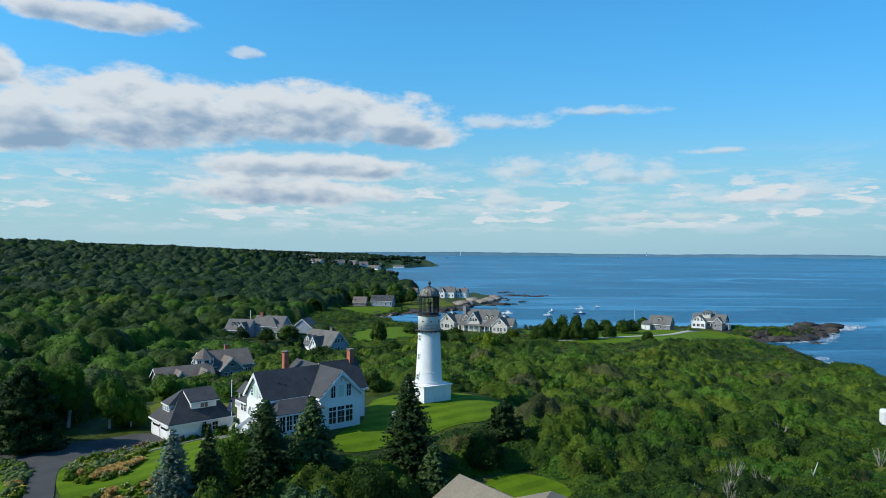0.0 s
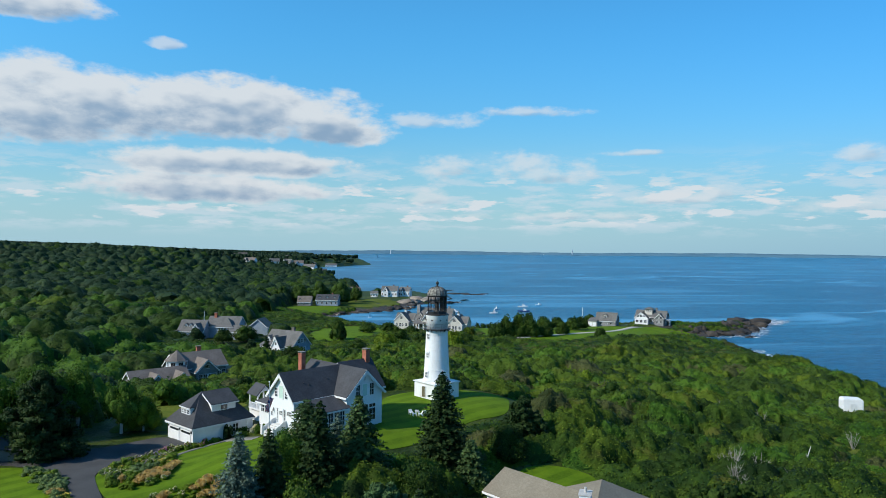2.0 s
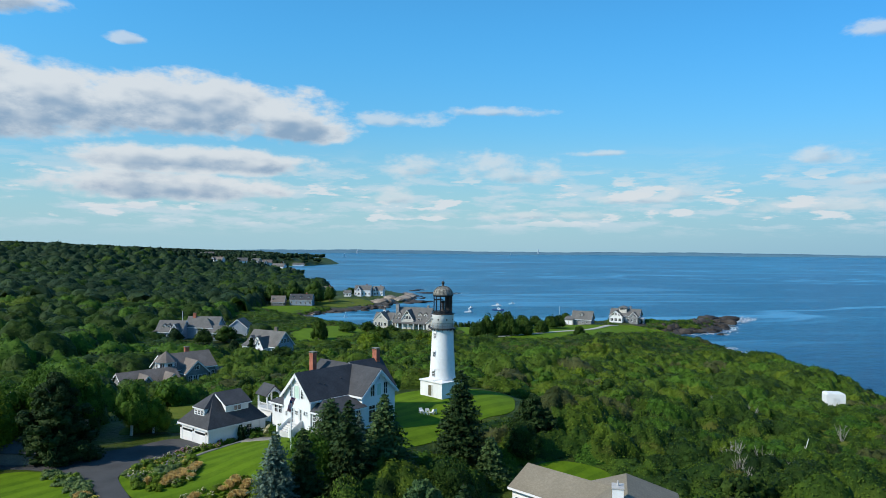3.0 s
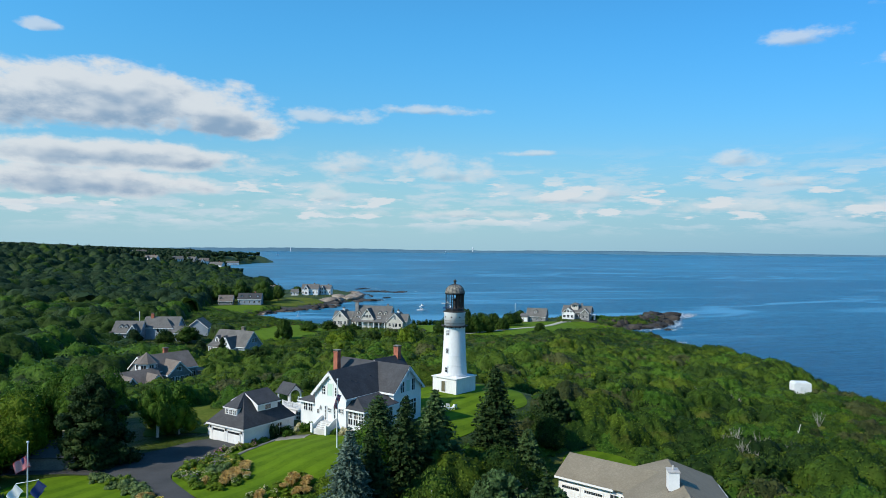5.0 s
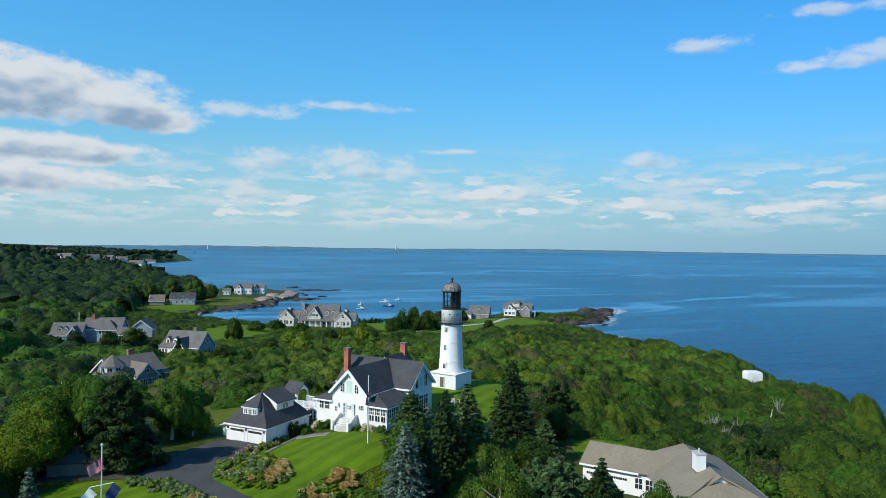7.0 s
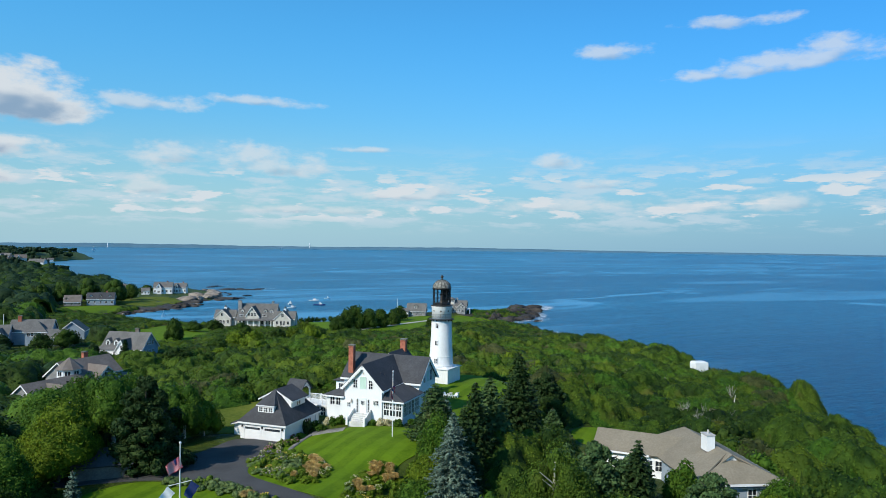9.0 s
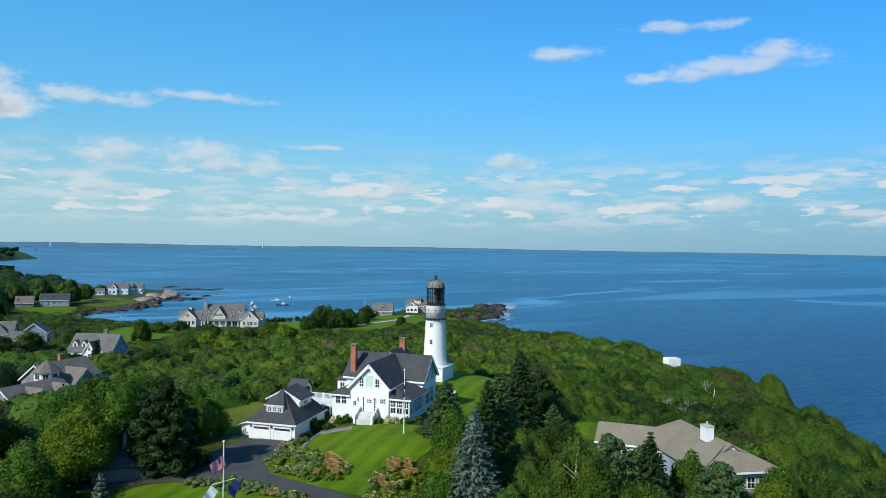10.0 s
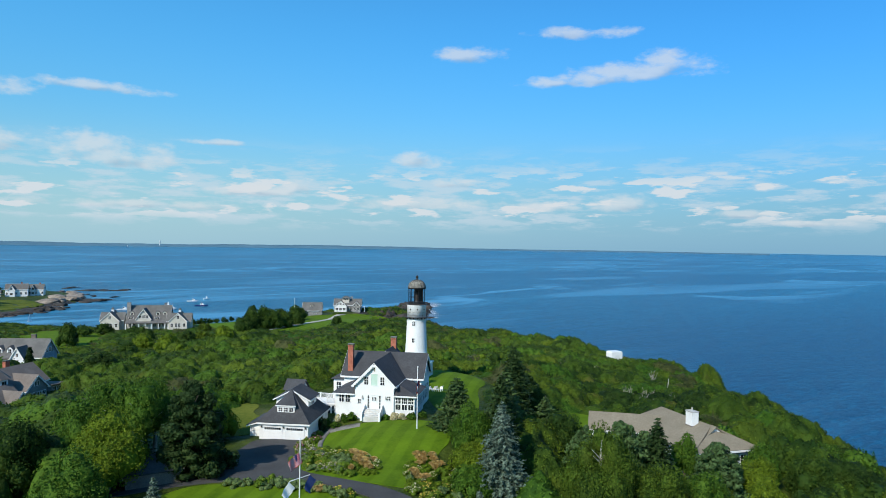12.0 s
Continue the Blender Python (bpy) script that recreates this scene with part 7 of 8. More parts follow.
def build_point_houses():
    a = thing("house", pose(119.0, 371.0, land_at(119, 371) + 0.2, 0, 0, -34), "grey shingled carriage house with a steep grey roof", "house")
    gable_block(a, -6.5, 6.5, 0, 9.5, 3.4, 8.4, "x", GREY_WALL, GREY_ROOF, 0.4)
    bm = bmesh.new()
    box(bm, -10.5, -5.0, -2.8, 4.0, -1.5, 3.1)
    part("wall", bm, TAN_WALL, a)
    bm = bmesh.new()
    slab(bm, [(-10.9, -3.2, 3.1), (-4.6, -3.2, 3.1), (-4.6, 4.6, 4.8), (-10.9, 4.6, 4.8)], 0.16)
    part("roof", bm, GREY_ROOF, a)
    for x in (-9.2, -6.4):
        bm = bmesh.new()
        box(bm, x - 1.15, x + 1.15, -2.88, -2.8, -0.2, 2.2)
        part("garage_door", bm, TRIM, a)
    dormer(a, pose(-0.5, 1.6, 4.8), 2.6, 3.5, 2.0, 0.9, GREY_WALL, GREY_ROOF, 3)
    row_of_windows(a, (-2.8, 0.8, 3.6), 0.0, 0.9, 1.1, 1.5)
    window(a, facing(6.5, 4.75, 4.2, 90), 1.4, 1.6)
    b = thing("house", pose(148.0, 377.0, land_at(148, 377) + 0.2, 0, 0, -36), "grey shingled seaside house with white-trimmed gables", "house")
    gable_block(b, -8.0, 8.0, 0, 9.5, 5.0, 9.4, "x", GREY_WALL, GREY_ROOF, 0.45)
    gable_block(b, -7.5, -0.5, -3.5, 5.0, 4.6, 8.6, "y", WHITE, GREY_ROOF, 0.45)
    gable_block(b, 3.0, 7.6, -2.2, 5.0, 4.8, 7.8, "y", GREY_WALL, GREY_ROOF, 0.4)
    bm = bmesh.new()
    box(bm, -3.2, 0.8, 1.5, 5.5, 6.0, 10.4)
    part("wall", bm, TAN_WALL, b)
    hip = [(-3.8, 0.9, 10.4), (1.4, 0.9, 10.4), (1.4, 6.1, 10.4), (-3.8, 6.1, 10.4)]
    for i in range(4):
        bm = bmesh.new()
        slab(bm, [hip[i], hip[(i + 1) % 4], (-1.2, 3.5, 12.0)], 0.12)
        part("roof", bm, GREY_ROOF, b)
    row_of_windows(b, (-2.3, -1.2, -0.1), 1.5, 8.6, 0.9, 1.3)
    row_of_windows(b, (-5.8, -4.0, -2.2), -3.5, 5.0, 1.1, 1.5)
    row_of_windows(b, (-6.2, -4.0, -1.8), -3.5, 1.0, 1.4, 1.8)
    row_of_windows(b, (4.3, 6.3), -2.2, 1.0, 1.1, 1.7)
    row_of_windows(b, (4.3, 6.3), -2.2, 4.2, 1.0, 1.4)
    row_of_windows(b, (0.6, 2.0), 0.0, 1.0, 1.0, 1.7)
    for y in (1.5, 4.5, 7.5):
        for z in (1.0, 4.0):
            window(b, facing(8.0, y, z, 90), 1.1, 1.5)
    bm = bmesh.new()
    for y in (0.8, 3.0, 5.2):
        rod(bm, (10.0, y, -0.8), (10.0, y, 3.2), 0.14)
    box(bm, 8.0, 10.4, 0.2, 6.0, 3.2, 3.5)
    part("porch", bm, TRIM, b)
    chimney(b, 2.0, 6.5, 7.0, 11.2, 1.1, 0.9, GREY_WALL)
    a.scale, b.scale = (0.88, 0.88, 0.88), (1.06, 1.06, 0.80)
    z = land_at(103.5, 364.3)
    mast = thing("flagpole", pose(103.5, 364.3, z), "tall bare white flagpole on the lawn", "flagpole")
    bm = bmesh.new()
    rod(bm, (0, 0, -0.3), (0, 0, 15.2 - z), 0.12, 0.07)
    part("pole", bm, TRIM, mast)


def build_bay_house():
    """The pale house with two front gables."""
    h = thing("house", pose(-48.5, 262.0, land_at(-48.5, 262) + 0.3, 0, 0, -38), "pale two-storey house with grey roof and gables", "house")
    gable_block(h, -8.5, 7.0, 0, 9.5, 3.2, 8.2, "x", BLUE_WALL, GREY_ROOF, 0.45)
    gable_block(h, -1.5, 3.0, -2.6, 5.0, 2.8, 6.4, "y", WHITE, GREY_ROOF, 0.35)
    bm = bmesh.new()
    box(bm, -8.8, -1.4, -1.6, 0.5, -1.5, 2.7)
    part("wall", bm, WHITE, h)
    bm = bmesh.new()
    slab(bm, [(-9.2, -2.0, 2.7), (-1.2, -2.0, 2.7), (-1.2, 0.6, 3.7), (-9.2, 0.6, 3.7)], 0.15)
    part("roof", bm, GREY_ROOF, h)
    for x in (-6.6, -3.4):
        dormer(h, pose(x, 0.8, 3.9), 1.7, 3.0, 1.5, 0.9, WHITE, GREY_ROOF)
    row_of_windows(h, (-8.0, -6.8, -5.4, -2.4), -1.6, 0.7, 0.9, 1.4)
    window(h, facing(0.75, -2.6, 0.7, 0), 1.0, 1.5)
    window(h, facing(0.75, -2.6, 3.4, 0), 0.7, 1.0)
    for y in (3.2, 4.75, 6.3):
        window(h, facing(7.0, y, 4.0, 90), 1.0, 1.5)
        window(h, facing(7.0, y, 0.6, 90), 1.0, 1.6)
    chimney(h, 1.0, 6.5, 6.0, 9.4, 1.4, 0.8, BROWN_ROOF)
    bm = bmesh.new()
    box(bm, -9.5, -2.5, -3.6, -1.6, -1.5, 0.1)
    part("patio", bm, BRICK_RED, h)


def build_terrace_house():
    """The long blue-grey house in several wings."""
    h = thing("house", pose(-79.5, 299.0, land_at(-80, 299) + 0.3, 0, 0, -12), "long blue-grey clapboard house with pale grey roofs", "house")
    gable_block(h, -16.0, -5.0, -4.0, 5.0, 3.4, 7.6, "x", BLUE_WALL, GREY_ROOF, 0.45)
    gable_block(h, -9.5, -5.5, -5.0, 2.0, 3.6, 6.6, "y", BLUE_WALL, GREY_ROOF, 0.4)
    gable_block(h, -6.0, 8.0, 2.0, 11.0, 5.0, 8.8, "x", BLUE_WALL, GREY_ROOF, 0.45)
    hip_block(h, 0.0, 7.0, -1.0, 6.0, 4.8, 8.6, BLUE_WALL, GREY_ROOF, 0.5)
    gable_block(h, 6.0, 13.5, -3.0, 4.0, 3.2, 5.6, "x", BLUE_WALL, GREY_ROOF, 0.45)
    gable_block(h, 8.0, 17.0, 14.0, 22.0, 3.4, 7.0, "y", BLUE_WALL, GREY_ROOF, 0.4)
    for x in (-13.0, -11.0):
        dormer(h, pose(x, -2.4, 4.2), 1.5, 2.6, 1.4, 0.8, WHITE, GREY_ROOF)
    row_of_windows(h, (-8.6, -7.5, -6.4), -5.0, 3.6, 0.9, 1.2)
    row_of_windows(h, (-14.5, -12.0), -4.0, 0.8, 1.0, 1.3)
    row_of_windows(h, (1.2, 2.4, 3.6, 4.8, 6.0), -1.0, 3.2, 0.9, 1.3)
    row_of_windows(h, (7.2, 8.6, 10.6, 12.2), -3.0, 0.9, 1.0, 1.5)
    bm = bmesh.new()
    slab(bm, [(-19.5, -5.0, 3.0), (-15.5, -5.0, 3.6), (-15.5, 4.0, 3.6), (-19.5, 4.0, 3.0)], 0.15)
    part("roof", bm, GREY_ROOF, h)
    bm = bmesh.new()
    box(bm, -19.0, -16.0, -4.5, 3.5, -1.5, 3.0)
    part("wall", bm, BLUE_WALL, h)
    chimney(h, -3.5, 6.0, 7.0, 10.4, 1.2, 0.8)
    bm = bmesh.new()
    rod(bm, (-9.0, 6.0, 4.0), (-9.0, 6.0, 11.0), 0.12)
    part("mast", bm, TRIM, h)


def build_brown_house():
    """The brown-grey house with the turret."""
    h = thing("house", pose(-60.2, 185.2, 10.4, 0, 0, 38), "grey clapboard house with a brown roof and corner turret", "house")
    gable_block(h, -5.0, 8.5, 0.0, 9.0, 4.0, 7.4, "x", GREY_WALL, BROWN_ROOF, 0.45)
    gable_block(h, -1.5, 4.5, -3.5, 4.0, 3.4, 6.2, "y", GREY_WALL, BROWN_ROOF, 0.45)
    gable_block(h, -18.0, -4.0, -5.0, 2.0, 2.4, 5.0, "x", GREY_WALL, BROWN_ROOF, 0.45)
    gable_block(h, -15.0, -11.0, -7.2, -1.5, 2.2, 4.5, "y", GREY_WALL, BROWN_ROOF, 0.4)
    gable_block(h, -8.6, -4.6, -7.2, -1.5, 2.2, 4.3, "y", GREY_WALL, BROWN_ROOF, 0.4)
    bm = bmesh.new()
    turned(bm, [(2.6, 1.0), (2.6, 6.2)], 8, pose(-4.6, 1.5, 0, 0, 0, 22.5))
    turret = part("turret", bm, WHITE, h, "white-trimmed turret with a ring of windows")
    bm = bmesh.new()
    turned(bm, [(3.2, 6.1), (0.06, 8.7)], 8, pose(-4.6, 1.5, 0, 0, 0, 22.5))
    part("turret_roof", bm, BROWN_ROOF, h)
    for k in range(8):
        m = pose(-4.6, 1.5, 4.6, 0, 0, 45 * k) @ pose(0, -2.41, 0)
        window(h, m, 1.15, 1.1, 2, 1)
    row_of_windows(h, (-0.3, 1.0, 2.3, 3.6), -3.5, 0.8, 0.9, 1.5)
    window(h, facing(1.5, -3.5, 3.8, 0), 1.2, 0.9, 3, 1)
    row_of_windows(h, (-13.4, -12.5), -7.2, 0.5, 0.8, 1.2)
    row_of_windows(h, (-7.0, -6.1), -7.2, 0.5, 0.8, 1.2)
    row_of_windows(h, (5.4, 6.6, 7.8), 0.0, 1.0, 0.9, 1.5)
    for y in (2.0, 4.5, 7.0):
        window(h, facing(8.5, y, 1.0, 90), 1.0, 1.5)
    chimney(h, 3.5, 6.5, 5.5, 8.6, 1.2, 0.8)
    bm = bmesh.new()
    slab(bm, [(8.4, -1.5, 2.5), (13.5, -1.5, 2.2), (13.5, 5.0, 2.2), (8.4, 5.0, 2.5)], 0.15)
    part("roof", bm, BROWN_ROOF, h)
    bm = bmesh.new()
    box(bm, 8.6, 13.0, -1.0, 4.5, -1.5, 2.2)
    part("wall", bm, GREY_WALL, h)
    row_of_windows(h, (9.6, 10.8, 12.0), -1.0, 0.5, 0.9, 1.3)


def simple_house(x, y, turn, w, d, hh, ridge, wall, roof, label, dormers=0, wing=True, stack=True, up=0.2):
    h = thing("house", pose(x, y, land_at(x, y) + up, 0, 0, turn), label, "house")
    gable_block(h, -w / 2, w / 2, 0, d, hh, ridge, "x", wall, roof, 0.4)
    if wing:
        gable_block(h, -w * 0.35, -w * 0.05, -d * 0.25, d * 0.5, hh * 0.95, ridge * 0.92, "y", wall, roof, 0.35)
    xs = np.linspace(-w * 0.42, w * 0.42, max(3, int(w / 3)))
    for k, x0 in enumerate(xs):
        if not wing or not (-w * 0.38 < x0 < -w * 0.02):
            window(h, facing(float(x0), 0, hh * 0.25, 0), 1.1, min(1.6, hh * 0.4))
    if wing:
        window(h, facing(-w * 0.2, -d * 0.25, hh * 0.9, 0), 1.3, 1.4)
        window(h, facing(-w * 0.2, -d * 0.25, hh * 0.2, 0), 1.6, 1.6, 3, 2)
    for k in range(dormers):
        dormer(h, pose(-w * 0.35 + w * 0.7 * k / max(1, dormers - 1), d * 0.16, hh + 0.5), 1.7, d * 0.3, 1.4, 0.8, wall, roof)
    if stack:
        chimney(h, w * 0.2, d * 0.55, ridge - 1.5, ridge + 1.2, 1.1, 0.8)
    return h


build_mansion()
build_point_houses()
build_bay_house()
build_terrace_house()
build_brown_house()
simple_house(-47.5, 524.0, -10, 17.0, 9.0, 4.2, 8.2, BLUE_WALL, SLATE, "grey-blue house with a dark roof and dormers", 3, False)
simple_house(-64.5, 523.0, -6, 10.0, 8.0, 2.8, 7.0, GREY_WALL, BROWN_ROOF, "brown gambrel barn beside dark trees", 1, False, False)
simple_house(3.0, 622.0, -16, 15.0, 9.0, 5.6, 9.6, WHITE, GREY_ROOF, "white two-storey house on the rocky spit", 0)
simple_house(17.0, 626.0, -20, 10.0, 8.0, 5.0, 8.6, WHITE, GREY_ROOF, "white gabled house on the rocky spit", 0)
simple_house(-11.0, 618.0, -10, 6.0, 6.0, 3.2, 5.4, WHITE, GREY_ROOF, "small white cottage on the rocky spit", 0, False, False)
simple_house(-30.0, 640.0, -10, 11.0, 8.0, 4.4, 7.6, WHITE, BROWN_ROOF, "white house beside dark shore trees", 0)
simple_house(-123.5, 443.0, 15, 14.0, 9.0, 3.2, 7.0, WHITE, GREY_ROOF, "white house half hidden by trees", 1)
simple_house(-96.0, 486.0, -15, 18.0, 9.0, 2.8, 5.4, TAN_WALL, GREY_ROOF, "low house with a wide pale roof", 0)
simple_house(-170.0, 424.0, 10, 9.0, 7.0, 3.6, 6.4, GREY_WALL, GREY_ROOF, "small grey cottage among the woods", 0, False)
for k, (x, y, w, wall, roof, turn) in enumerate([(-195, 1029, 18, WHITE, BROWN_ROOF, -20), (-162, 1066, 15, WHITE, GREY_ROOF, 15), (-146, 1078, 13, GREY_WALL, GREY_ROOF, -30), (-107, 1022, 20, WHITE, GREY_ROOF, -25),
                                                 (-126, 1074, 14, WHITE, BROWN_ROOF, 10), (-270, 1276, 20, BLUE_WALL, GREY_ROOF, -12), (-349, 1288, 18, WHITE, BLUE_WALL, 8), (-112, 1426, 16, WHITE, GREY_ROOF, 20),
                                                 (-128, 1300, 15, TAN_WALL, GREY_ROOF, -20), (-230, 1180, 14, WHITE, BROWN_ROOF, 25), (-176, 1360, 14, WHITE, GREY_ROOF, -10), (-120, 1830, 30, WHITE, GREY_ROOF, 0)]):
    simple_house(x, y, turn, w, 10, 6.5, 11.0, wall, roof, ("white", "grey", "pale")[k % 3] + " village house above the far shore", 0, k % 2 == 0, k % 3 == 0, 1.0)


# ---- shore rocks, foam, boats ----
def rock(x, y, r, high, seed, material=None, label="dark weathered ledge awash at the shore", turn=0.0, slim=0.6):
    """A low ledge with broken facets."""
    rng = np.random.default_rng(seed)
    v, f = cube_ball(7)
    v, back = np.unique(np.round(v, 5), axis=0, return_inverse=True)
    f = back.ravel()[f]
    for _ in range(5):
        d = rng.normal(0, 1, 3)
        d /= np.linalg.norm(d)
        cut = rng.uniform(0.45, 0.8)
        over = np.maximum(v @ d - cut, 0)
        v -= over[:, None] * d * 0.9
    v *= 1 + 0.14 * np.sin(v[:, :1] * 9 + seed) * np.cos(v[:, 1:2] * 8 + v[:, 2:3] * 7) + rng.normal(0, 0.075, (len(v), 1))
    v = v * (r, r * slim, high)
    ob = mesh_object("rock", v, f, material or ROCK, None, label, "rock")
    ob.matrix_basis = pose(x, y, max(land_at(x, y), -0.3 * high), rng.uniform(-6, 6), rng.uniform(-6, 6), turn)
    return ob


PALE_ROCK = surface("pale_granite", (0.110, 0.088, 0.070), (0.330, 0.280, 0.230), 0.15, 1.2, 0.85, 0.8, 0.3)
ledges = [(74, 767, 9, 1.0), (65, 752, 10, 1.2), (85, 703, 12, 1.1), (105, 706, 8, 0.9), (99, 694, 11, 1.0), (74, 620, 7, 0.9), (40, 578, 8, 2.0), (50, 585, 9, 1.6), (60, 590, 6, 1.0), (190, 345, 3.4, 1.6), (194, 347, 2.0, 1.0),
          (182, 355, 5, 2.0), (198, 362, 7, 2.4), (212, 378, 8, 2.6), (226, 398, 8, 2.8), (238, 414, 7, 2.2), (218, 405, 9, 3.0), (205, 390, 8, 3.0), (172, 352, 5, 2.2), (246, 424, 4, 1.2), (160, 300, 4, 1.6), (157, 284, 4, 1.4), (156, 262, 5, 1.5), (154, 246, 4, 1.5),
          (12, 534, 7, 1.8), (2, 524, 6, 1.6), (-12, 508, 6, 1.4), (-24, 497, 6, 1.3), (-36, 482, 6, 1.3), (20, 556, 8, 2.4), (70, 710, 12, 1.4)]
for i, (x, y, r, hh) in enumerate(ledges):
    rock(x, y, r, hh, 300 + i, turn=(i * 47) % 180)
for i, (x, y, r, hh) in enumerate([(14, 572, 9, 3.0), (24, 580, 8, 3.0), (34, 592, 8, 3.0), (40, 606, 9, 3.2), (44, 622, 9, 3.0), (28, 600, 8, 3.4), (48, 642, 8, 2.6), (52, 664, 9, 2.4)]):
    rock(x, y, r, hh, 400 + i, PALE_ROCK, "pale granite outcrop on the spit", (i * 61) % 180, 0.75)
rng = np.random.default_rng(77)
for i in range(46):
    k = rng.uniform(0, 1)
    x, y = 170 + 74 * k + rng.uniform(-9, 5), 352 + 68 * k + rng.uniform(-4, 12)
    rock(float(x), float(y), float(rng.uniform(1.6, 4.2)), float(rng.uniform(0.9, 2.2)), 450 + i, turn=float(rng.uniform(0, 180)), slim=0.7)

# broken stones along the cove and round the spit
cove = np.array(BAY_SHORE[5:] + POINT_FAR[:4], float)
for i in range(70):
    k = int(rng.integers(len(cove) - 1))
    p = cove[k] + (cove[k + 1] - cove[k]) * rng.uniform(0, 1) + rng.normal(0, 3.0, 2)
    pale = i % 4 == 0
    rock(float(p[0]), float(p[1]), float(rng.uniform(1.6, 4.4)), float(rng.uniform(0.6, 1.7)), 520 + i, PALE_ROCK if pale else None,
         "pale broken stone beside the cove" if pale else "dark broken stone beside the cove", float(rng.uniform(0, 180)), 0.7)

FOAM = surface("sea_foam", (0.62, 0.66, 0.68), (0.82, 0.84, 0.85), 0.5, 3.0, 0.8, 0.2, 0.02)


def build_foam():
    rng = np.random.default_rng(5)
    pts = []
    for x, y, r, n in ((250, 418, 7, 160), (244, 410, 6, 140), (258, 428, 9, 150), (248, 426, 12, 150), (236, 408, 7, 90), (222, 388, 6, 60), (192, 345, 4, 60), (201, 356, 6, 60), (162, 318, 5, 40), (164, 296, 5, 70), (161, 284, 5, 80), (159, 262, 5, 90), (158, 248, 5, 60), (150, 222, 4, 50),
                       (176, 346, 4, 50), (186, 349, 4, 60), (209, 366, 5, 70), (216, 376, 5, 80), (229, 394, 5, 90), (240, 408, 6, 110), (252, 420, 9, 160), (112, 708, 9, 50), (80, 772, 9, 40), (62, 592, 6, 30), (262, 436, 10, 70)):
        a, d = rng.uniform(0, 6.28, n), r * np.sqrt(rng.uniform(0, 1, n))
        pts.append(np.stack([x + d * np.cos(a), y + d * np.sin(a), rng.uniform(0.08, 0.3, n)], 1))
    p = np.concatenate(pts)
    up = np.tile((0.0, 0.0, 1.0), (len(p), 1))
    v, f = leaf_quads(rng, p, up, 0.62, 0.45, 0.08)
    mesh_object("foam", v, f, FOAM, None, "white breaking foam along the rocks", "foam", "stuff")


build_foam()


def build_boat(x, y, turn, long, label, dark=False):
    boat = thing("motor_boat", pose(x, y, 0, 0, 0, turn), label, "boat", "boats moored in the bay")
    w, bm = long * 0.32, bmesh.new()
    stations = [(-0.5, 0.42, 0.75), (-0.2, 0.5, 0.75), (0.15, 0.46, 0.85), (0.38, 0.26, 1.0), (0.5, 0.02, 1.12)]
    rings = []
    for t, k, top in stations:
        rings.append([bm.verts.new(p) for p in ((long * t, -w * k, top), (long * t, -w * k * 0.7, -0.2), (long * t, w * k * 0.7, -0.2), (long * t, w * k, top))])
    for a, b in zip(rings, rings[1:]):
        for i in range(4):
            bm.faces.new((a[i], a[(i + 1) % 4], b[(i + 1) % 4], b[i]))
    bm.faces.new(rings[0])
    bm.faces.new(rings[-1][::-1])
    part("hull", bm, FLAG_BLUE if dark else TRIM, boat)
    bm = bmesh.new()
    prism(bm, [(-0.05 * long, 0.7), (0.25 * long, 0.7), (0.2 * long, 1.5), (0.08 * long, 2.2), (-0.05 * long, 2.2)], -w * 0.3, w * 0.3, "y")
    cabin = part("cabin", bm, TRIM, boat)
    bm = bmesh.new()
    box(bm, -0.03 * long, 0.07 * long, -w * 0.31, w * 0.31, 1.55, 2.0)
    part("cabin_window", bm, GLASS, cabin)
    bm = bmesh.new()
    rod(bm, (0.02 * long, 0, 2.1), (0.02 * long, 0, 3.6), 0.05)
    part("mast", bm, METAL, boat)


for x, y, turn, long, dark, label in ((48, 501, -30, 8.5, False, "white lobster boat moored in the bay"), (110.7, 544, -20, 8.5, False, "white motor boat moored in the bay"), (101.8, 502.7, -25, 9.0, True, "dark-hulled work boat with white cabin"),
                                      (76, 488, -10, 6.5, False, "small white boat moored in the bay"), (84, 520, 40, 5.0, False, "small white boat moored in the bay"), (128, 560, 10, 5.5, False, "small white boat moored in the bay")):
    build_boat(x, y, turn, long, label, dark)


def build_sailboat(x, y, z, s, label):
    boat = thing("sailboat", pose(x, y, z, 0, 0, 30), label, "sailboat")
    bm = bmesh.new()
    prism(bm, [(-0.5 * s, 0.1 * s), (0.55 * s, 0.12 * s), (0.4 * s, -0.03 * s), (-0.4 * s, -0.03 * s)], -0.12 * s, 0.12 * s, "y")
    part("hull", bm, TRIM, boat)
    bm = bmesh.new()
    prism(bm, [(-0.4 * s, 0.2 * s), (0.05 * s, 0.2 * s), (0.05 * s, 1.4 * s)], -0.01 * s, 0.01 * s, "y")
    prism(bm, [(0.08 * s, 0.2 * s), (0.5 * s, 0.16 * s), (0.08 * s, 1.2 * s)], -0.01 * s, 0.01 * s, "y")
    part("sail", bm, FLAG_WHITE, boat)
    bm = bmesh.new()
    rod(bm, (0.065 * s, 0, 0), (0.065 * s, 0, 1.45 * s), 0.012 * s)
    part("mast", bm, METAL, boat)


build_sailboat(-14.5, 457, 0, 3.0, "little white sailing dinghy in the cove")
build_sailboat(22, 3700, 4, 16, "distant white sailing boat on the bay")
build_sailboat(1080, 4210, 11, 13, "distant white sailing boat off the far shore")


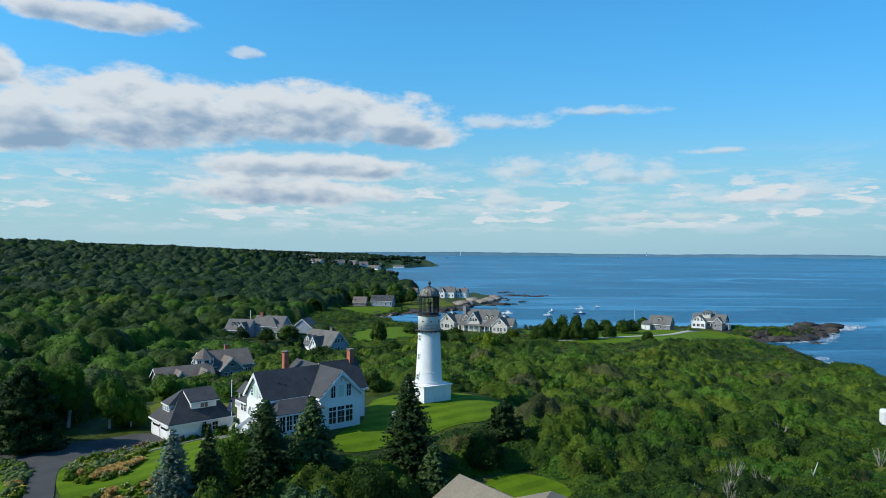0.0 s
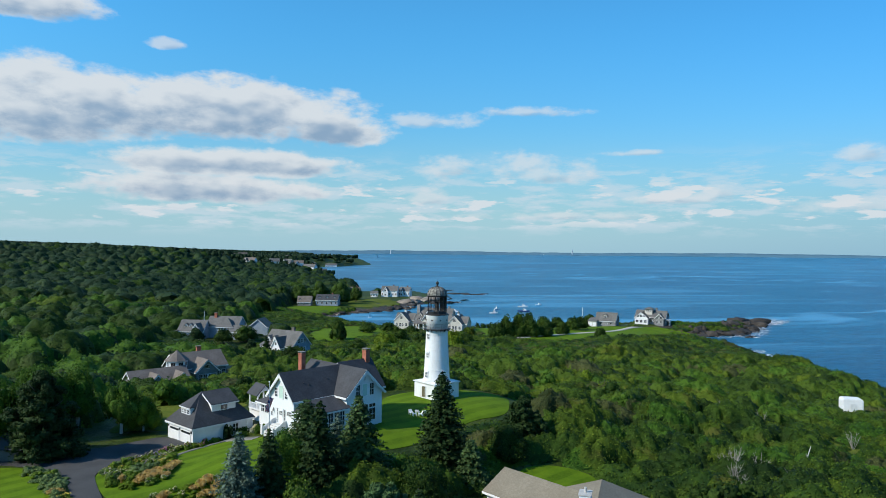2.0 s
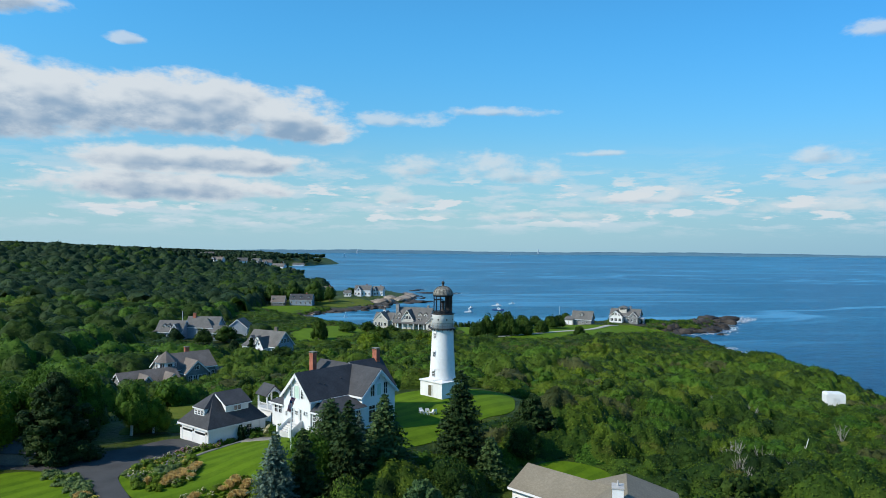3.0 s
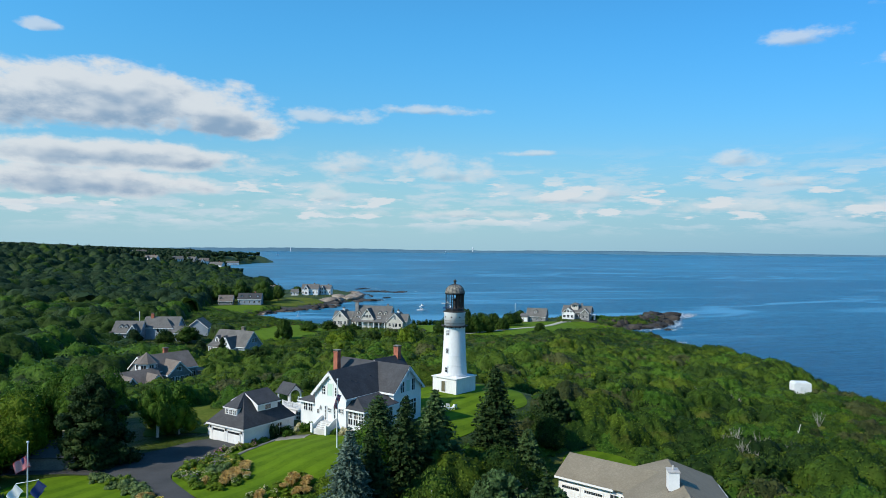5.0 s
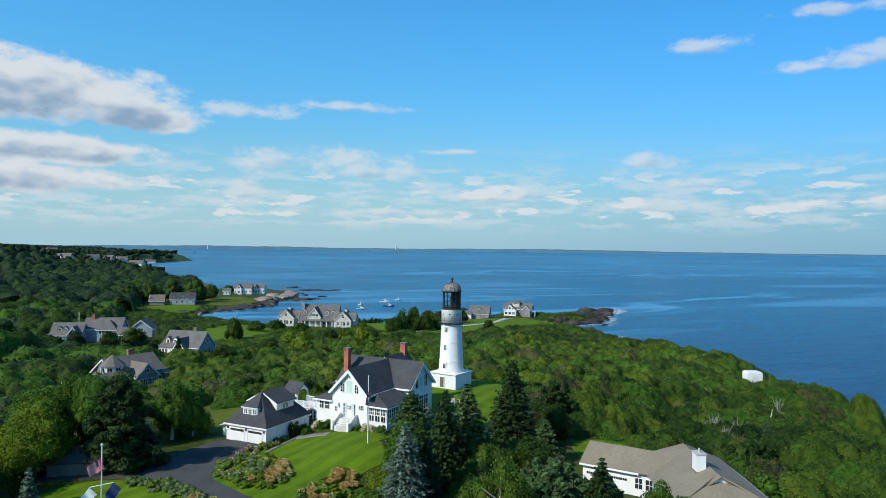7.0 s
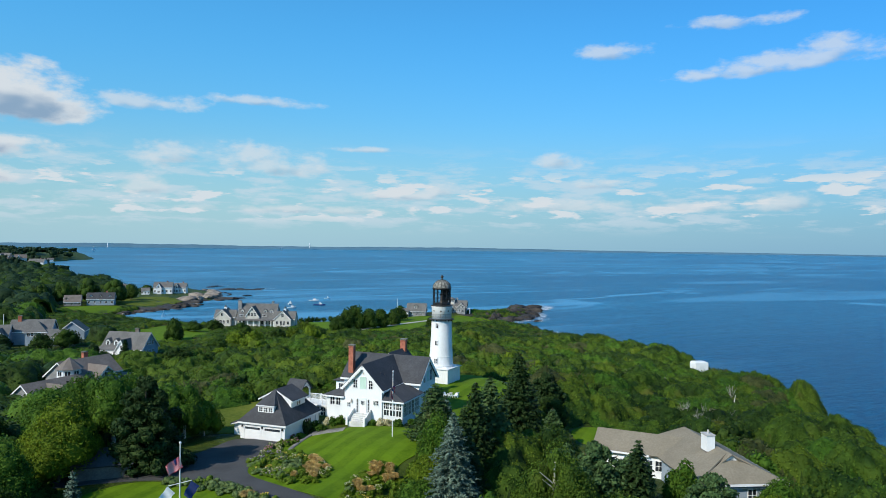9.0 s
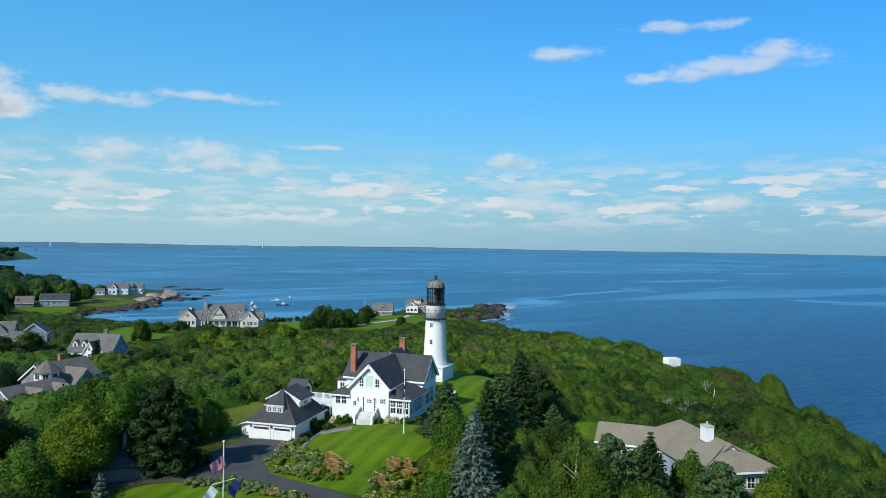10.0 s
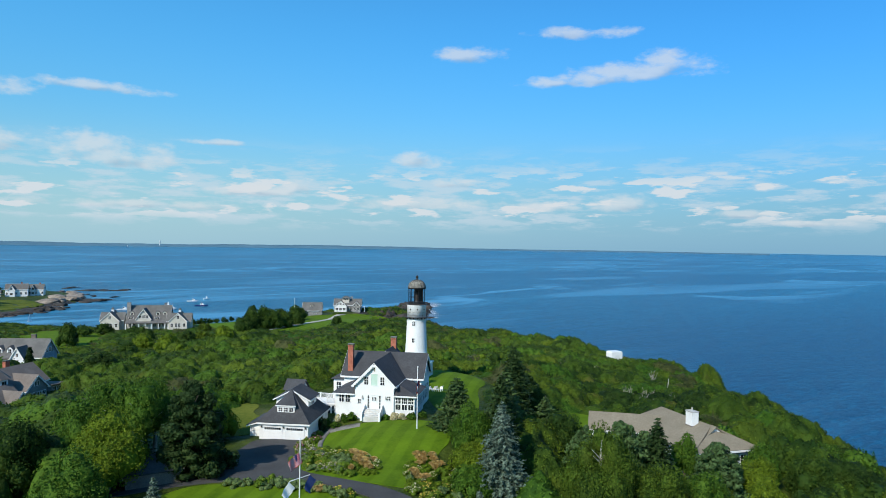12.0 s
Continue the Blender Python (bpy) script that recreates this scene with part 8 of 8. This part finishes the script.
def build_landmarks():
    mast = thing("tower", pose(1345, 4470, 26), "thin pale tower on the far shore", "tower")
    bm = bmesh.new()
    turned(bm, [(4.0, 0), (3.0, 18), (4.5, 19), (4.5, 24), (0.5, 34)], 10)
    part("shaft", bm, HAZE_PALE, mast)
    light = thing("lighthouse", pose(118, 4560, 19), "tiny pale lighthouse on the far point", "lighthouse")
    bm = bmesh.new()
    turned(bm, [(4.0, 0), (2.6, 20), (3.2, 20.5), (2.4, 25), (0.3, 27)], 10)
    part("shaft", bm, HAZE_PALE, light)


# the far landmarks carry their haze as a bluish tint of the masonry
HAZE_PALE = surface("haze_tinted_pale_masonry", (0.42, 0.48, 0.53), (0.52, 0.57, 0.61), 0.05, 0.3, 0.9, 0.0)
build_landmarks()


# ---- standing trees on the point and along the bay ----
def far_tree(x, y, h, r, material, label, seed, group=""):
    return broadleaf(x, y, h, r, material, BARK, label, seed, 700, 0.40, 0.10, group=group)


for k, (x, y, h, r, mat, what) in enumerate([(58, 300, 5.0, 4.2, FOREST, "low spreading dark tree on the point lawn"), (74, 336, 7.5, 4.6, FOREST, "dark rounded tree in the point grove"), (82, 340, 6.8, 4.4, SHRUB_DARK, "dark rounded tree in the point grove"),
                                             (90, 338, 7.6, 4.6, FOREST, "dark rounded tree in the point grove"), (96, 344, 7.2, 4.4, SHRUB_DARK, "dark rounded tree in the point grove"), (68, 344, 9.0, 3.6, SHRUB_DARK, "tall dark tree beside the point grove"),
                                             (113, 381, 7.5, 4.0, FOREST, "dark tree behind the carriage house"), (-9, 268, 5.8, 4.4, LIME_LEAF, "yellow-green willow among the shrubs"), (14, 272, 5.0, 4.2, SHRUB_GOLD, "olive tree among the shrubs"),
                                             (33, 318, 4.6, 3.2, SHRUB_GOLD, "yellow-green tree below the mansion"), (-15, 330, 5.2, 4.8, FOREST, "dark tree beside the mown field"), (-5, 338, 5.4, 4.6, SHRUB_DARK, "dark tree beside the mown field"),
                                             (6, 330, 4.6, 4.2, FOREST, "dark tree below the mansion"), (-25, 246, 3.6, 3.6, SHRUB_DARK, "rounded dark bush below the pale house"), (-58, 256, 6.5, 2.2, DARK_NEEDLE, "pointed dark tree before the pale house"),
                                             (-66, 290, 7.5, 5.2, FOREST, "dark tree between the far houses"), (-74, 284, 6.4, 4.6, SHRUB_DARK, "dark tree between the far houses"), (-86, 290, 6.0, 3.6, DARK_NEEDLE, "dark tree before the long house"),
                                             (-38, 540, 19, 10, FOREST, "tall dark tree by the shore field"), (-54, 546, 20, 10, FOREST, "tall dark tree by the shore field"), (-70, 544, 17, 9, FOREST, "tall dark tree by the shore field"), (-84, 538, 16, 9, FOREST, "tall dark tree by the shore field"),
                                             (-26, 558, 14, 7, FOREST, "tall dark tree by the shore field"), (-98, 532, 15, 8, FOREST, "tall dark tree by the shore field"), (8, 650, 8, 8, FOREST, "dark tree behind the spit houses"), (-8, 648, 7, 7, SHRUB_DARK, "dark tree behind the spit houses")]):
    far_tree(x, y, h, r, mat, what, 500 + k)
for k, (x0, y0, x1, y1) in enumerate([(46, 376, 60, 379), (64, 380, 84, 377), (100, 385, 112, 388)]):
    n = 6
    models = [lumpy_crown(600 + k * 10 + i, 160, 0.14, 6, 0.85) for i in range(3)]
    pieces = [placed(models[i % 3], x0 + (x1 - x0) * i / (n - 1) - x0, y0 + (y1 - y0) * i / (n - 1) - y0, -0.2, 2.4, 3.0, i * 1.1) for i in range(n)]
    v, f = join(pieces)
    ob = mesh_object("hedge", v, f, SHRUB_DARK, None, "dark clipped hedge above the bay", "hedge")
    ob.matrix_basis = pose(x0, y0, land_at(x0, y0))


# ---- small things ----
def bare_shrub(x, y, h, seed, label="bare grey dead shrub among green growth"):
    rng = random.Random(seed)
    bm = bmesh.new()
    for k in range(9):
        a, lean = rng.uniform(0, 6.28), rng.uniform(0.2, 0.8)
        base, tip = Vector((0, 0, -0.3)), Vector((math.cos(a) * lean * h * 0.7, math.sin(a) * lean * h * 0.7, h * rng.uniform(0.6, 1.0)))
        rod(bm, base, tip, 0.05, 0.015, 5)
        for j in range(4):
            s = base.lerp(tip, rng.uniform(0.35, 0.9))
            rod(bm, s, s + Vector((rng.uniform(-0.5, 0.5), rng.uniform(-0.5, 0.5), rng.uniform(0.2, 0.6))) * h * 0.35, 0.025, 0.01, 4)
    ob = part("dead_shrub", bm, GREY_TWIG, None, label)
    ob.matrix_basis = pose(x, y, land_at(x, y))
    return tagged(ob, category="dead shrub")


for k, (x, y, h) in enumerate([(42, 97, 3.4), (39.5, 95, 3.2), (36.5, 86, 3.2), (38.5, 91, 3.2), (34, 84, 3.0), (44, 93, 3.2), (33, 88, 3.0), (60, 120, 3.4), (56, 126, 3.2), (70, 108, 3.0), (30, 81, 3.0), (46, 88, 3.0)]):
    bare_shrub(x, y, h, 700 + k)
bm = bmesh.new()
rod(bm, (0, 0, -0.5), (0.5, 0.3, 2.2), 0.13, 0.1)
rod(bm, (0.5, 0.3, 2.2), (1.5, 0.8, 4.0), 0.1, 0.04)
rod(bm, (0.5, 0.3, 2.2), (0.3, 0.2, 3.2), 0.06, 0.02)
snag = tagged(part("dead_tree", bm, PALE_BARK, None, "bleached leaning dead trunk in the shrubs"), category="dead tree")
snag.matrix_basis = pose(50.0, 91.8, land_at(50, 91.8) + 0.3)


def garden_chair(x, y, turn):
    chair = thing("garden_chair", pose(x, y, land_at(x, y) + 0.08, 0, 0, turn), "white wooden garden chair on the tower lawn", "chair", "chairs on the tower lawn")
    bm = bmesh.new()
    box(bm, -0.27, 0.27, -0.27, 0.27, 0.34, 0.38)
    part("seat", bm, TRIM, chair)
    bm = bmesh.new()
    prism(bm, [(0.24, 0.38), (0.30, 0.38), (0.44, 0.78), (0.38, 0.78)], -0.3, 0.3, "x")
    part("backrest", bm, TRIM, chair)
    for sx in (-0.27, 0.27):
        for sy in (-0.27, 0.27):
            bm = bmesh.new()
            box(bm, sx - 0.04, sx + 0.04, sy - 0.04, sy + 0.04, 0, 0.38)
            part("leg", bm, TRIM, chair)
    return chair


first = garden_chair(-7.4, 105.0, 20)
for x, y, turn in ((-6.9, 104.3, 100), (-6.4, 105.2, 160), (-6.0, 104.2, 280), (-5.4, 104.8, 200)):
    copy_thing(first, pose(x, y, land_at(x, y) + 0.08, 0, 0, turn))


# fuller trees and bushes round the bay lawns
for k, (x, y, h, r, mat, what) in enumerate([(47.5, 299.8, 11.0, 4.8, FOREST, "dark rounded oak beside the shore road"), (53.0, 300.5, 11.8, 4.8, FOREST, "dark rounded oak beside the shore road"),
                                             (58.5, 299.0, 9.6, 4.4, FOREST, "dark rounded oak beside the shore road"), (65.8, 302.0, 8.8, 4.4, FOREST, "dark rounded oak beside the shore road"),
                                             (76.5, 309.5, 6.8, 3.6, FOREST, "dark low tree beside the shore road"), (42.0, 296.0, 8.0, 4.8, FOREST, "dark low tree beside the shore road"),
                                             (-7.9, 245.9, 7.6, 4.8, LIME_LEAF, "pale yellow-green tree among shrubs"), (18.3, 260.8, 7.4, 4.6, LIME_LEAF, "pale yellow-green tree among shrubs"),
                                             (-28.2, 295.4, 9.6, 4.4, FOREST, "dark green tree beside the bay lawn"), (-37.2, 209.1, 5.4, 5.0, SHRUB_DARK, "broad round grey-green bush"),
                                             (-18.9, 252.0, 5.6, 4.4, FOREST, "dark green bush below the bay lawn"), (6.0, 265.8, 6.0, 4.6, SHRUB_DARK, "dark green bush below the mansion"),
                                             (-43.2, 269.4, 4.6, 3.4, SHRUB_DARK, "low bush beside the white house"), (89.5, 295.0, 4.6, 3.0, SHRUB_DARK, "small round bush beside the road"),
                                             (24.0, 272.0, 6.0, 4.6, FOREST, "dark green bush below the mansion"), (-2.0, 290.0, 6.6, 4.8, FOREST, "dark green tree beside the bay lawn")]):
    broadleaf(x, y, h, r, mat, BARK, what, 700 + k, 900, 0.34, 0.04)
conifer(-49.6, 237.4, 8.4, 2.3, DARK_NEEDLE, "dark pointed spruce before the white house", 760, 0.5, 1.2, 0.03)
